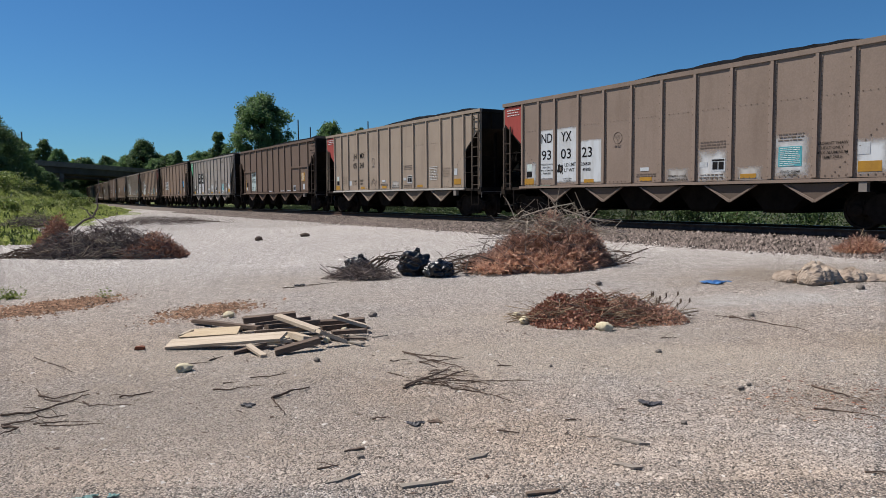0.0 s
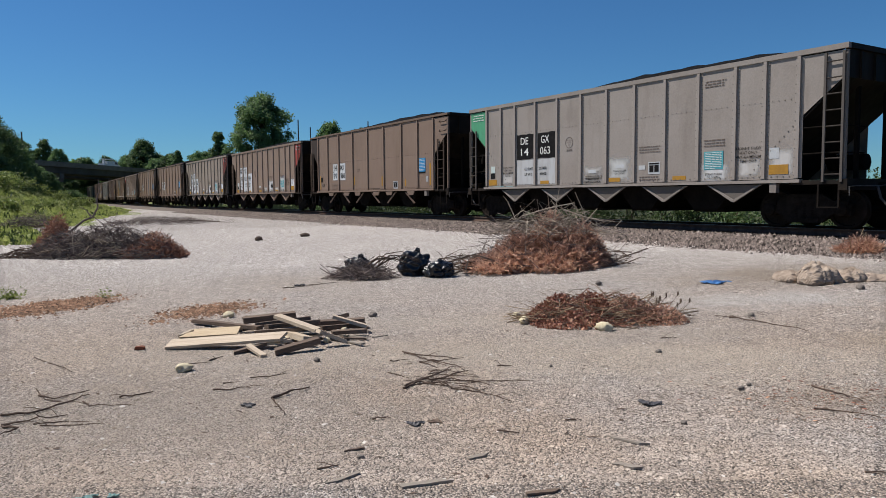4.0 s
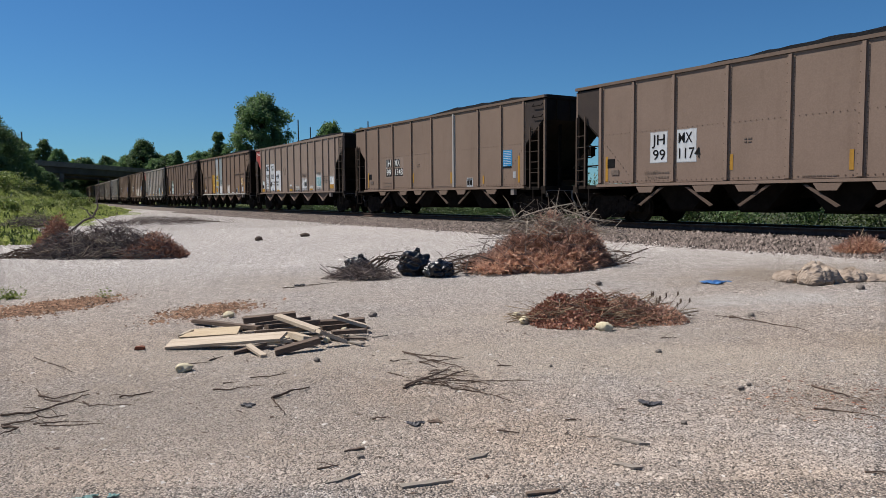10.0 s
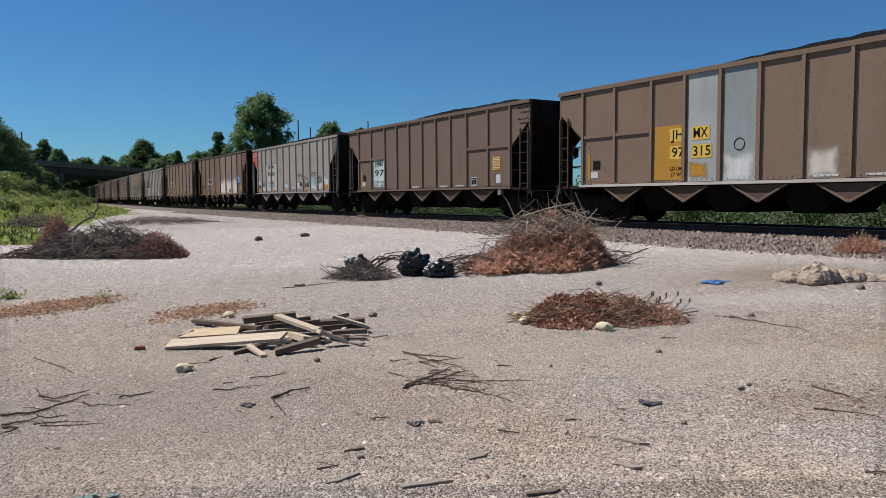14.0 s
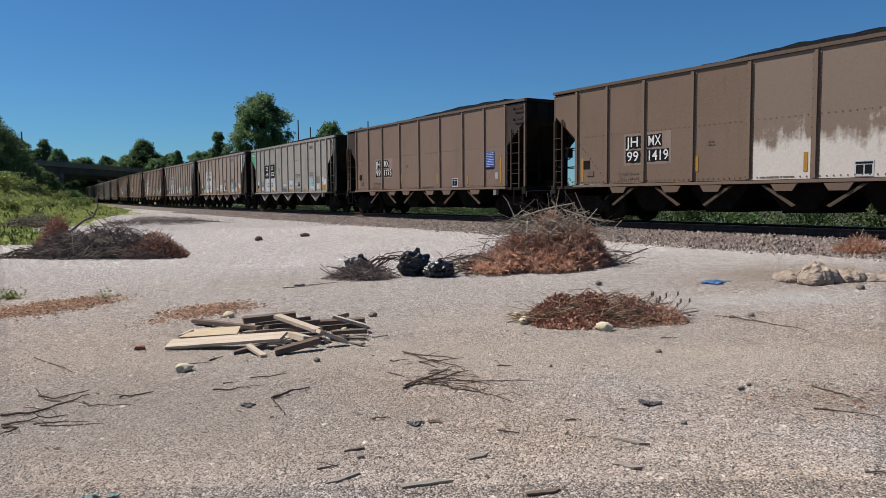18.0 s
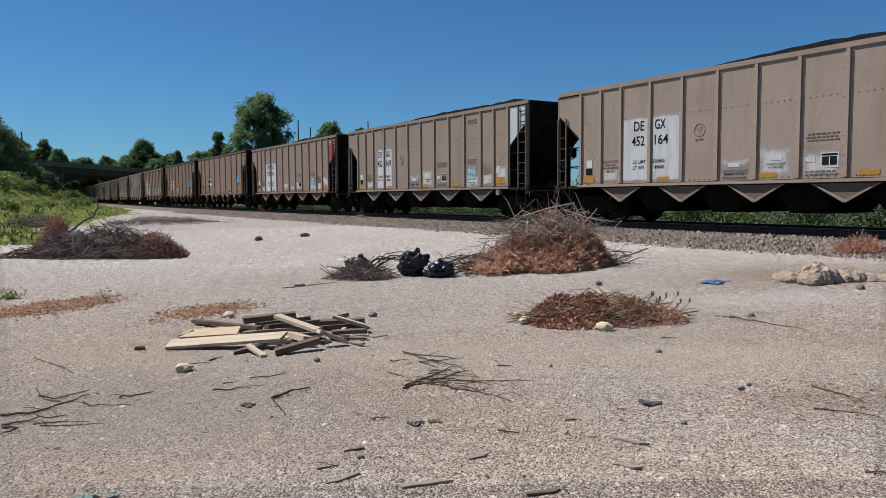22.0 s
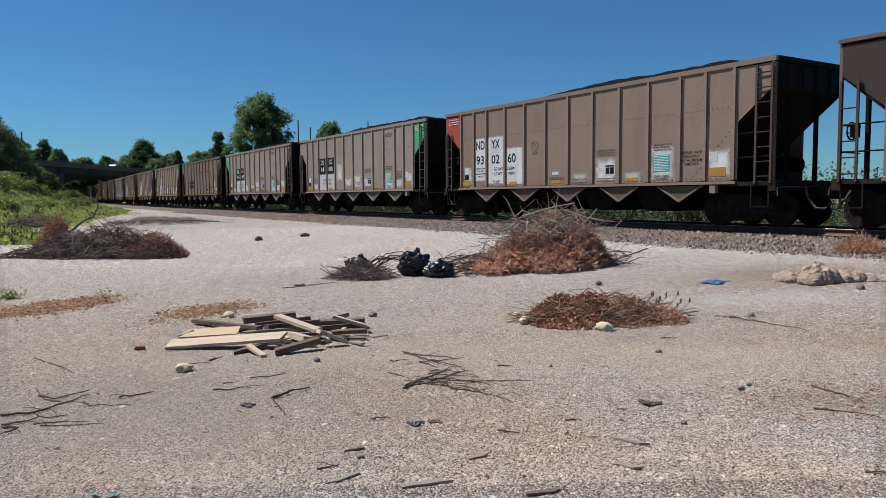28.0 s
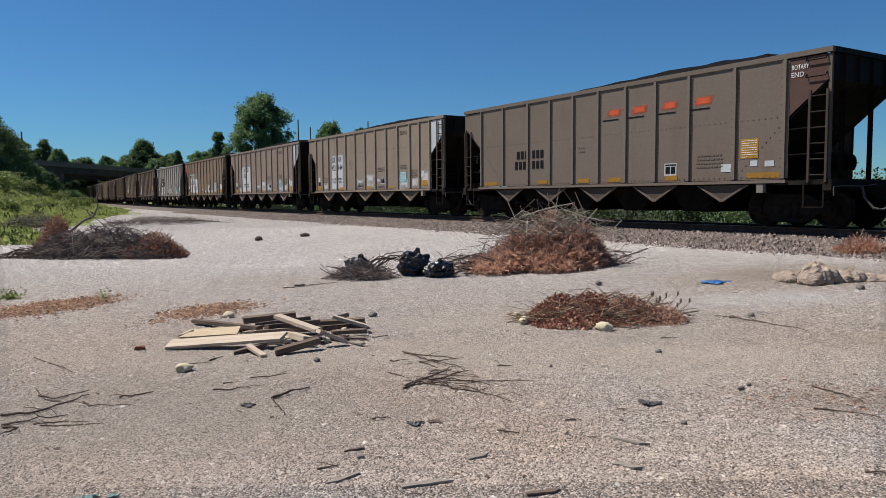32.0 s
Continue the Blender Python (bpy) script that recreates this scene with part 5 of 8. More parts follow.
    part("gate_lock", shared("gate_lock", lambda: Mesh().box(5.53, 5.71, -1.55, -1.42, 0.86, SILL - 0.06), MAT["paint"]), None, car).color = (0.22, 0.20, 0.185, 1)
    # hand brake at the rear end
    w = Mesh()
    ring = [(-7.34, -0.85 + 0.2 * math.cos(a), 2.25 + 0.2 * math.sin(a)) for a in [k * math.pi / 8 for k in range(17)]]
    w.tube(ring, 0.02, 5)
    for k in range(4):
        a = k * math.pi / 2 + 0.4
        w.tube([(-7.34, -0.85, 2.25), (-7.34, -0.85 + 0.2 * math.cos(a), 2.25 + 0.2 * math.sin(a))], 0.012, 4)
    w.box(-7.33, -7.2, -0.95, -0.75, 2.1, 2.4)
    part("hand_brake_wheel", shared("hand_brake_wheel", lambda: w, MAT["cast"]), None, car)
    load = spec["n"] % 5
    part("coal_load", shared("coal_load/%s/%d" % (kind, load), lambda: coal_mesh(40 + load), MAT["coal"]), None, car, "heaped black coal").matrix_basis = pose(0, 0, top)
    if kind == "banded":
        for a, b in ((0, 1), (1, 2), (8, 9), (9, 10)):
            key = "stiffening_band/%d" % a
            painted(part("stiffening_band", shared(key, lambda: Mesh().box(ribs[a] + 0.06, ribs[b] - 0.06, -RIB_Y + 0.01, -SHEET_Y, 2.60, 2.70), MAT["paint"]), None, car))
    wheels = [(w, a) for x in (-6.15, 6.15) for w, a in truck(car, x)]
    return car, wheels


def far_side_mesh(kind, top):
    """The side away from the lot, one ribbed sheet."""
    out = [(-6.25, SHEET_Y - 0.02), (6.25, SHEET_Y - 0.02), (6.25, SHEET_Y)]
    for x in reversed(RIBS[kind][1:-1]):
        out += [(x + 0.055, SHEET_Y), (x + 0.055, RIB_Y), (x - 0.055, RIB_Y), (x - 0.055, SHEET_Y)]
    out.append((-6.25, SHEET_Y))
    return Mesh().prism(out, SILL + 0.06, top - 0.08, "z")


# colours
TAUPE, BROWN, DARK, GREY, UMBER = (0.236, 0.182, 0.150), (0.210, 0.153, 0.122), (0.148, 0.106, 0.085), (0.280, 0.252, 0.232), (0.128, 0.094, 0.077)
RED, GREEN, ORANGE, BLACK, PALE = (0.352, 0.068, 0.060), (0.080, 0.336, 0.192), (0.496, 0.088, 0.036), (0.044, 0.036, 0.034), (0.496, 0.528, 0.544)
YELLOW, CYAN, BLUE, ROYAL, WHITE = (0.400, 0.214, 0.034), (0.080, 0.360, 0.416), (0.024, 0.224, 0.480), (0.032, 0.080, 0.336), (0.500, 0.525, 0.550)


def plaque(car, x, z, size=0.42):
    p = patch(car, "plaque", x, x + size, z, z + size * 0.82, MAT["paint_light"], WHITE, "white plate with black squares", 0.002)
    m = Mesh()
    for a, b, c, d in ((0.10, 0.46, 0.14, 0.60), (0.54, 0.90, 0.14, 0.60), (0.06, 0.94, 0.66, 0.76)):
        m.box(x + a * size, x + b * size, -SHEET_Y - 0.014, -SHEET_Y, z + c * size, z + d * size)
    part("plaque_squares", m, MAT["ink"], p)


def sign(car, x0, x1, z0, z1, color, label, lines=6):
    p = patch(car, "sign", x0, x1, z0, z1, MAT["paint_light"], color, label, 0.004)
    m = Mesh()
    lines += 3
    for k in range(lines):
        zz = z0 + (k + 0.6) * (z1 - z0) / (lines + 0.4)
        x = x0 + 0.04
        while x < x1 - 0.07 - (0.2 if k == 0 else 0):
            w = rng.uniform(0.05, 0.13)
            m.box(x, min(x + w, x1 - 0.04), -SHEET_Y - 0.016, -SHEET_Y, zz - 0.008, zz + 0.008)
            x += w + 0.02
    part("sign_edge", Mesh().box(x0 - 0.01, x1 - 0.03, -SHEET_Y - 0.012, -SHEET_Y, z0 - 0.06, z0 - 0.002), MAT["ink"], p, "black lower edge") if color in (BLUE, ROYAL) else None
    tagged(part("sign_lettering", m, MAT["white"], p, "white bars of unreadable lettering"), kind="stuff")


def dress_ribbed(car, mark, num, style, cyan=True, n=0):
    """Markings of the many-ribbed cars: reporting mark, stencils, yellow squares, a cyan sign, plates."""
    if style == "white3":
        for x0, x1, z0, z1 in ((-5.24, -4.59, 1.36, 3.02), (-4.41, -3.46, 1.24, 3.04), (-3.28, -2.36, 1.22, 2.56)):
            patch(car, "number_field", x0, x1, z0, z1, MAT["paint_light"], WHITE, "whitish painted number field")
        for t, x, z, w in ((mark[:2], -4.92, 2.62, 0.60), (mark[2:], -3.95, 2.62, 0.55), (num[:2], -4.92, 2.06, 0.52), (num[2:4], -3.95, 2.06, 0.53), (num[4:], -2.98, 2.06, 0.50)):
            words(car, t, x, z - 0.02, 0.31, MAT["ink"], w * 0.92)
        for k, line in enumerate(("TEMP 250 F", "MAX ALUMINUM", "HEAT ONLY", "RADIANT THAW")):
            words(car, line, -4.90, 1.55 + 0.10 * k, 0.056, MAT["ink"])
        bars(car, -5.18, -4.66, 1.38, 1.43, 1, MAT["faint"])
        words(car, "STAND CLEAR", -3.90, 1.36, 0.045, MAT["ink"])
        words(car, "OF DOORS", -3.90, 1.29, 0.045, MAT["ink"])
        patch(car, "white_patch", -5.98, -5.48, 1.2, 1.95, MAT["paint_light"], tuple(0.5 * c + 0.16 for c in WHITE), "white overspray round the placards", -0.002)
        if n in (0, 6, 9):
            patch(car, "stain", -4.36, -4.10, 1.56, 1.84, MAT["ink"], None, "black sprayed blot with a pale mark", 0.002)
            part("blot_mark", Mesh().box(-4.26, -4.18, -SHEET_Y - 0.013, -SHEET_Y, 1.65, 1.76), MAT["faint"], car)
        words(car, "LD LMT", -3.76, 1.78, 0.11, MAT["ink"])
        words(car, "LT WT", -3.80, 1.60, 0.11, MAT["ink"])
        words(car, "236500", -3.03, 1.78, 0.10, MAT["ink"])
        words(car, "49500", -3.00, 1.60, 0.10, MAT["ink"])
    elif style == "black2":
        for x0, x1 in ((-4.42, -3.45), (-3.29, -2.33)):
            patch(car, "number_field", x0, x1, 2.11, 2.97, MAT["paint_light"], BLACK, "black painted number field")
        for x0, x1 in ((-4.42, -3.45), (-3.29, -2.33)):
            patch(car, "number_field", x0, x1, 1.2, 2.09, MAT["paint_light"], (0.41, 0.42, 0.435), "greyish white painted field", -0.002)
        if n == 23:
            patch(car, "white_patch", -2.12, -1.62, 1.2, 1.72, MAT["paint_light"], (0.50, 0.49, 0.48), "white painted patch", 0.001)
        if n == 22:
            patch(car, "white_patch", -2.05, -1.3, 1.5, 2.8, MAT["paint_light"], (0.50, 0.49, 0.47), "pale overspray round the stencil", -0.003)
            patch(car, "white_patch", -0.98, -0.2, 1.16, 1.8, MAT["paint_light"], (0.52, 0.51, 0.50), "white painted patch", 0.001)
        for t, x, z in ((mark[:2], -3.98, 2.62), (mark[2:], -2.88, 2.62), (num[:2], -4.0, 2.24), (num[2:], -2.86, 2.24)):
            words(car, t, x, z, 0.245, MAT["white"], 0.42 if len(t) < 3 else 0.52)
        words(car, "LD LMT", -3.74, 1.72, 0.095, MAT["ink"])
        words(car, "LT WT", -3.76, 1.53, 0.095, MAT["ink"])
        words(car, "236400" if n == 22 else "237000", -3.0, 1.72, 0.095, MAT["ink"])
        words(car, "49600" if n == 22 else "49000", -2.97, 1.53, 0.095, MAT["ink"])
    elif style == "stencil":
        for t, x, z in ((mark[:2], -3.70, 2.75), (mark[2:], -2.92, 2.75), (num[:2], -3.72, 2.28), (num[2:], -2.94, 2.28)):
            words(car, t, x, z, 0.26, MAT["ink"], {"MX": 0.5, num[2:]: 0.44}.get(t, 0.38))
        bars(car, 3.55, 4.2, 1.5, 2.1, 9, MAT["white"])
        words(car, "LD LMT", -3.80, 1.58, 0.10, MAT["ink"])
        words(car, "LT WT", -3.80, 1.42, 0.10, MAT["ink"])
        words(car, "236600", -3.02, 1.60, 0.10, MAT["ink"])
        words(car, "49400", -3.02, 1.44, 0.10, MAT["ink"])
        patch(car, "notice", -4.44, -4.16, 1.42, 1.66, MAT["paint_light"], WHITE, "white notice with small lettering", 0.003)
        bars(car, -4.54, -4.45, 1.42, 1.66, 5, MAT["white"])
    else:
        for x0, x1 in ((-4.08, -3.45), (-3.29, -2.66)) if style == "narrow2" else ((-4.42, -3.45), (-3.29, -2.33)):
            patch(car, "number_field", x0, x1, 1.2, 3.08, MAT["paint_light"], tuple(c * 0.9 for c in WHITE) if style in ("white2", "narrow2") else (0.36, 0.36, 0.355), "whitish painted number field")
        for t, x, z in ((mark[:2], -3.80, 2.69), (mark[2:], -3.02, 2.69), (num[:3], -3.82, 2.26), (num[3:], -3.0, 2.26)):
            words(car, t, x, z, 0.27, MAT["ink"], (0.46 if len(t) < 3 else 0.53) if mark == "WFRX" else (0.38 if len(t) < 3 else 0.48))
        words(car, "LD LMT", -3.78, 1.74, 0.10, MAT["ink"])
        words(car, "LT WT", -3.80, 1.57, 0.10, MAT["ink"])
        words(car, "237300" if mark == "WFRX" else "236400", -3.06, 1.74, 0.10, MAT["ink"])
        words(car, "48700" if mark == "WFRX" else "49600", -3.03, 1.57, 0.10, MAT["ink"])
    for x0, x1, z0, z1 in ((-6.1, -5.6, 1.22, 1.43), (-3.12, -2.68, 1.23, 1.34), (0.10, 0.58, 1.23, 1.35) if mark == "DEGX" else (-0.80, -0.35, 1.23, 1.34), (2.53, 2.98, 1.23, 1.34), (5.46, 5.97, 1.30, 1.53)):
        patch(car, "yellow_square", x0, x1, z0, z1, MAT["paint_light"], YELLOW, "faded yellow reflective square", 0.003)
    patch(car, "placard_holder", -5.97, -5.70, 1.47, 1.66, MAT["ink"], None, "small black placard", 0.003)
    patch(car, "notice", -5.95, -5.70, 1.68, 1.92, MAT["paint_light"], (0.52, 0.60, 0.58), "small white notice", 0.003)
    for k, line in enumerate(("TEMP 250 F", "MAX ALUMINUM", "HEAT ONLY", "RADIANT THAW")):
        words(car, line, 4.88, 1.62 + 0.105 * k, 0.066, MAT["faint" if n in (1, 16, 17) else "ink"])
    if style != "white3":
        for k, line in enumerate(("TEMP 250 F", "MAX ALUMINUM", "HEAT ONLY", "RADIANT THAW")):
            words(car, line, -4.91, 1.52 + 0.10 * k, 0.058, MAT["faint" if n == 1 else "ink"])
    door = -0.60 if mark == "DEGX" else 0.56
    patch(car, "white_patch", door - 0.36, door + 0.36, 1.16, 1.50, MAT["paint_light"], (0.40, 0.385, 0.37), "white overspray round the stencil", -0.003)
    words(car, "PRIMARY DOOR", door, 1.31, 0.058, MAT["ink"])
    words(car, "INDICATOR LOCK", door, 1.22, 0.058, MAT["ink"])
    if mark == "DEGX":
        bars(car, 3.55, 4.2, 3.60, 3.80, 3, MAT["faint"])
        patch(car, "white_patch", 0.08, 0.98, 1.16, 1.95, MAT["paint_light"], (0.46, 0.47, 0.47), "pale overspray round the stencil", -0.003)
        patch(car, "notice", 0.38, 0.72, 1.64, 1.74, MAT["paint_light"], WHITE, "small white notice", 0.003)
        words(car, "STAND CLEAR", 0.55, 1.53, 0.055, MAT["ink"])
        words(car, "OF DOORS", 0.55, 1.45, 0.055, MAT["ink"])
    bars(car, 1.3, 2.08, 2.02, 2.24, 3, MAT["faint"])
    if mark == "NDYX":
        patch(car, "white_patch", 1.24, 2.14, 1.12, 1.95, MAT["paint_light"], (0.54, 0.55, 0.56), "chalky white paint patch", -0.003)
        patch(car, "white_patch", 5.40, 6.1, 1.2, 2.0, MAT["paint_light"], (0.54, 0.56, 0.58), "white overspray round the placards", -0.003)
        patch(car, "white_patch", 2.45, 3.1, 1.15, 1.45, MAT["paint_light"], (0.42, 0.40, 0.38), "pale overspray round the yellow square", -0.003)
    tint = (0.45, 0.44, 0.43)
    for x0, x1, z0, z1 in ((1.22, 2.16, 1.19, 1.78), (5.48, 6.1, 1.19, 1.92), (-1.02, -0.16, 1.19, 1.7), (-5.24, -4.6, 1.19, 1.6), (4.6, 5.22, 1.19, 1.66))[n % 2:5 if style != "white3" else 3]:
        if mark in ("DEGX", "WFRX"):
            patch(car, "white_patch", x0, x1, z0, z1, MAT["paint_light"], tint, "pale overspray round the stencils", -0.003)
    patch(car, "notice", -0.78, -0.46, 1.52, 1.62, MAT["paint_light"], WHITE, "small white notice", 0.003)
    bars(car, -0.95, -0.2, 1.34, 1.46, 2, MAT["faint"])
    plaque(car, 1.66, 1.42)
    patch(car, "notice", 1.30, 1.54, 1.56, 1.68, MAT["paint_light"], WHITE, "small white notice", 0.003)
    bars(car, 1.28, 2.06, 1.24, 1.38, 2, MAT["faint"])
    patch(car, "notice", 5.47, 5.72, 1.68, 1.94, MAT["paint_light"], WHITE, "small white notice", 0.003)
    ring = Mesh().tube([(-1.68 + 0.17 * math.cos(a), -SHEET_Y - 0.004, 2.54 + 0.17 * math.sin(a)) for a in [k * math.pi / 10 for k in range(21)]], 0.008, 4)
    part("ring_stencil", ring, MAT["faint"], car)
    for line, z, k in (("EXCEEDS", 2.59, 0.04), ("PLATE", 2.525, 0.04), ("F", 2.425, 0.07)):
        words(car, line, -1.68, z, k, MAT["faint"])
    bars(car, -1.82, -1.54, 2.26, 2.33, 2, MAT["faint"])
    if cyan:
        sign(car, 3.57, 4.16, 1.48, 1.95, CYAN, "cyan sign with white lettering", 7)
        patch(car, "white_patch", 3.44, 4.34, 1.12, 1.62 if mark != "NDYX" else 2.2, MAT["paint_light"], (0.52, 0.53, 0.54), "chalky white paint patch", -0.003)
        words(car, "STAND CLEAR", 3.87, 1.33, 0.055, MAT["ink"])
        words(car, "OF DOORS", 3.87, 1.25, 0.055, MAT["ink"])
        bars(car, 3.55, 4.2, 2.06, 2.28, 3, MAT["faint"])


def dress_plain(car, num, style, signcolor, n=0):
    """Markings of the wide-panelled cars."""
    last = num[2:]
    if style == "white":
        patch(car, "number_field", -4.24, -3.64, 1.72, 2.60, MAT["paint_light"], WHITE, "white painted number field")
        patch(car, "number_field", -3.30, -2.66, 1.70, 2.60, MAT["paint_light"], WHITE, "white painted number field")
        ink = MAT["ink"]
    else:
        patch(car, "white_patch", -4.2, -2.44, 1.7, 2.62, MAT["paint"], (0.25, 0.19, 0.155), "pale repainted field round the numbers", -0.003)
        for z in (2.22, 1.80):
            patch(car, "number_field", -4.12, -3.54, z - 0.03, z + 0.33, MAT["paint_light"], BLACK, "black painted number field")
            patch(car, "number_field", -3.30, -2.76 if z > 2 else -2.52, z - 0.03, z + 0.33, MAT["paint_light"], BLACK, "black painted number field")
        ink = MAT["white"]
    for t, x, z, w in (("JH", -3.92 if style == "white" else -3.84, 2.24, 0.46), ("MX", -3.03, 2.24, 0.46), (num[:2], -3.92 if style == "white" else -3.84, 1.82, 0.44), (last, -2.98 if len(last) < 4 else -2.91, 1.82, 0.50 if len(last) < 4 else 0.70)):
        words(car, t, x, z, 0.28, ink, w)
    words(car, "LD LMT", -4.2, 1.42, 0.10, MAT["faint"])
    words(car, "LT WT", -4.2, 1.26, 0.10, MAT["faint"])
    if n == 4:
        words(car, "239400", -3.74, 1.42, 0.10, MAT["faint"])
        words(car, "46600", -3.72, 1.26, 0.10, MAT["faint"])
    else:
        bars(car, -3.95, -3.55, 1.26, 1.52, 2, MAT["faint"])
    patch(car, "placard_holder", -5.92, -5.62, 1.66, 1.92, MAT["ink"], None, "small black placard", 0.003)
    part("card_frame", Mesh().box(-5.75, -5.45, -SHEET_Y - 0.02, -SHEET_Y, 1.44, 1.58), MAT["faint"], car)
    for x, z0, z1 in ((-6.0, 1.25, 2.0), (-1.62, 1.45, 1.85), (1.44, 1.35, 1.8), (3.7, 1.3, 1.6), (5.86, 1.3, 2.25)):
        patch(car, "yellow_stripe", x, x + 0.10, z0, z1, MAT["paint_light"], YELLOW, "faded yellow reflective stripe", 0.003)
    bars(car, -1.22, -0.98, 2.10, 2.26, 2, MAT["faint"])
    plaque(car, 2.62, 1.20)
    patch(car, "notice", 5.58, 5.74, 1.46, 1.70, MAT["paint_light"], tuple(c * 0.7 for c in WHITE), "small white notice", 0.003)
    bars(car, 0.3, 1.2, 1.2, 1.28, 1, MAT["faint"])
    if signcolor:
        sign(car, 4.99, 5.52, 1.90, 2.48, signcolor, "blue sign with white lettering", 6)


def dress_banded(car, num, field, n=0):
    if field == "white":
        patch(car, "number_field", -4.62, -3.47, 1.26, 2.60, MAT["paint_light"], (0.400, 0.480, 0.480), "pale painted number field")
        words(car, "JHMX", -4.04, 2.28, 0.27, MAT["ink"], 0.92)
        words(car, num, -4.04, 1.84, 0.27, MAT["ink"], 0.96)
        words(car, "LD LMT", -4.30, 1.48, 0.10, MAT["ink"])
        words(car, "LT WT", -4.34, 1.32, 0.10, MAT["ink"])
        words(car, "239700", -3.72, 1.48, 0.10, MAT["ink"])
        words(car, "46300", -3.69, 1.32, 0.10, MAT["ink"])
    elif field == "yellow":
        patch(car, "number_field", -3.30, -2.20, 1.24, 2.74, MAT["paint_light"], YELLOW, "yellow painted number field")
        for x0, x1, z in ((-2.76, -2.22, 2.32), (-2.03, -1.45, 2.32), (-2.76, -2.22, 1.84), (-2.03, -1.38, 1.84)):
            patch(car, "number_field", x0, x1, z - 0.04, z + 0.32, MAT["paint_light"], (0.576, 0.400, 0.080), "yellow number field", 0.002)
        for t, x, z, w in (("JH", -2.48, 2.35, 0.42), ("MX", -1.75, 2.35, 0.46), (num[:2], -2.48, 1.87, 0.42), (num[2:], -1.70, 1.87, 0.56)):
            words(car, t, x, z, 0.26, MAT["ink"], w)
        words(car, "LD LMT", -2.5, 1.5, 0.10, MAT["ink"])
        words(car, "LT WT", -2.5, 1.34, 0.10, MAT["ink"])
        patch(car, "yellow_stripe", -1.17, -1.08, 1.3, 1.8, MAT["paint_light"], YELLOW, "", 0.003)
        patch(car, "yellow_patch", -2.18, -1.44, 1.22, 1.74, MAT["spray"], YELLOW, "worn yellow paint", 0.0)
        patch(car, "white_patch", 1.26, 1.98, 1.12, 1.86, MAT["paint_light"], (0.50, 0.46, 0.42), "chalky white stain", 0.0)
        patch(car, "white_patch", -1.08, -0.05, 1.05, 1.9, MAT["paint_light"], (0.52, 0.53, 0.54), "whitish runs down the pale panel", 0.0)
        patch(car, "yellow_stripe", 4.28, 4.38, 1.36, 1.68, MAT["paint_light"], YELLOW, "faded yellow reflective stripe", 0.003)
        patch(car, "yellow_stripe", 5.92, 6.05, 1.2, 1.98, MAT["paint_light"], YELLOW, "faded yellow reflective stripe", 0.003)
        ring = Mesh().tube([(-0.56 + 0.15 * math.cos(a), -SHEET_Y - 0.004, 2.1 + 0.15 * math.sin(a)) for a in [k * math.pi / 10 for k in range(21)]], 0.011, 4)
        part("ring_stencil", ring, MAT["ink"], car)
    patch(car, "placard_holder", -5.75, -5.45, 1.62, 1.90, MAT["ink"], None, "small black placard", 0.003)
    patch(car, "notice", -5.85, -5.55, 1.36, 1.56, MAT["paint_light"], WHITE, "small white notice", 0.003)
    patch(car, "yellow_stripe", -5.98, -5.88, 1.3, 2.1, MAT["paint_light"], YELLOW, "faded yellow reflective stripe", 0.003)
    plaque(car, 3.7, 1.22)
    sign(car, 5.12, 5.62, 1.78, 2.28, YELLOW, "yellow sign with pale lettering", 5)
    patch(car, "notice", 5.35, 5.62, 1.3, 1.62, MAT["paint_light"], WHITE, "small white notice", 0.003)
    for x in (-0.9, 1.4, 2.6):
        patch(car, "white_strip", x, x + 0.6, 1.22, 1.27, MAT["paint_light"], WHITE, "", 0.002)


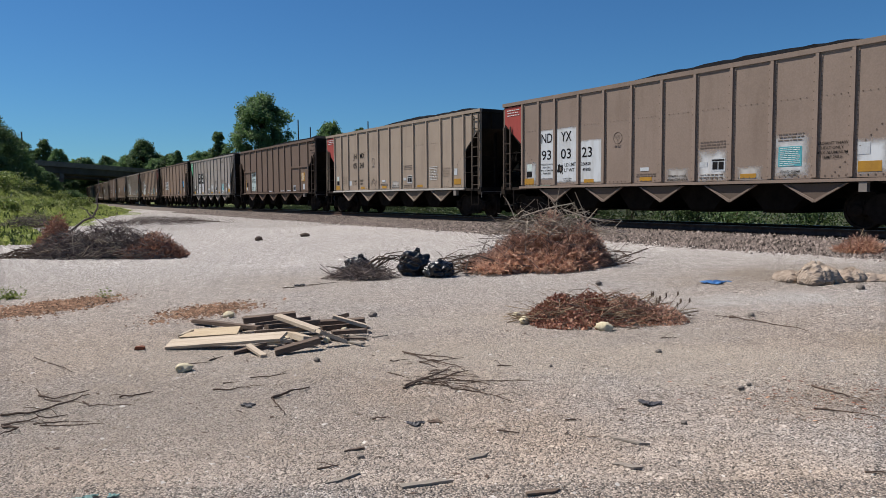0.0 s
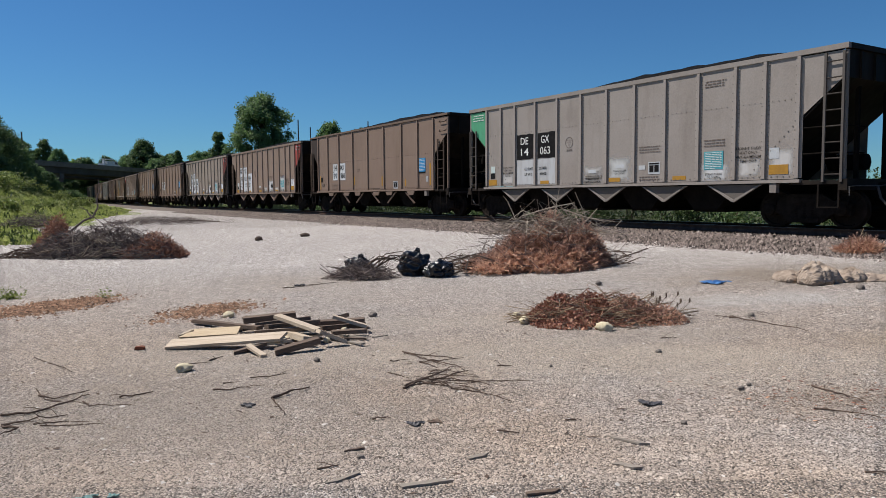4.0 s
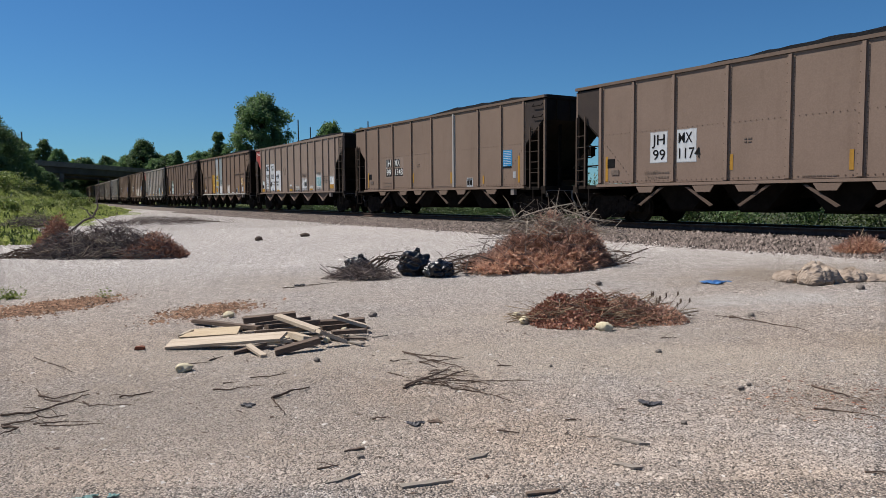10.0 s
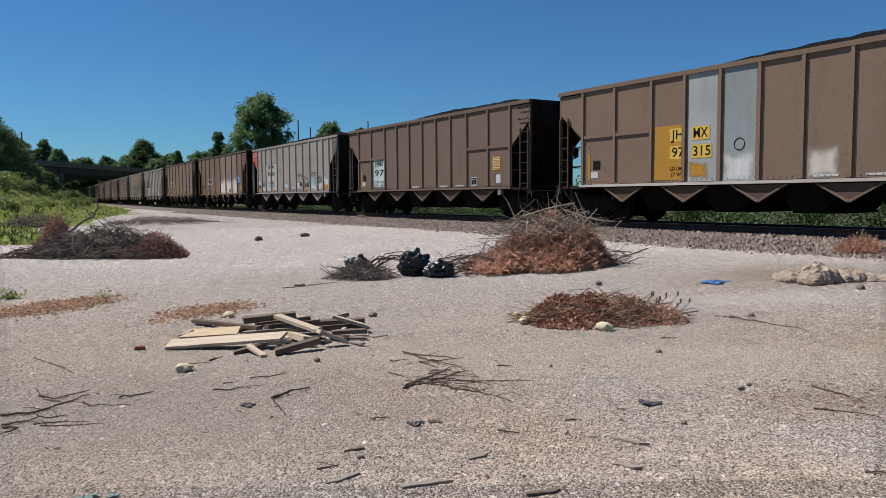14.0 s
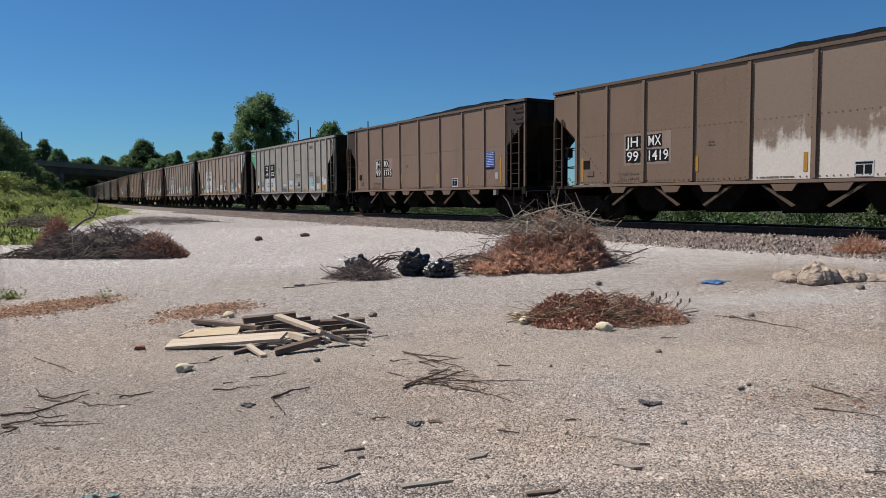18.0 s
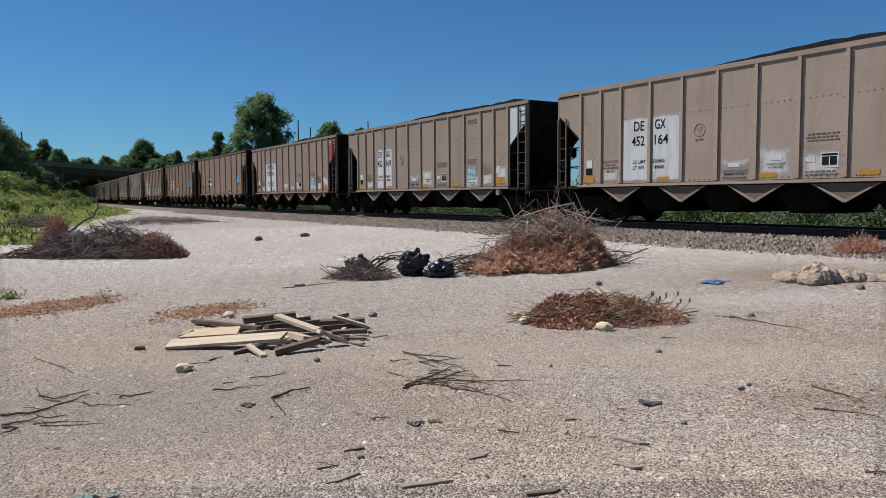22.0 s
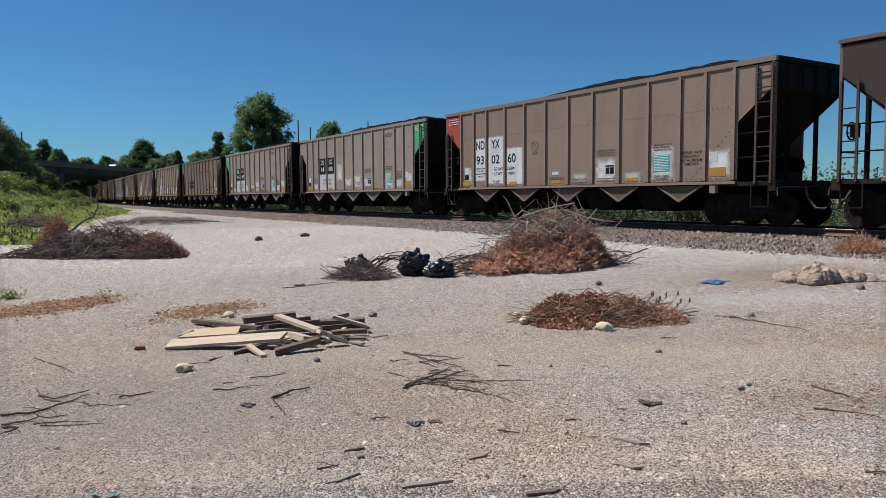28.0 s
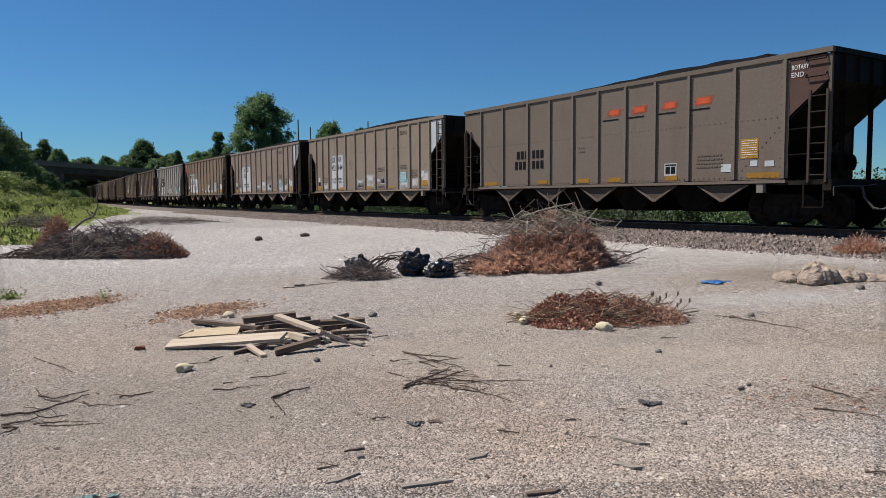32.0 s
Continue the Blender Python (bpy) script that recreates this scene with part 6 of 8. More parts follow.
def dress_smooth(car, n=0):
    words(car, "ROTARY", 6.56, 3.72, 0.11, MAT["white"], 0.42)
    words(car, "END", 6.50, 3.55, 0.11, MAT["white"])
    # railway's lettering as plain orange shapes with an underline, and its mark as plain bars
    for x in (0.28, 1.28, 2.40, 3.52):
        m = Mesh()
        m.prism([(x, 3.16), (x + 0.56, 3.16), (x + 0.74, 3.44), (x + 0.18, 3.44)], -SHEET_Y - 0.008, -SHEET_Y + 0.004, "y")
        ob = part("faded_emblem", m, MAT["spray"], car, "faded orange emblem shape")
        ob.color = (*ORANGE, 1)
        patch(car, "emblem_underline", x - 0.1, x + 0.55, 3.07, 3.11, MAT["ink"], None, "", 0.002)
    for x0, x1, z in ((-4.05, -3.5, 2.12), (-3.2, -2.6, 2.12), (-4.15, -3.5, 1.76), (-3.2, -2.5, 1.76)):
        m = Mesh()
        k = x0
        while k < x1 - 0.05:
            m.box(k, k + 0.15, -SHEET_Y - 0.012, -SHEET_Y, z, z + 0.27)
            k += 0.22
        tagged(part("number_bars", m, MAT["ink"], car, "dark reporting mark shown as bars"), kind="stuff")
    plaque(car, 2.6, 1.35)
    sign(car, 5.02, 5.52, 1.72, 2.20, YELLOW, "yellow sign with pale lettering", 5)
    for x0, x1 in ((-6.0, -5.2), (-2.9, -2.4), (-0.9, -0.4), (0.4, 0.95), (2.62, 3.05), (5.2, 6.1)):
        patch(car, "yellow_square", x0, x1, 1.22, 1.36, MAT["paint_light"], tuple(c * 0.75 for c in YELLOW), "faded yellow reflective square", 0.003)
    for x0, x1, z0, z1 in ((4.45, 4.75, 1.4, 1.6), (5.3, 5.5, 1.52, 1.66), (5.7, 5.95, 1.5, 1.64)):
        patch(car, "notice", x0, x1, z0, z1, MAT["paint_light"], WHITE, "small white notice", 0.003)
    bars(car, -1.2 + 0.3, -0.6, 2.15, 2.4, 2, MAT["faint"])
    bars(car, 3.65, 4.5, 1.5, 1.9, 4, MAT["faint"])


# the train, front car first: kind, body colour, rear corner, front corner, markings
TRAIN = [
    ("ribbed", TAUPE, RED, None, ("ribbed", "NDYX", "930323", "white3")),
    ("ribbed", (0.312, 0.252, 0.202), RED, None, ("ribbed", "JHMX", "05241", "stencil")),
    ("banded", DARK, None, None, ("banded", "97551", "white")),
    ("ribbed", GREY, GREEN, None, ("ribbed", "DEGX", "14063", "black2")),
    ("plain", BROWN, BLACK, None, ("plain", "99960", "white", BLUE)),
    ("ribbed", (0.236, 0.176, 0.142), None, RED, ("ribbed", "NDYX", "930399", "white3")),
    ("ribbed", (0.264, 0.224, 0.192), None, RED, ("ribbed", "NDYX", "930282", "white3")),
    ("plain", BROWN, BLACK, BLACK, ("plain", "991174", "white", BLUE)),
    ("plain", (0.200, 0.146, 0.114), None, BLACK, ("plain", "991348", "black", BLUE)),
    ("ribbed", TAUPE, RED, None, ("ribbed", "NDYX", "930244", "white3")),
    ("banded", (0.180, 0.126, 0.096), None, None, ("banded", "97315", "yellow")),
    ("banded", DARK, None, None, ("banded", "97", "white")),
    ("ribbed", GREY, ORANGE, None, ("ribbed", "WFRX", "931816", "grey2")),
    ("plain", (0.168, 0.118, 0.088), None, None, ("plain", "991419", "black", BLUE)),
    ("plain", (0.188, 0.133, 0.104), BLACK, BLACK, ("plain", "991775", "black", ROYAL)),
    ("ribbed", (0.296, 0.272, 0.248), GREEN, None, ("ribbed", "DEGX", "14022", "black2")),
    ("ribbed", (0.290, 0.234, 0.196), None, PALE, ("ribbed", "DEGX", "452164", "white2")),
    ("ribbed", (0.252, 0.204, 0.172), None, PALE, ("ribbed", "DEGX", "452169", "narrow2")),
    ("ribbed", (0.240, 0.184, 0.152), None, RED, ("ribbed", "WFRX", "939564", "white2")),
    ("plain", BROWN, None, None, ("plain", "991", "black", BLUE)),
    ("plain", (0.180, 0.130, 0.102), BLACK, None, ("plain", "991173", "white", BLUE)),
    ("ribbed", (0.216, 0.164, 0.134), RED, None, ("ribbed", "NDYX", "930260", "white3")),
    ("ribbed", (0.252, 0.216, 0.184), None, GREEN, ("ribbed", "DEGX", "14010", "black2")),
    ("ribbed", (0.248, 0.216, 0.184), GREEN, None, ("ribbed", "DEGX", "14109", "black2")),
    ("smooth", (0.152, 0.124, 0.104), None, (0.096, 0.056, 0.048), ("smooth",)),
    ("ribbed", (0.240, 0.192, 0.152), None, PALE, ("ribbed", "DEGX", "452144", "narrow2")),
    ("ribbed", TAUPE, None, PALE, ("ribbed", "DEGX", "452", "white2")),
    ("ribbed", (0.208, 0.152, 0.112), RED, None, ("ribbed", "NDYX", "930", "white3")),
    ("ribbed", GREY, None, None, ("ribbed", "DEGX", "14", "black2")),
    ("banded", UMBER, None, None, ("banded", "97", "white")),
    ("plain", UMBER, None, None, ("plain", "99", "white", None)),
    ("ribbed", DARK, None, None, None), ("smooth", UMBER, None, None, None), ("plain", BROWN, None, None, None), ("ribbed", TAUPE, None, None, None),
    ("banded", DARK, None, None, None), ("ribbed", BROWN, None, None, None), ("plain", UMBER, None, None, None), ("ribbed", DARK, None, None, None), ("smooth", UMBER, None, None, None),
]
CARS = []
SHADE_WORD = {"ribbed": "ribbed", "plain": "wide-panelled", "banded": "banded", "smooth": "flat-panelled"}


def colour_word(c):
    if c[0] - c[2] < 0.07 and c[0] > 0.22:
        return "dusty grey"
    return "dusty taupe" if c[0] > 0.21 else ("weathered brown" if c[0] > 0.16 else "dark weathered brown")


def build_train():
    for n, (kind, color, rear, front, marks) in enumerate(TRAIN):
        words_ = "%s %s coal hopper car, heaped with coal" % (colour_word(color), SHADE_WORD[kind])
        if rear in (RED, ORANGE, GREEN) or front in (RED, ORANGE, GREEN):
            words_ += ", %s corner" % ("green" if GREEN in (rear, front) else "red")
        spec = {"label": words_, "rear": rear, "front": front, "n": n}
        if n == 1 or n == 10:
            spec["sill"] = (0.496, 0.464, 0.424)
        if n == 13:
            spec["stained"] = (4, 5, 6)
        if n == 10:
            spec["panels"] = [(3, (0.336, 0.360, 0.368)), (4, (0.240, 0.280, 0.288))]
        car, wheels = hopper_car(kind, tuple(c * 1.08 for c in color), spec)
        CARS.append((car, wheels, n))
        if marks:
            if marks[0] == "ribbed":
                num = marks[2]
                dress_ribbed(car, marks[1], num, marks[3], marks[3] != "stencil", n)
            elif marks[0] == "plain":
                dress_plain(car, marks[1], marks[2], marks[3], n)
            elif marks[0] == "banded":
                dress_banded(car, marks[1], marks[2], n)
            else:
                dress_smooth(car, n)


def scribble(car, strokes, radius, material, label):
    m = Mesh()
    for pts in strokes:
        m.tube([(x, -SHEET_Y - 0.004, z) for x, z in pts], radius, 4)
    part("spray_paint_scrawl", m, material, car, label)


def scrawls():
    loops = [[(-0.86 + 0.05 * math.cos(a), 1.78 + 0.06 * math.sin(a)) for a in (0.4, 1.2, 2.0, 2.9)] + [(-0.8, 1.72), (-0.9, 1.66), (-0.86, 1.56), (-0.74, 1.55)],
             [(-0.62, 1.78), (-0.5, 1.86), (-0.3, 1.86), (-0.2, 1.76), (-0.26, 1.66), (-0.46, 1.58), (-0.60, 1.48), (-0.54, 1.36), (-0.34, 1.34), (-0.2, 1.42), (-0.22, 1.56), (-0.34, 1.52)]]
    scribble(CARS[20][0], loops, 0.03, MAT["white"], "white spray-painted loops")
    fine = [[(-1.3 + 0.05 * k, 1.62 + 0.06 * math.sin(2.1 * k)) for k in range(9)]]
    scribble(CARS[20][0], fine, 0.012, MAT["white"], "thin white spray-painted squiggle")
    tag = [[(2.28, 1.72), (2.62, 1.80)], [(2.46, 1.76), (2.40, 1.36)], [(2.56, 1.62), (2.58, 1.38)], [(2.56, 1.60), (2.68, 1.64), (2.60, 1.50), (2.72, 1.38)], [(2.74, 1.40), (2.80, 1.66), (2.88, 1.42)],
           [(2.92, 1.66), (2.93, 1.42)], [(2.98, 1.42), (2.99, 1.68), (3.08, 1.44), (3.10, 1.72)], [(3.0, 1.74), (3.24, 1.78), (3.12, 1.48), (3.28, 1.54)], [(2.42, 2.02), (2.56, 2.06), (2.60, 1.98)], [(2.3, 1.88), (2.7, 1.96), (3.1, 1.92)]]
    for k in range(5):
        cx, cz = -1.95 + 0.15 * k, 1.46 + 0.08 * (k % 3)
        scribble(CARS[1][0], [[(cx + (0.06 + 0.05 * math.sin(a * 1.7 + k)) * math.cos(a), cz + (0.08 + 0.05 * math.cos(a * 2.3 + k)) * math.sin(a)) for a in [0.45 * j for j in range(15)]]], 0.006, MAT["faint"], "faint scrawled loops")
    scribble(CARS[12][0], tag, 0.011, MAT["ink"], "thin black spray-painted scrawl")


build_train()
scrawls()


# ---- makers for what lies on the lot ----
def crumpled(sx, sy, sz, seed, amp=0.2, freq=2.0, sub=3, flat_base=True, crease=0.5):
    """A lumpy closed form resting on z 0."""
    bm = bmesh.new()
    bmesh.ops.create_icosphere(bm, subdivisions=sub, radius=1.0)
    off = Vector((seed * 3.7, seed * 1.3, seed * 2.1))
    for v in bm.verts:
        p = v.co.copy()
        n = noise.noise(p * freq + off) * amp + noise.noise(p * freq * 2.3 + off) * amp * 0.5
        c = -abs(noise.noise(p * freq * 1.6 - off)) * amp * crease * 2
        p *= 1 + n + c
        v.co = Vector((p.x * sx, p.y * sy, p.z * sz))
    lo = min(v.co.z for v in bm.verts)
    for v in bm.verts:
        v.co.z -= lo
        if flat_base:
            v.co.z = max(0.0, v.co.z - sz * 0.45)
    me = bpy.data.meshes.new("form")
    bm.to_mesh(me)
    bm.free()
    return me


def board(kind, x0, y0, x1, y1, width, thick, lift0, lift1, roll=None):
    a, b = on_ground(x0, y0, lift0), on_ground(x1, y1, lift1)
    d = b - a
    ln = d.length
    r = random.Random(int(x0 * 997 + y1 * 331))
    m = Mesh()
    n = 6
    outline = []
    for k in range(n):
        outline.append((-ln / 2 + ln * k / (n - 1) + (r.uniform(-0.03, 0.03) if k in (0, n - 1) else 0), -width / 2 + r.uniform(-0.004, 0.004)))
    for k in range(n - 1, -1, -1):
        outline.append((-ln / 2 + ln * k / (n - 1) + (r.uniform(-0.05, 0.05) if k in (0, n - 1) else 0), width / 2 + r.uniform(-0.004, 0.004)))
    m.prism(outline, 0.0, thick, "z")
    me = m.done("board")
    names = {"lumber": "pale sawn lumber board lying on the gravel", "oldwood": "weathered grey-brown lumber piece lying on the gravel", "greywood": "thin grey scrap of board lying on the gravel", "ply": "broken piece of pale plywood in the lumber pile"}
    yaw = math.degrees(math.atan2(d.y, d.x))
    tip = -math.degrees(math.asin(max(-1, min(1, d.z / ln))))
    mid = (a + b) / 2
    solid("board", me, MAT[kind], Matrix.Translation(mid) @ pose(0, 0, 0, 0, 0, yaw) @ pose(0, 0, 0, r.uniform(-7, 7) if roll is None else roll, tip, 0), names[kind], "lumber", "scrap lumber")


def chunk(x, y, size, kind, label, seed):
    r = random.Random(seed)
    me = crumpled(size * r.uniform(0.9, 1.3), size * r.uniform(0.7, 1.0), size * r.uniform(0.6, 0.85), seed, 0.30, 1.5, 3, True, 0.3)
    me.shade_smooth()
    name = "foam_lump" if kind == "foam" else "rock"
    solid(name, me, MAT[kind], Matrix.Translation(on_ground(x, y, -size * 0.05)) @ pose(0, 0, 0, 0, 0, r.uniform(0, 360)), label, "foam" if kind == "foam" else "rock", "scraps of foam" if kind == "foam" else "loose rocks")


def brick(x, y, turn):
    m = Mesh().prism([(-0.045, 0.0), (0.043, 0.0), (0.046, 0.030), (0.020, 0.038), (-0.040, 0.034)], -0.03, 0.028, "y")
    solid("brick_piece", m, MAT["redbrick"], Matrix.Translation(on_ground(x, y)) @ pose(0, 0, 0, 0, 0, turn), "broken piece of red brick on the gravel", "brick")


def stick(pts, radius, seed):
    r = random.Random(seed)
    radius *= 0.68
    p3 = [on_ground(x, y, radius * 0.8) for x, y in pts]
    path = []
    for a, b in zip(p3[:-1], p3[1:]):
        for k in range(4):
            q = a.lerp(b, k / 4)
            j = radius * 1.1
            path.append(q + Vector((r.uniform(-j, j), r.uniform(-j, j), abs(r.gauss(0, radius * 0.8)))))
    path.append(p3[-1])
    n = len(path)
    m = Mesh()
    m.tube(path, [radius * (1.0 - 0.6 * k / (n - 1)) * r.uniform(0.85, 1.15) for k in range(n)], 6)
    total = (p3[-1] - p3[0]).length
    for k in range(max(1, int(total * 5))):
        i = r.randrange(1, n - 1)
        a = path[i]
        ang = r.uniform(0, 6.28)
        ln = r.uniform(0.05, 0.16)
        tip = a + Vector((math.cos(ang) * ln, math.sin(ang) * ln, r.uniform(0.0, 0.05)))
        m.tube([a, a.lerp(tip, 0.5) + Vector((0, 0, 0.01)), tip], [radius * 0.4, radius * 0.3, radius * 0.12], 4)
    solid("stick", m, MAT["stick"], Matrix.Identity(4), "dry dark broken stick lying on the gravel", "stick", "sticks on the gravel")


def scrap(x, y, size, kind, label, seed):
    r = random.Random(seed)
    n = 9
    vs, fs = [], []
    for i in range(n):
        for j in range(n):
            u, v = i / (n - 1) * 2 - 1, j / (n - 1) * 2 - 1
            k = 0.75 + 0.25 * math.sin(3 * math.atan2(v, u) + seed)
            h = abs(noise.noise(Vector((u * 1.7 + seed, v * 1.7, seed * 0.3)))) * size * 0.35
            vs.append((u * size * k, v * size * 0.75 * k, h + 0.008))
    top = len(vs)
    vs += [(x0, y0, z0 - 0.006) for x0, y0, z0 in vs]
    for i in range(n - 1):
        for j in range(n - 1):
            a = i * n + j
            fs += [(a, a + n, a + n + 1, a + 1), (top + a, top + a + 1, top + a + n + 1, top + a + n)]
    rim = [i * n for i in range(n)] + [(n - 1) * n + j for j in range(1, n)] + [i * n + n - 1 for i in range(n - 2, -1, -1)] + [j for j in range(n - 2, 0, -1)]
    for k in range(len(rim)):
        a, b = rim[k], rim[(k + 1) % len(rim)]
        fs.append((a, b, top + b, top + a))
    m = Mesh().add(vs, fs)
    solid("plastic_scrap" if kind in ("slate", "teal", "blue") else "wood_scrap", m, MAT[kind], Matrix.Translation(on_ground(x, y)) @ pose(0, 0, 0, 0, 0, r.uniform(-30, 30)), label, "litter")


def twig_mass(r, n, lx, ly, h, radius, length, lift=0.0, up=0.25, hollow=0.3, side=None, seg=3, wild=False):
    """Thin bent twigs heaped into a low dome."""
    m = Mesh()
    for _ in range(n):
        a, q = r.uniform(0, 6.28), r.random() ** 0.5
        x, y = math.cos(a) * q * lx, math.sin(a) * q * ly
        dome = max(0.0, 1 - q * q) ** 0.8
        z = lift + h * dome * r.uniform(hollow, 1.0)
        yaw = r.gauss(0, 0.7) + (0 if r.random() < 0.75 else 1.5) + (math.pi if r.random() < 0.5 else 0)
        if wild:
            yaw = r.uniform(0, 6.28)
        ln = length * r.uniform(0.45, 1.3)
        d = Vector((math.cos(yaw), math.sin(yaw) * 0.7, r.gauss(up * 0.3, up)))
        p = Vector((x, y, z))
        b = Vector((r.gauss(0, 0.12), r.gauss(0, 0.12), r.gauss(0.02, 0.10))) * ln
        pts = [p - d * ln * 0.5, p + b * 0.6, p + d * ln * 0.35 + b * 0.4, p + d * ln * 0.5 - Vector((0, 0, 0.05 * ln))]
        for t in pts:
            t.z = max(t.z, 0.01)
        k = radius * r.uniform(0.5, 1.5)
        m.tube(pts, [k, k * 0.8, k * 0.55, k * 0.25], seg)
    return m


def leaf_mass(g, n, lx, ly, h, size, hollow=0.25, crust=True, lo=0.02):
    a, q = g.uniform(0, 2 * np.pi, n), g.random(n) ** 0.5
    x, y = np.cos(a) * q * lx, np.sin(a) * q * ly
    dome = np.maximum(0, 1 - q * q) ** 0.75
    lump = 0.75 + 0.35 * np.sin(x * 5.1 + 1.0) * np.cos(y * 4.3 + x)
    z = h * dome * lump * (g.random(n) ** 0.45 if crust else g.random(n))
    cen = np.stack([x, y, np.maximum(lo, z)], 1)
    return leaf_quads(cen, np.full(n, size))


def sprays(g, n, lx, ly, h, size, needles=9):
    """Dead conifer sprays: a short stem with needles on both sides, as thin slivers."""
    a, q = g.uniform(0, 2 * np.pi, n), g.random(n) ** 0.5
    x, y = np.cos(a) * q * lx, np.sin(a) * q * ly
    dome = np.maximum(0, 1 - q * q) ** 0.7
    lump = 0.72 + 0.4 * np.sin(x * 4.1 + 0.6) * np.cos(y * 3.3 + x * 1.2)
    z = np.maximum(0.03, h * dome * lump * g.random(n) ** 0.4)
    base = np.stack([x, y, z], 1)
    d = g.normal(size=(n, 3)) + np.stack([x / lx, y / ly, np.full(n, 0.1)], 1) * 0.9
    d /= np.linalg.norm(d, axis=1, keepdims=True)
    side = np.cross(d, g.normal(size=(n, 3)))
    side /= np.linalg.norm(side, axis=1, keepdims=True)
    vs = []
    ln = size * g.uniform(0.6, 1.3, (n, 1))
    for k in range(needles):
        f = (k + 0.5) / needles
        s = 1 if k % 2 else -1
        p = base + d * ln * f
        tip = p + (d * 0.5 + side * s * 0.8 * (1.1 - f)) * ln * 0.5
        w = np.cross(d, side) * ln * 0.045 + d * ln * 0.05
        vs.append(np.stack([p - w, p + w, tip + w * 0.4, tip - w * 0.4], 1))
    v = np.concatenate(vs, 1).reshape(-1, 3)
    return v, np.arange(len(v)), np.full(len(v) // 4, 4)


def mass_part(name, arrays, material, parent, label=""):
    return tagged(part(name, raw_mesh(name, *arrays), material, parent, label), kind="stuff")


def grey_brush(x, y, half, h, seed):
    r, g = random.Random(seed), np.random.default_rng(seed)
    t = thing("brush_pile", Matrix.Translation(on_ground(x, y)), "heap of grey dead branches and twigs with dry brown leaves", "brush pile")
    for fx, fy, fl, fh, n in ((-0.45, 0.0, 0.55, 0.62, 1000), (0.1, 0.2, 0.58, 0.86, 1200), (0.6, 0.0, 0.40, 0.58, 600)):
        ob = tagged(part("twig_tangle", twig_mass(r, n, half * fl, 0.75, h * fh, 0.007, 0.5, up=0.5, wild=True), MAT["twig"], t), kind="stuff")
        ob.matrix_basis = pose(half * fx, fy, 0)
    tagged(part("branch_tangle", twig_mass(r, 130, half * 0.85, 0.7, h * 0.75, 0.010, 0.8, up=0.4, wild=True), MAT["twig"], t), kind="stuff")
    ob = tagged(part("pale_branch_tangle", twig_mass(r, 90, half * 0.6, 0.5, h * 0.6, 0.007, 0.7, up=0.4), MAT["paletwig"], t, "bleached grey branches"), kind="stuff")
    ob.matrix_basis = pose(-half * 0.12, -0.35, 0.02)
    ob = tagged(part("dark_branch_tangle", twig_mass(r, 90, half * 0.3, 0.35, h * 0.25, 0.012, 0.6, up=0.2), MAT["stick"], t), kind="stuff")
    ob.matrix_basis = pose(-half * 0.95, -0.3, 0.0)
    ob = mass_part("dry_sprays", sprays(g, 1700, 0.52, 0.5, h * 0.98, 0.11), MAT["redleaf"], t, "rust-brown dead foliage")
    ob.matrix_basis = pose(-half * 0.78, 0.5, 0.05)
    ob = mass_part("dry_sprays", sprays(g, 1700, 0.9, 0.55, h * 0.62, 0.11), MAT["redleaf"], t, "rust-brown dead foliage")
    ob.matrix_basis = pose(half * 0.62, -0.05, 0.0)


def upright_branch(x, y, seed):
    t = thing("dead_branch", Matrix.Translation(on_ground(x, y)), "dead forked branch sticking up out of the brush", "branch")
    part("branch", Mesh().tube([(-0.6, 0.3, 0.3), (-0.1, 0.2, 0.5), (0.3, 0.2, 0.6), (0.72, 0.2, 0.93), (0.98, 0.15, 1.02), (1.13, 0.15, 1.28), (1.10, 0.15, 1.5), (1.2, 0.12, 1.7), (1.19, 0.1, 2.0)], [0.034, 0.033, 0.030, 0.028, 0.026, 0.023, 0.019, 0.016, 0.010], 7), MAT["twig"], t)
    part("side_branch", Mesh().tube([(0.95, 0.17, 1.0), (0.8, 0.2, 1.2), (0.62, 0.2, 1.3)], [0.02, 0.014, 0.006], 5), MAT["twig"], t)
    part("side_branch", Mesh().tube([(0.1, 0.2, 0.55), (0.5, 0.1, 0.62), (0.9, 0.0, 0.5)], [0.02, 0.014, 0.006], 5), MAT["twig"], t)


def far_brush(x, y, half, h, seed):
    r = random.Random(seed)
    t = thing("brush_pile", Matrix.Translation(on_ground(x, y)), "low strip of grey dead brush along the grass edge", "brush pile")
    tagged(part("twig_tangle", twig_mass(r, 800, half * 0.8, 2.6, h * 0.8, 0.009, 0.5, up=0.42, wild=True), MAT["twig"], t), kind="stuff")
    m = Mesh()
    m.tube([(half * 0.2, -0.6, 0.15), (half * 0.6, -0.7, 0.22), (half * 1.0, -0.8, 0.10), (half * 1.3, -0.9, 0.08)], [0.03, 0.026, 0.018, 0.008], 6)
    for k in range(12):
        f = half * r.uniform(0.3, 1.25)
        m.tube([(f, -0.75, 0.1), (f + r.uniform(-0.3, 0.3), -0.8, r.uniform(0.15, 0.3)), (f + r.uniform(-0.6, 0.6), -0.9, r.uniform(0.1, 0.5))], [0.012, 0.008, 0.003], 4)
    tagged(part("branch_tangle", m, MAT["stick"], t), kind="stuff")


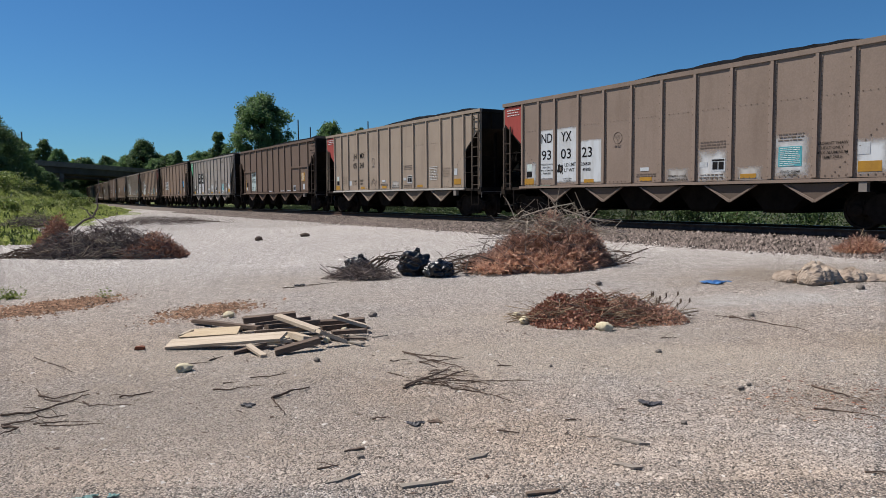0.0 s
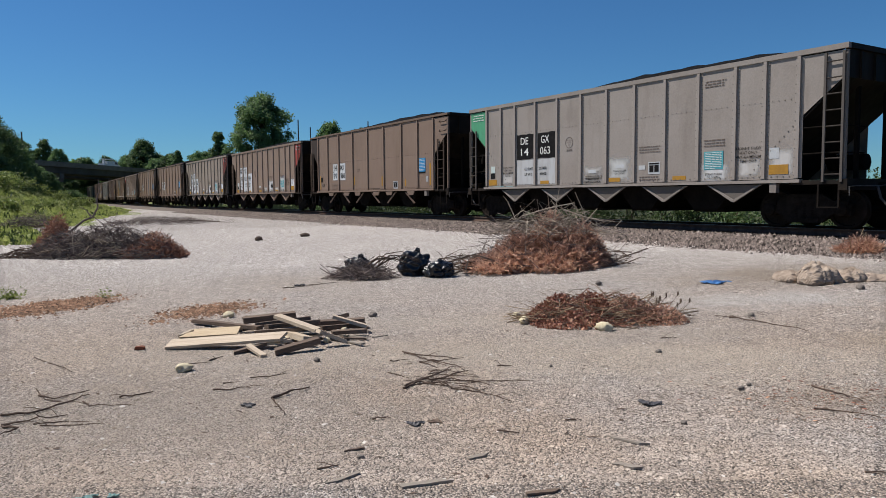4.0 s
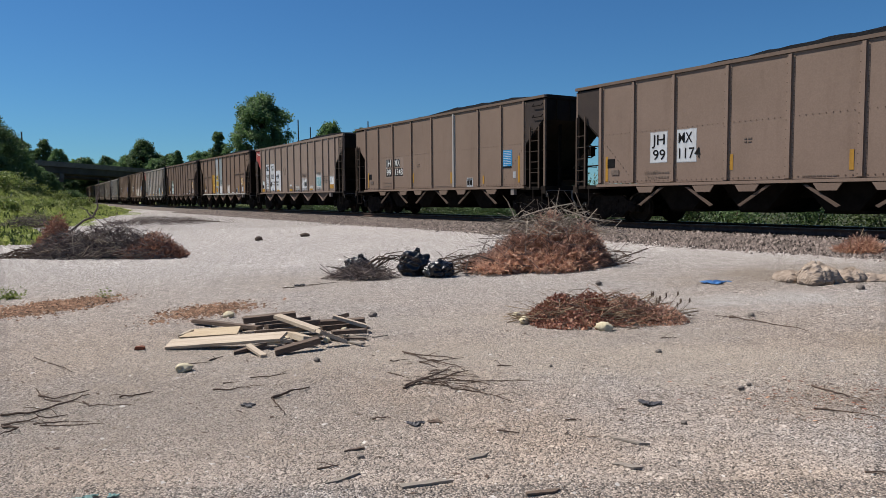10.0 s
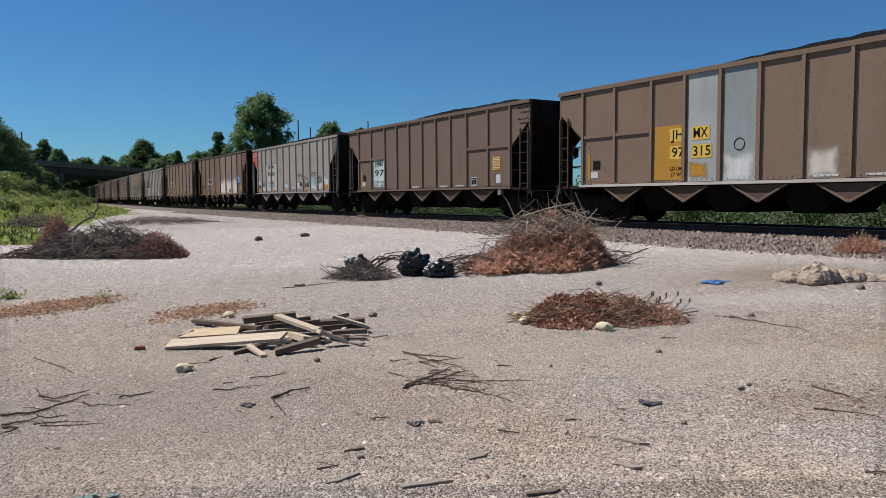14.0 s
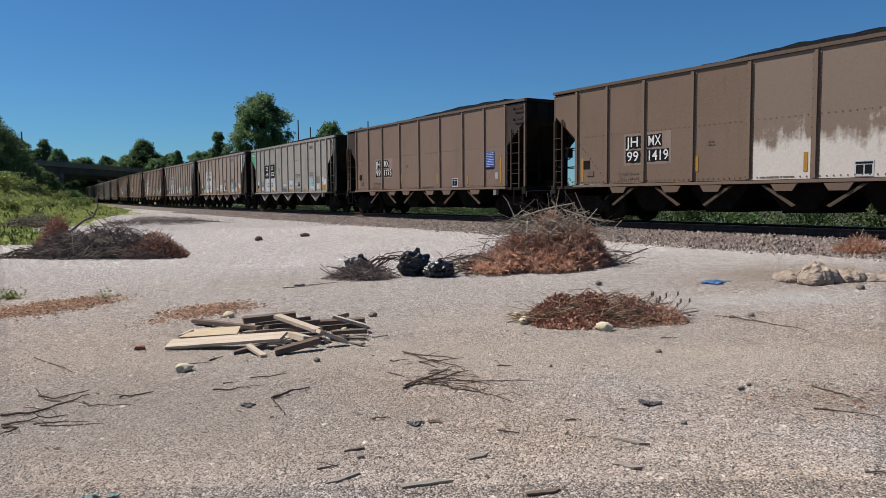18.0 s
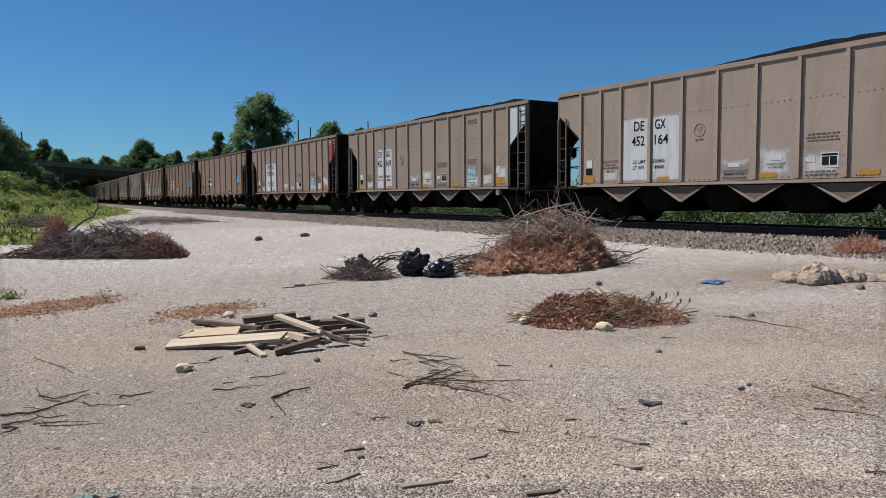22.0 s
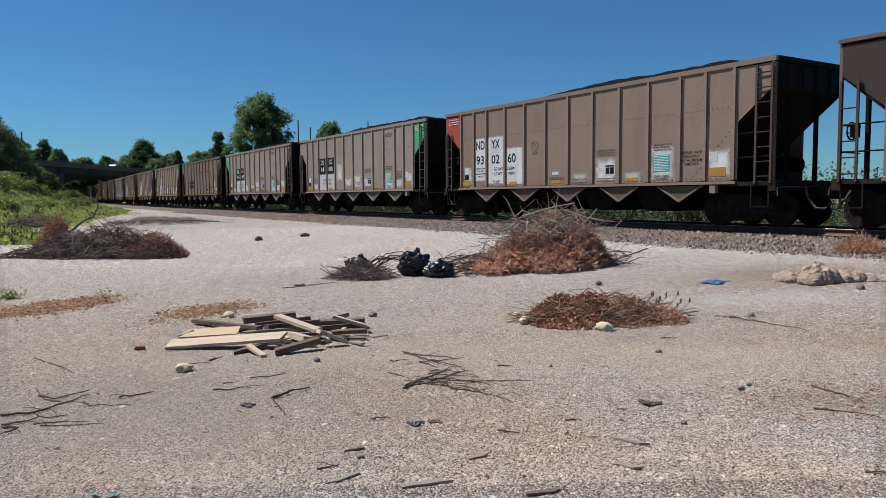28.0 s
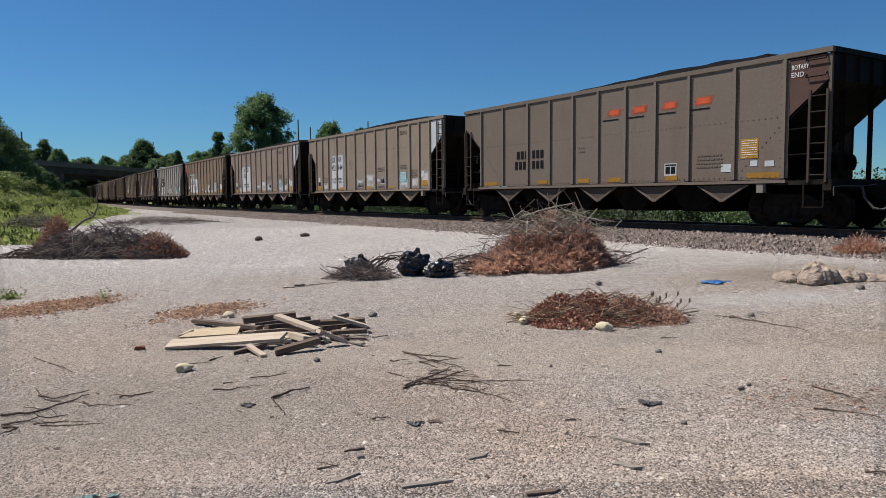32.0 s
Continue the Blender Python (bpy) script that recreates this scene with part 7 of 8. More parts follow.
def conifer_brush(x, y, half, h, seed):
    r, g = random.Random(seed), np.random.default_rng(seed)
    t = thing("brush_pile", Matrix.Translation(on_ground(x, y + 0.25)), "heap of rust-brown dead conifer boughs topped with bleached twigs", "brush pile")
    for fx, fy, fl, fh, n in ((-0.02, 0.1, 0.62, 0.84, 2800), (0.42, 0.0, 0.5, 0.70, 2000), (-0.45, -0.1, 0.5, 0.55, 1500), (0.12, -0.35, 0.55, 0.55, 1500), (-0.72, -0.35, 0.36, 0.24, 700)):
        ob = mass_part("dead_foliage", sprays(g, int(n * 1.3), half * fl, 0.75, h * fh, 0.14), MAT["dry"], t, "rust-brown dead needles")
        ob.matrix_basis = pose(half * fx, fy, 0.0)
    tagged(part("twig_tangle", twig_mass(r, 330, half * 1.08, 0.95, h * 0.88, 0.006, 0.75, up=0.55, wild=True), MAT["twig"], t), kind="stuff")
    ob = part("pale_twig_tangle", twig_mass(r, 230, half * 0.8, 0.7, h * 0.40, 0.006, 0.8, up=0.5, wild=True), MAT["paletwig"], t, "bleached dry stalks on top")
    ob.matrix_basis = pose(half * 0.1, 0.0, h * 0.55)
    tagged(ob, kind="stuff")
    m = Mesh()
    m.tube([(half * 0.12, -0.2, h * 0.72), (half * 0.17, -0.15, h * 1.0), (half * 0.22, -0.1, h * 1.3)], [0.012, 0.009, 0.004], 4)
    m.tube([(-half * 0.3, -0.3, h * 0.85), (half * 0.05, -0.35, h * 0.98), (half * 0.4, -0.3, h * 1.06)], [0.014, 0.012, 0.008], 5)
    m.tube([(half * 0.25, -0.4, h * 0.95), (half * 0.5, -0.5, h * 0.84), (half * 0.78, -0.5, h * 0.76)], [0.016, 0.014, 0.010], 5)
    part("pale_stalks", m, MAT["paletwig"], t, "bleached stalks")
    for side in (-1, 1):
        b = part("bough_tangle", twig_mass(r, 22, 0.6, 0.5, 0.30, 0.010, 0.9, up=0.25), MAT["stick"], t, "dark bare boughs")
        b.matrix_basis = pose(side * half * 1.08, 0.0, 0.02)
        tagged(b, kind="stuff")


def red_bush(x, y, half, h, seed):
    r, g = random.Random(seed), np.random.default_rng(seed)
    t = thing("uprooted_bush", Matrix.Translation(on_ground(x, y)), "uprooted withered bush with dull red leaves and dry stalks", "bush")
    for fx, fy, fl, fh, n in ((-0.50, 0.05, 0.42, 0.92, 2300), (-0.15, 0.0, 0.40, 1.0, 2300), (-0.35, -0.3, 0.5, 0.5, 1300)):
        ob = mass_part("red_leaves", leaf_mass(g, n, half * fl, 0.34, h * fh, 0.026), MAT["redleaf"], t, "withered dull red leaves")
        ob.matrix_basis = pose(half * fx, fy, 0.0)
    for fx, fy, fl, fh, n in ((0.3, 0.05, 0.42, 0.9, 1500), (0.66, -0.1, 0.34, 0.6, 900)):
        ob = mass_part("brown_leaves", leaf_mass(g, n, half * fl, 0.34, h * fh, 0.022), MAT["dry"], t, "withered brown leaves")
        ob.matrix_basis = pose(half * fx, fy, 0.0)
    tagged(part("stalk_tangle", twig_mass(r, 340, half * 0.95, 0.45, h * 0.95, 0.0045, 0.6, up=0.24), MAT["drystalk"], t, "dry straw-coloured stalks"), kind="stuff")
    tagged(part("red_stalk_tangle", twig_mass(r, 260, half * 0.8, 0.45, h * 1.0, 0.004, 0.45, up=0.4), MAT["redleaf"], t, "thin dull red stalks"), kind="stuff")
    tagged(part("dark_twig_tangle", twig_mass(r, 120, half * 1.02, 0.55, h * 0.75, 0.004, 0.42, up=0.35, wild=True), MAT["stick"], t), kind="stuff")
    m = Mesh()
    for k in range(11):
        px, py = r.uniform(half * 0.55, half * 1.0), r.uniform(-0.3, 0.4)
        hh = h * r.uniform(0.4, 0.95)
        m.tube([(px - 0.24, py, 0.02), (px - 0.05, py, hh * 0.6), (px + 0.04, py, hh)], [0.005, 0.004, 0.003], 4)
        m.lathe([(hh - 0.015, 0.004), (hh + 0.01, 0.012), (hh + 0.03, 0.010), (hh + 0.045, 0.003)], 6, "z", (px + 0.04, py, 0))
    part("seed_heads", m, MAT["oldwood"], t, "dark dry seed heads")


def bag_twigs(x, y, half, h, seed):
    r = random.Random(seed)
    t = thing("brush_pile", Matrix.Translation(on_ground(x, y)), "loose grey twigs lying against the black bags", "brush pile")
    tagged(part("twig_tangle", twig_mass(r, 420, half * 0.9, 0.35, h * 0.62, 0.006, 0.5, up=0.45, wild=True), MAT["twig"], t), kind="stuff")
    m = Mesh()
    for k in range(9):
        x0 = r.uniform(-0.1, 0.3)
        m.tube([(x0, 0, 0.2), (x0 + 0.25, 0.1, h * r.uniform(0.7, 1.0)), (x0 + 0.55, 0.1, h * r.uniform(0.75, 1.1)), (x0 + 0.8 + r.uniform(0, 0.3), 0.1, h * r.uniform(0.3, 0.8))], [0.012, 0.010, 0.007, 0.003], 4)
    tagged(part("branch_tangle", m, MAT["stick"], t), kind="stuff")
    q = part("branch_tangle", twig_mass(r, 26, 0.55, 0.35, 0.32, 0.014, 1.1, up=0.2), MAT["stick"], t)
    q.matrix_basis = pose(half + 1.35, 0.4, 0.05)
    tagged(q, kind="stuff")


def dry_weed(x, y, half, h, seed):
    r, g = random.Random(seed), np.random.default_rng(seed)
    t = thing("dry_weed", Matrix.Translation(on_ground(x, y)), "low patch of dead russet weeds by the ballast", "weed")
    mass_part("dead_foliage", sprays(g, 1100, half, 0.4, h, 0.16), MAT["dry"], t, "russet dead foliage")
    tagged(part("stalk_tangle", twig_mass(r, 120, half, 0.4, h * 0.8, 0.005, 0.4, up=0.8), MAT["drystalk"], t), kind="stuff")


def trash_bag(x, y, half, h, seed):
    me = crumpled(half * 1.12, half * 0.85, h * 0.66, seed + 4, 0.17, 1.4, 5, True, 1.5)
    me.shade_smooth()
    t = thing("trash_bag", Matrix.Translation(on_ground(x, y)), "full glossy black plastic bag slumped on the gravel", "trash bag", "black bags")
    part("bag", me, MAT["bag"], t)
    knot = crumpled(half * 0.22, half * 0.2, h * 0.2, seed + 9, 0.4, 2.5, 3, False, 1.0)
    k = part("knot", knot, MAT["bag"], t)
    k.matrix_basis = pose(half * 0.1, 0, h * 0.72)


def sack(x, y, half, h, seed):
    """A slumped cloth bundle: a low dome drawn into slanting folds, closed below."""
    nx, ny = 72, 30
    vs, fs = [], []
    for i in range(nx):
        for j in range(ny):
            u, v = 2 * i / (nx - 1) - 1, 2 * j / (ny - 1) - 1
            k = 1 + 0.14 * math.sin(3 * math.atan2(v, u) + seed) + 0.08 * math.sin(7 * math.atan2(v, u) + 2 * seed)
            m = max(abs(u), abs(v))
            d = math.hypot(u, v)
            px, py = (u * m / d, v * m / d) if d > 1e-6 else (0, 0)
            q = math.hypot(px, py)
            wob = noise.noise(Vector((px * 1.4 + seed, py * 1.4, seed))) * 2.2
            fold = math.sin((px * 5.2 + py * 6.5) + wob * 2.0 + seed)
            fine = math.sin((px * 13.0 + py * 9.0) + wob * 5.0)
            lump = 0.9 + 0.25 * noise.noise(Vector((px * 1.1 - seed * 2, py * 1.1, 3.0)))
            z = h * (1 - q ** 2.6) ** 0.6 * lump * (1 + 0.15 * (1 - abs(fold) * 2) + 0.06 * fine) if q < 1 else 0.0
            z *= 1 + 0.12 * noise.noise(Vector((px * 2.5 + seed, py * 3.5, seed * 1.7)))
            vs.append((px * half * 1.08 * k, py * (half * 0.55 + 0.16) * k, max(0.0, z)))
    for i in range(nx - 1):
        for j in range(ny - 1):
            c = i * ny + j
            fs.append((c, c + ny, c + ny + 1, c + 1))
    rim = [i * ny for i in range(nx)] + [(nx - 1) * ny + j for j in range(1, ny)] + [i * ny + ny - 1 for i in range(nx - 2, -1, -1)] + list(range(ny - 2, 0, -1))
    fs.append(tuple(rim))
    me = Mesh().add(vs, fs).done("bundle")
    me.shade_smooth()
    solid("cloth_sack", me, MAT["sack"], Matrix.Translation(on_ground(x, y, -0.01)) @ pose(0, 0, 0, 0, 0, 8 * seed - 16), "crumpled tan cloth bundle lying in the dust", "cloth", "tan bundles")


def rubble(x0, y0, x1, y1, n, h):
    f, q = nrng.normal(0.5, 0.24, n), nrng.normal(0, 0.28, n)
    x, y = x0 + (x1 - x0) * f, y0 + (y1 - y0) * f + q * 1.3
    edge = np.exp(-(q / 0.28) ** 2 * 0.5) * np.sin(np.pi * np.clip(f * 0.86 + (0.12 if h > 0.05 else 0.07), 0, 1))
    size = np.clip(nrng.lognormal(math.log(0.0125), 0.5, n), 0.005, 0.04)
    stone_cloud("brick_rubble", x, y, ground_z(x, y) + h * edge * nrng.uniform(0.2, 1.0, n) + size * 0.2, size, MAT["rubble"], "strewn reddish-brown brick and stone rubble", "rubble", 0.6)


def weed_tuft(x, y, h, n, seed):
    g = np.random.default_rng(seed)
    t = thing("weed", Matrix.Translation(on_ground(x, y)), "small green weed growing in the gravel", "weed", "weeds in the gravel")
    cen = np.stack([g.normal(0, h * 0.7, n), g.normal(0, h * 0.6, n), np.abs(g.normal(0, h * 0.5, n)) + 0.01], 1)
    mass_part("leaves", leaf_quads(cen, np.full(n, h * 0.16)), MAT["bankweed"], t)
    m = Mesh()
    for p in cen[::12]:
        m.tube([(0, 0, 0), p * 0.6, p], [0.004, 0.003, 0.002], 4)
    tagged(part("stem_tangle", m, MAT["weed"], t), kind="stuff")


def dirt_litter():
    """Dark crumbs, bark and leaf bits where the dirt has washed together."""
    n = 1500
    x, y = np.concatenate([nrng.normal(2.75, 0.45, n), nrng.normal(5.3, 0.9, 300)]), np.concatenate([nrng.normal(5.2, 0.32, n), nrng.normal(11.6, 0.7, 300)])
    m = len(x)
    size = np.clip(nrng.lognormal(math.log(0.0042), 0.5, m), 0.002, 0.016) * (0.7 + 0.06 * y)
    stone_cloud("leaf_litter", x, y, ground_z(x, y) + size * 0.3, size, MAT["oldwood"], "brown leaf crumbs and bark bits in the dirt", "litter", 0.3, 2.0)
    n = 420
    x, y = nrng.normal(2.8, 0.5, n), nrng.normal(5.25, 0.3, n)
    size = np.clip(nrng.lognormal(math.log(0.0055), 0.5, n), 0.002, 0.016)
    stone_cloud("leaf_litter", x, y, ground_z(x, y) + size * 0.3, size, MAT["redleaf"], "reddish brown leaf crumbs in the dirt", "litter", 0.25, 1.6)


# ---- things on the lot ----
PILE = [  # material, ends on the ground, width, thickness, lift of each end
    ("lumber", -2.79, 7.29, -1.63, 7.29, 0.19, 0.030, 0.02, 0.10, 12),
    ("ply", -2.79, 7.88, -2.20, 7.87, 0.30, 0.015, 0.02, 0.06, 6),
    ("oldwood", -2.94, 8.60, -2.02, 7.95, 0.09, 0.040, 0.02, 0.06),
    ("oldwood", -2.33, 8.53, -1.70, 8.46, 0.09, 0.070, 0.03, 0.12),
    ("oldwood", -2.09, 8.23, -1.53, 8.23, 0.09, 0.050, 0.04, 0.12),
    ("oldwood", -1.94, 7.99, -1.41, 8.12, 0.10, 0.050, 0.06, 0.10),
    ("oldwood", -2.06, 7.89, -1.32, 7.63, 0.06, 0.040, 0.02, 0.12),
    ("lumber", -1.80, 7.91, -1.30, 7.50, 0.11, 0.035, 0.20, 0.12),
    ("oldwood", -1.55, 8.51, -0.89, 8.46, 0.09, 0.050, 0.02, 0.07),
    ("lumber", -1.25, 8.19, -0.87, 8.13, 0.10, 0.035, 0.16, 0.06),
    ("lumber", -1.26, 7.31, -1.00, 7.39, 0.09, 0.040, 0.14, 0.02),
    ("oldwood", -1.19, 7.93, -0.84, 7.95, 0.09, 0.040, 0.02, 0.04),
    ("oldwood", -1.61, 6.92, -1.25, 7.19, 0.08, 0.060, 0.00, 0.06),
    ("oldwood", -2.02, 7.00, -1.78, 7.24, 0.07, 0.030, 0.00, 0.03),
    ("lumber", -1.91, 7.09, -1.69, 6.83, 0.06, 0.025, 0.05, 0.00),
    ("oldwood", -1.48, 7.62, -0.82, 7.67, 0.03, 0.020, 0.02, 0.01),
    ("lumber", -1.71, 7.84, -1.37, 7.30, 0.08, 0.060, 0.02, 0.05),
    ("oldwood", -1.26, 8.75, -1.11, 8.69, 0.06, 0.050, 0.05, 0.10),
    ("oldwood", -1.39, 8.29, -0.93, 8.23, 0.08, 0.050, 0.00, 0.05),
    ("lumber", -2.82, 7.87, -2.73, 7.98, 0.04, 0.020, 0.01, 0.05),
    ("lumber", -1.78, 7.24, -1.54, 7.26, 0.05, 0.030, 0.03, 0.06),
    ("oldwood", -1.78, 7.49, -1.52, 7.23, 0.05, 0.030, 0.05, 0.03),
    ("lumber", -1.65, 7.29, -1.56, 7.32, 0.03, 0.020, 0.10, 0.06),
    ("lumber", -1.62, 7.21, -1.54, 7.33, 0.03, 0.020, 0.08, 0.08),
    ("lumber", -1.64, 7.22, -1.56, 7.29, 0.03, 0.015, 0.05, 0.03),
    ("oldwood", -1.58, 7.65, -1.33, 7.57, 0.05, 0.030, 0.02, 0.06),
    ("lumber", -1.39, 7.55, -1.24, 7.59, 0.05, 0.030, 0.04, 0.08),
    ("greywood", -1.11, 7.67, -0.83, 7.33, 0.04, 0.015, 0.00, 0.02),
    ("oldwood", -1.23, 7.72, -1.02, 7.53, 0.05, 0.030, 0.02, 0.03),
    ("greywood", -1.02, 7.90, -0.79, 7.65, 0.04, 0.015, 0.00, 0.02),
    ("oldwood", -1.10, 8.39, -0.83, 8.21, 0.06, 0.030, 0.03, 0.02),
    ("lumber", -2.18, 7.90, -1.94, 7.92, 0.05, 0.020, 0.03, 0.04),
    ("oldwood", -2.53, 8.44, -2.11, 7.97, 0.05, 0.020, 0.01, 0.03),
    ("greywood", -0.76, 7.82, -0.62, 7.95, 0.03, 0.012, 0.00, 0.00),
]
for row in PILE:
    board(*row)
chunk(-1.63, 7.89, 0.070, 'foam', 'scrap of yellow foam', 520)
chunk(-1.65, 7.63, 0.050, 'foam', 'scrap of yellow foam', 508)
chunk(-1.22, 7.57, 0.050, 'foam', 'scrap of yellow foam', 578)
chunk(-2.69, 9.11, 0.070, 'foam', 'scrap of yellow foam', 405)
chunk(-1.35, 7.70, 0.050, 'foam', 'scrap of yellow foam', 560)
chunk(-1.11, 8.12, 0.050, 'foam', 'scrap of yellow foam', 610)
chunk(-1.82, 7.75, 0.050, 'foam', 'scrap of yellow foam', 483)
chunk(-2.28, 6.35, 0.075, 'foam', 'pale yellow foam lump on gravel', 3)
chunk(0.95, 8.55, 0.075, 'foam', 'pale yellow foam lump by the withered bush', 4)
chunk(1.80, 8.10, 0.085, 'foam', 'pale yellow foam lump by the withered bush', 5)
chunk(0.92, 9.12, 0.05, 'foam', 'pale yellow foam lump by the withered bush', 6)
brick(-3.03, 7.23, 8)
chunk(-6.19, 24.65, 0.130, 'stick', 'loose dark rock on the gravel', 21)
chunk(-4.88, 25.96, 0.140, 'stick', 'loose dark rock on the gravel', 22)
chunk(2.05, 6.91, 0.025, 'rock', 'loose grey rock on the gravel', 23)
chunk(-0.48, 4.11, 0.020, 'rock', 'loose grey rock on the gravel', 24)
chunk(2.27, 5.53, 0.030, 'rock', 'loose grey rock on the gravel', 26)
chunk(2.38, 5.64, 0.020, 'rock', 'loose grey rock on the gravel', 27)
chunk(0.94, 6.36, 0.020, 'rock', 'loose grey rock on the gravel', 28)
chunk(5.87, 10.26, 0.060, 'rock', 'loose grey rock on the gravel', 29)
chunk(2.51, 11.77, 0.070, 'rock', 'loose grey rock on the gravel', 31)
chunk(3.68, 8.69, 0.040, 'rock', 'loose grey rock on the gravel', 32)
chunk(1.56, 4.69, 0.020, 'rock', 'loose grey rock on the gravel', 35)
chunk(-0.90, 9.28, 0.050, 'rock', 'loose grey rock on the gravel', 36)
chunk(-1.16, 6.62, 0.035, 'rock', 'loose grey rock on the gravel', 37)

# sticks strewn about
stick([(-3.10, 5.02), (-2.90, 5.09), (-2.81, 5.30), (-2.74, 5.58)], 0.014, 0)
stick([(-3.11, 5.54), (-2.93, 5.45), (-2.81, 5.72)], 0.012, 1)
stick([(-2.97, 4.80), (-2.83, 4.90), (-2.64, 5.05)], 0.012, 2)
stick([(-3.24, 5.74), (-3.02, 5.45), (-2.79, 5.35)], 0.008, 3)
stick([(-2.69, 5.39), (-2.59, 5.27), (-2.30, 5.29)], 0.009, 4)
stick([(-2.47, 5.48), (-2.37, 5.55), (-2.28, 5.66)], 0.012, 5)
stick([(-2.94, 4.77), (-2.80, 4.72), (-2.85, 4.60)], 0.014, 6)
stick([(-2.76, 4.84), (-2.59, 4.89), (-2.41, 4.89)], 0.008, 7)
stick([(-2.69, 4.79), (-2.47, 4.80), (-2.29, 4.85)], 0.008, 8)
stick([(-1.81, 5.65), (-1.69, 5.67), (-1.53, 5.72)], 0.012, 9)
stick([(-1.80, 5.88), (-1.67, 5.92)], 0.008, 10)
stick([(-1.62, 6.04), (-1.47, 6.06), (-1.34, 6.18)], 0.008, 11)
stick([(-1.28, 5.36), (-1.18, 5.47), (-1.05, 5.66)], 0.018, 12)
stick([(-1.27, 5.35), (-1.17, 5.14), (-1.10, 4.96)], 0.010, 13)
stick([(-0.39, 6.97), (-0.21, 6.70), (0.02, 6.38)], 0.011, 14)
stick([(-0.22, 6.50), (-0.05, 6.57), (0.19, 6.72)], 0.010, 15)
stick([(-0.47, 6.10), (-0.28, 5.91)], 0.009, 16)
stick([(-0.31, 5.55), (-0.23, 5.73), (-0.05, 5.72), (0.10, 5.52)], 0.013, 17)
stick([(-0.23, 5.69), (0.06, 5.80), (0.38, 5.79), (0.72, 5.86)], 0.008, 18)
stick([(-0.20, 5.67), (0.02, 5.95), (0.21, 6.19)], 0.010, 19)
stick([(-0.12, 6.12), (0.07, 6.23)], 0.009, 20)
stick([(0.06, 5.55), (0.27, 5.47), (0.49, 5.21)], 0.010, 21)
stick([(-0.49, 6.53), (-0.33, 6.67)], 0.008, 22)
stick([(2.83, 5.56), (2.92, 5.36), (2.99, 5.15)], 0.012, 23)
stick([(3.38, 8.60), (3.64, 8.28), (3.88, 7.71)], 0.014, 24)
stick([(3.29, 8.81), (3.53, 8.66)], 0.008, 25)
stick([(-2.65, 12.03), (-2.32, 12.24), (-1.85, 12.93)], 0.012, 26)
stick([(-2.17, 6.70), (-2.10, 6.88)], 0.012, 27)
stick([(-2.32, 6.60), (-2.13, 6.66)], 0.006, 28)
stick([(2.56, 4.99), (2.71, 4.91), (2.90, 4.78)], 0.010, 29)
stick([(2.23, 3.79), (2.34, 3.79)], 0.010, 31)
stick([(-0.47, 4.79), (-0.36, 4.83)], 0.012, 32)
stick([(0.80, 4.76), (0.91, 4.77)], 0.008, 33)
stick([(0.47, 6.35), (0.60, 6.40)], 0.010, 34)
stick([(2.27, 7.58), (2.44, 7.60)], 0.010, 35)
stick([(-3.88, 6.86), (-3.41, 6.47), (-3.23, 6.30)], 0.007, 36)
stick([(0.33, 4.53), (0.47, 4.50)], 0.010, 37)
stick([(-0.70, 3.93), (-0.59, 3.98)], 0.010, 38)
stick([(-0.30, 5.64), (-0.15, 5.84), (0.07, 5.87), (0.36, 5.68)], 0.013, 60)
stick([(-0.28, 5.70), (-0.11, 5.95), (0.11, 6.35)], 0.011, 61)
stick([(-0.22, 5.84), (-0.04, 6.02), (0.29, 5.95)], 0.009, 62)
stick([(-0.16, 5.73), (0.03, 5.63), (0.21, 5.51)], 0.009, 63)
stick([(-0.13, 6.02), (0.03, 6.18), (0.27, 6.02)], 0.007, 64)
stick([(-0.38, 6.93), (-0.15, 6.80), (0.08, 6.71)], 0.012, 65)
stick([(-0.21, 6.52), (-0.05, 6.28)], 0.010, 66)
stick([(-0.12, 6.61), (0.11, 6.39), (0.21, 6.10)], 0.008, 67)
stick([(-0.09, 5.77), (0.13, 5.73), (0.34, 5.82), (0.70, 5.87)], 0.006, 68)
stick([(0.12, 5.66), (0.27, 5.50), (0.34, 5.58)], 0.009, 69)
stick([(-0.03, 5.87), (0.10, 6.10), (0.18, 6.18)], 0.007, 70)

# flat scraps
board('greywood', -0.25, 3.67, 0.02, 3.75, 0.04, 0.012, 0.0, 0.005)
board('greywood', -0.58, 3.75, -0.45, 3.88, 0.03, 0.010, 0.0, 0.005)
board('oldwood', 0.56, 3.60, 0.42, 3.56, 0.03, 0.012, 0.0, 0.005)
board('greywood', 1.03, 4.39, 1.18, 4.26, 0.03, 0.012, 0.0, 0.005)
board('greywood', 0.92, 3.97, 1.03, 3.88, 0.03, 0.012, 0.0, 0.005)
board('oldwood', -0.59, 4.21, -0.47, 4.25, 0.02, 0.010, 0.0, 0.005)
board('greywood', 0.14, 4.07, 0.24, 4.11, 0.03, 0.010, 0.0, 0.005)
scrap(-1.42, 5.21, 0.055, 'slate', 'dark plastic shard lying on gravel', 438)
scrap(1.47, 5.16, 0.085, 'slate', 'dark flat shard lying on gravel', 1150)
scrap(-1.78, 3.54, 0.060, 'teal', 'crumpled teal plastic scrap', 168)
scrap(-1.66, 3.58, 0.030, 'teal', 'crumpled teal plastic scrap', 196)
scrap(4.25, 11.48, 0.200, 'blue', 'crumpled blue plastic sheet', 1262)
scrap(4.48, 11.56, 0.080, 'blue', 'crumpled blue plastic sheet', 1285)
scrap(-2.45, 12.41, 0.100, 'slate', 'dark plastic scrap on gravel', 530)
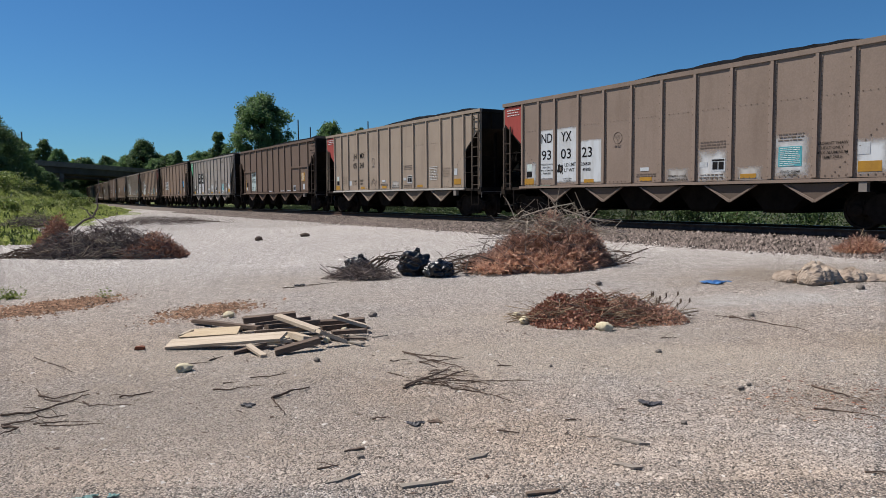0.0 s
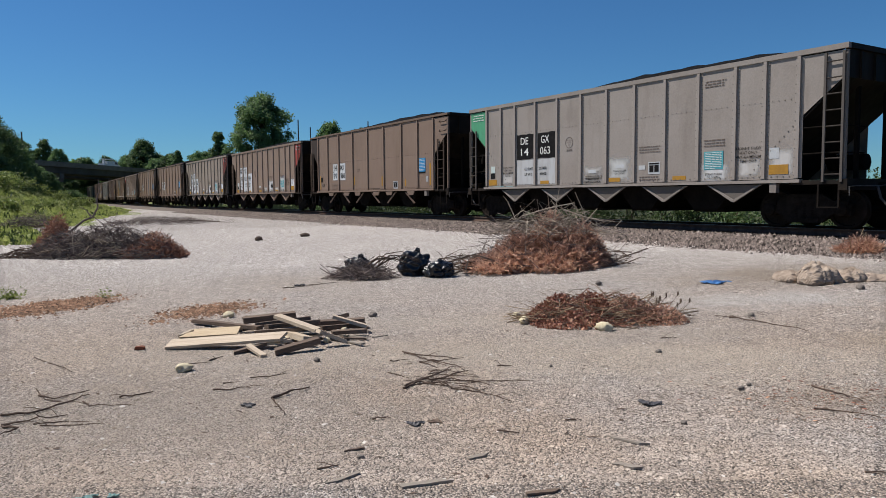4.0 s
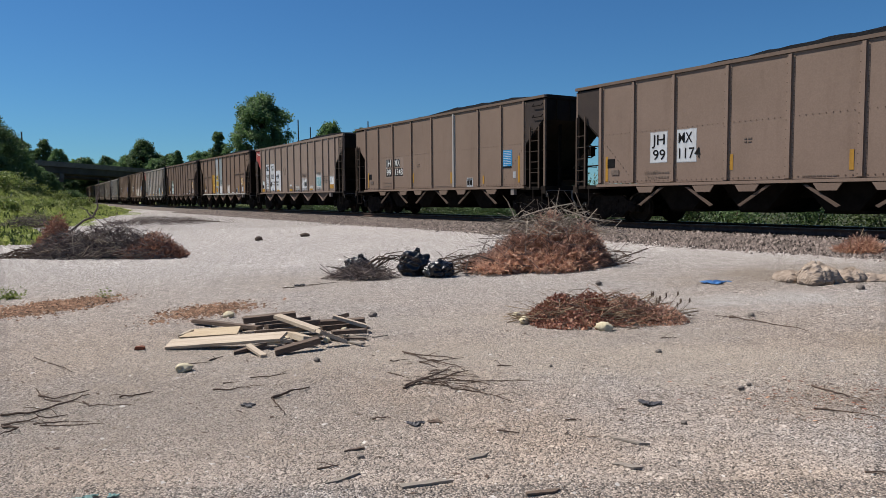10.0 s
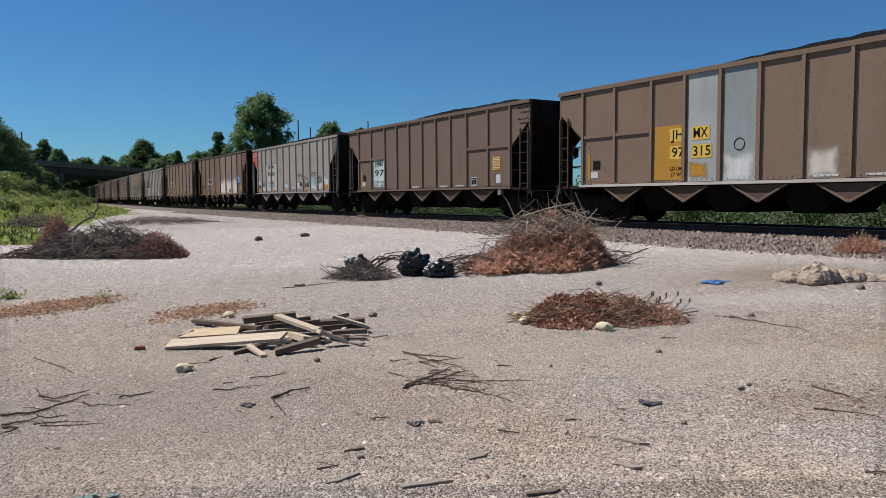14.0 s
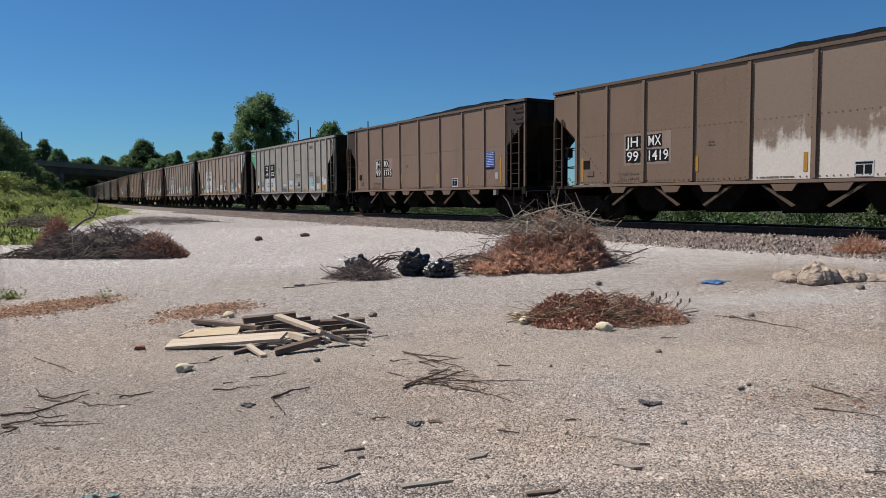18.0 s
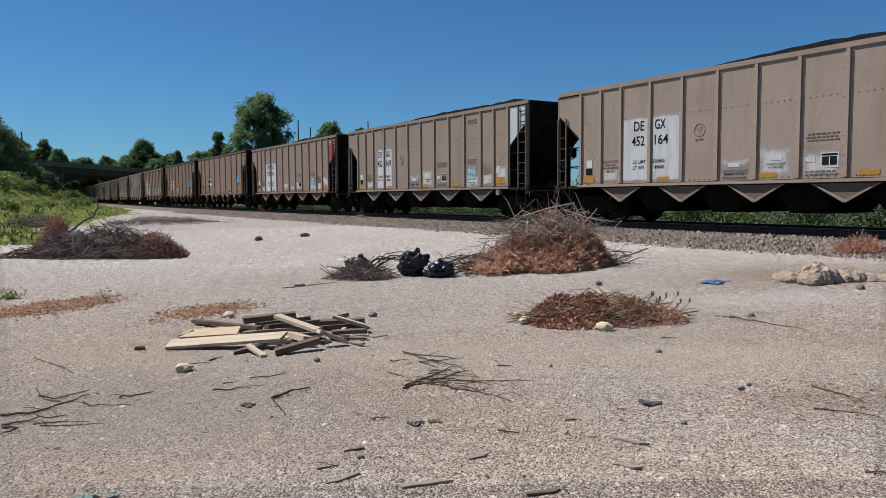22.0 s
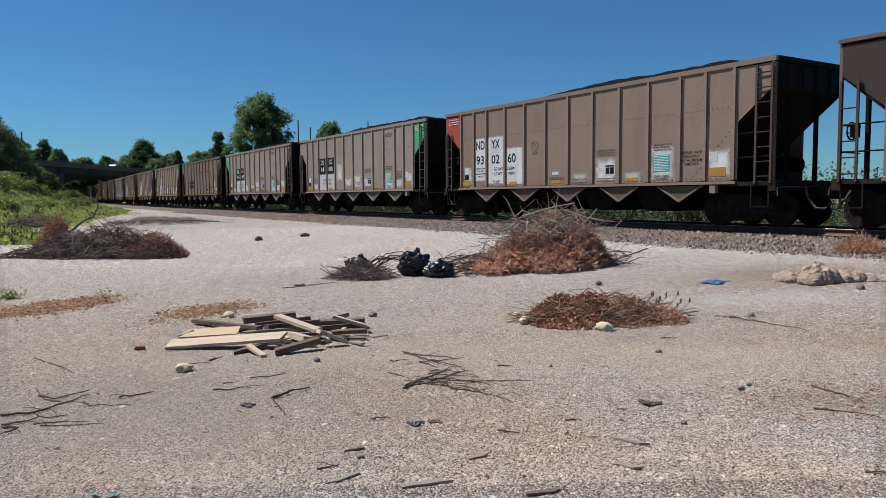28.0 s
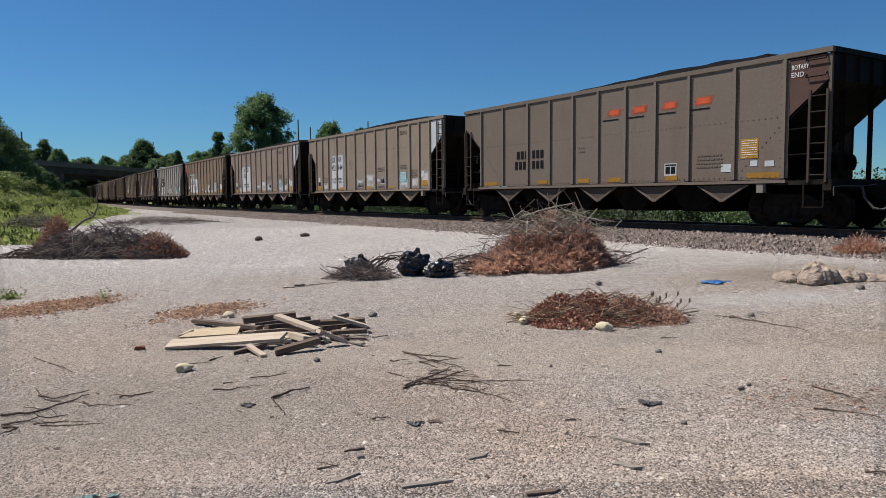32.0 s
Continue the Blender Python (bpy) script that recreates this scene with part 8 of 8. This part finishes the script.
scrap(-0.19, 4.69, 0.060, 'slate', 'flat dark plastic scrap on gravel', 735)
scrap(-0.06, 4.73, 0.050, 'oldwood', 'scrap of dark rotten wood', 770)

# brush, bags, rubble
grey_brush(-8.74, 18.89, 1.98, 1.04, 31)
far_brush(-15.87, 41.43, 3.68, 0.53, 32)
far_brush(-20.6, 36.8, 1.5, 1.0, 61)
conifer_brush(1.97, 14.26, 1.43, 1.19, 33)
red_bush(1.88, 8.74, 1.03, 0.34, 34)
bag_twigs(-1.48, 13.47, 0.64, 0.45, 35)
dry_weed(8.75, 15.38, 0.37, 0.28, 36)
upright_branch(-10.11, 19.00, 37)
trash_bag(-1.60, 13.99, 0.29, 0.38, 1)
trash_bag(-0.52, 13.77, 0.31, 0.45, 2)
trash_bag(-0.09, 13.47, 0.27, 0.30, 3)
sack(5.38, 11.33, 0.21, 0.18, 1)
sack(5.61, 10.98, 0.29, 0.32, 2)
sack(6.13, 11.05, 0.19, 0.20, 3)
sack(6.57, 11.08, 0.27, 0.10, 4)
rubble(-5.98, 9.69, -4.81, 10.42, 6500, 0.03)
rubble(-3.65, 9.39, -2.55, 9.95, 2300, 0.01)
dirt_litter()
weed_tuft(-6.50, 10.93, 0.13, 260, 51)
weed_tuft(-5.05, 10.86, 0.12, 60, 52)


# ---- motion ----
def train_way(t):
    """Metres that the train has gone at t seconds; it gathers speed slightly."""
    return 11.55 * t + 0.0158 * t * t


def car_pose(s):
    a, b = on_track(s - 6.15), on_track(s + 6.15)
    d = a - b
    mid = (a + b) / 2
    return Matrix.Translation(mid) @ Matrix.Rotation(math.atan2(d.y, d.x), 4, "Z")


def motions():
    for v, lo, hi, d, at, speed in ROAD:
        walk(v, [(k * 0.5, on_bridge(min(hi, max(lo, d + speed * (k * 0.5 - at))))) for k in range(65)])
    for car, wheels, n in CARS:
        # slack in the couplings
        s0 = 4.60 + PITCH_LEN * n - float(np.interp(n, [0, 1, 2, 4, 6, 14, 17, 21, 24, 30], [0.0, 0.09, 0.0, -0.10, 0.0, 0.10, 0.08, 0.13, 0.05, 0.08]))
        walk(car, [(k * 0.5, car_pose(s0 - train_way(k * 0.5))) for k in range(65)])
        # the wheels turn while the car is near
        rolling = [k for k in range(0, 961) if -24 < s0 - train_way(k / 30) < 46]
        if not rolling:
            continue
        first, last = rolling[0], rolling[-1]
        keys = sorted({0, first, last, 960, *rolling})
        start = train_way(first / 30)
        for w, a in wheels:
            rows = []
            for k in keys:
                gone = train_way(min(max(k, first), last) / 30) - start
                rows.append((k / 30, pose(a, 0, 0.457, 0, math.degrees(gone / 0.457), 0)))
            walk(w, rows)


motions()
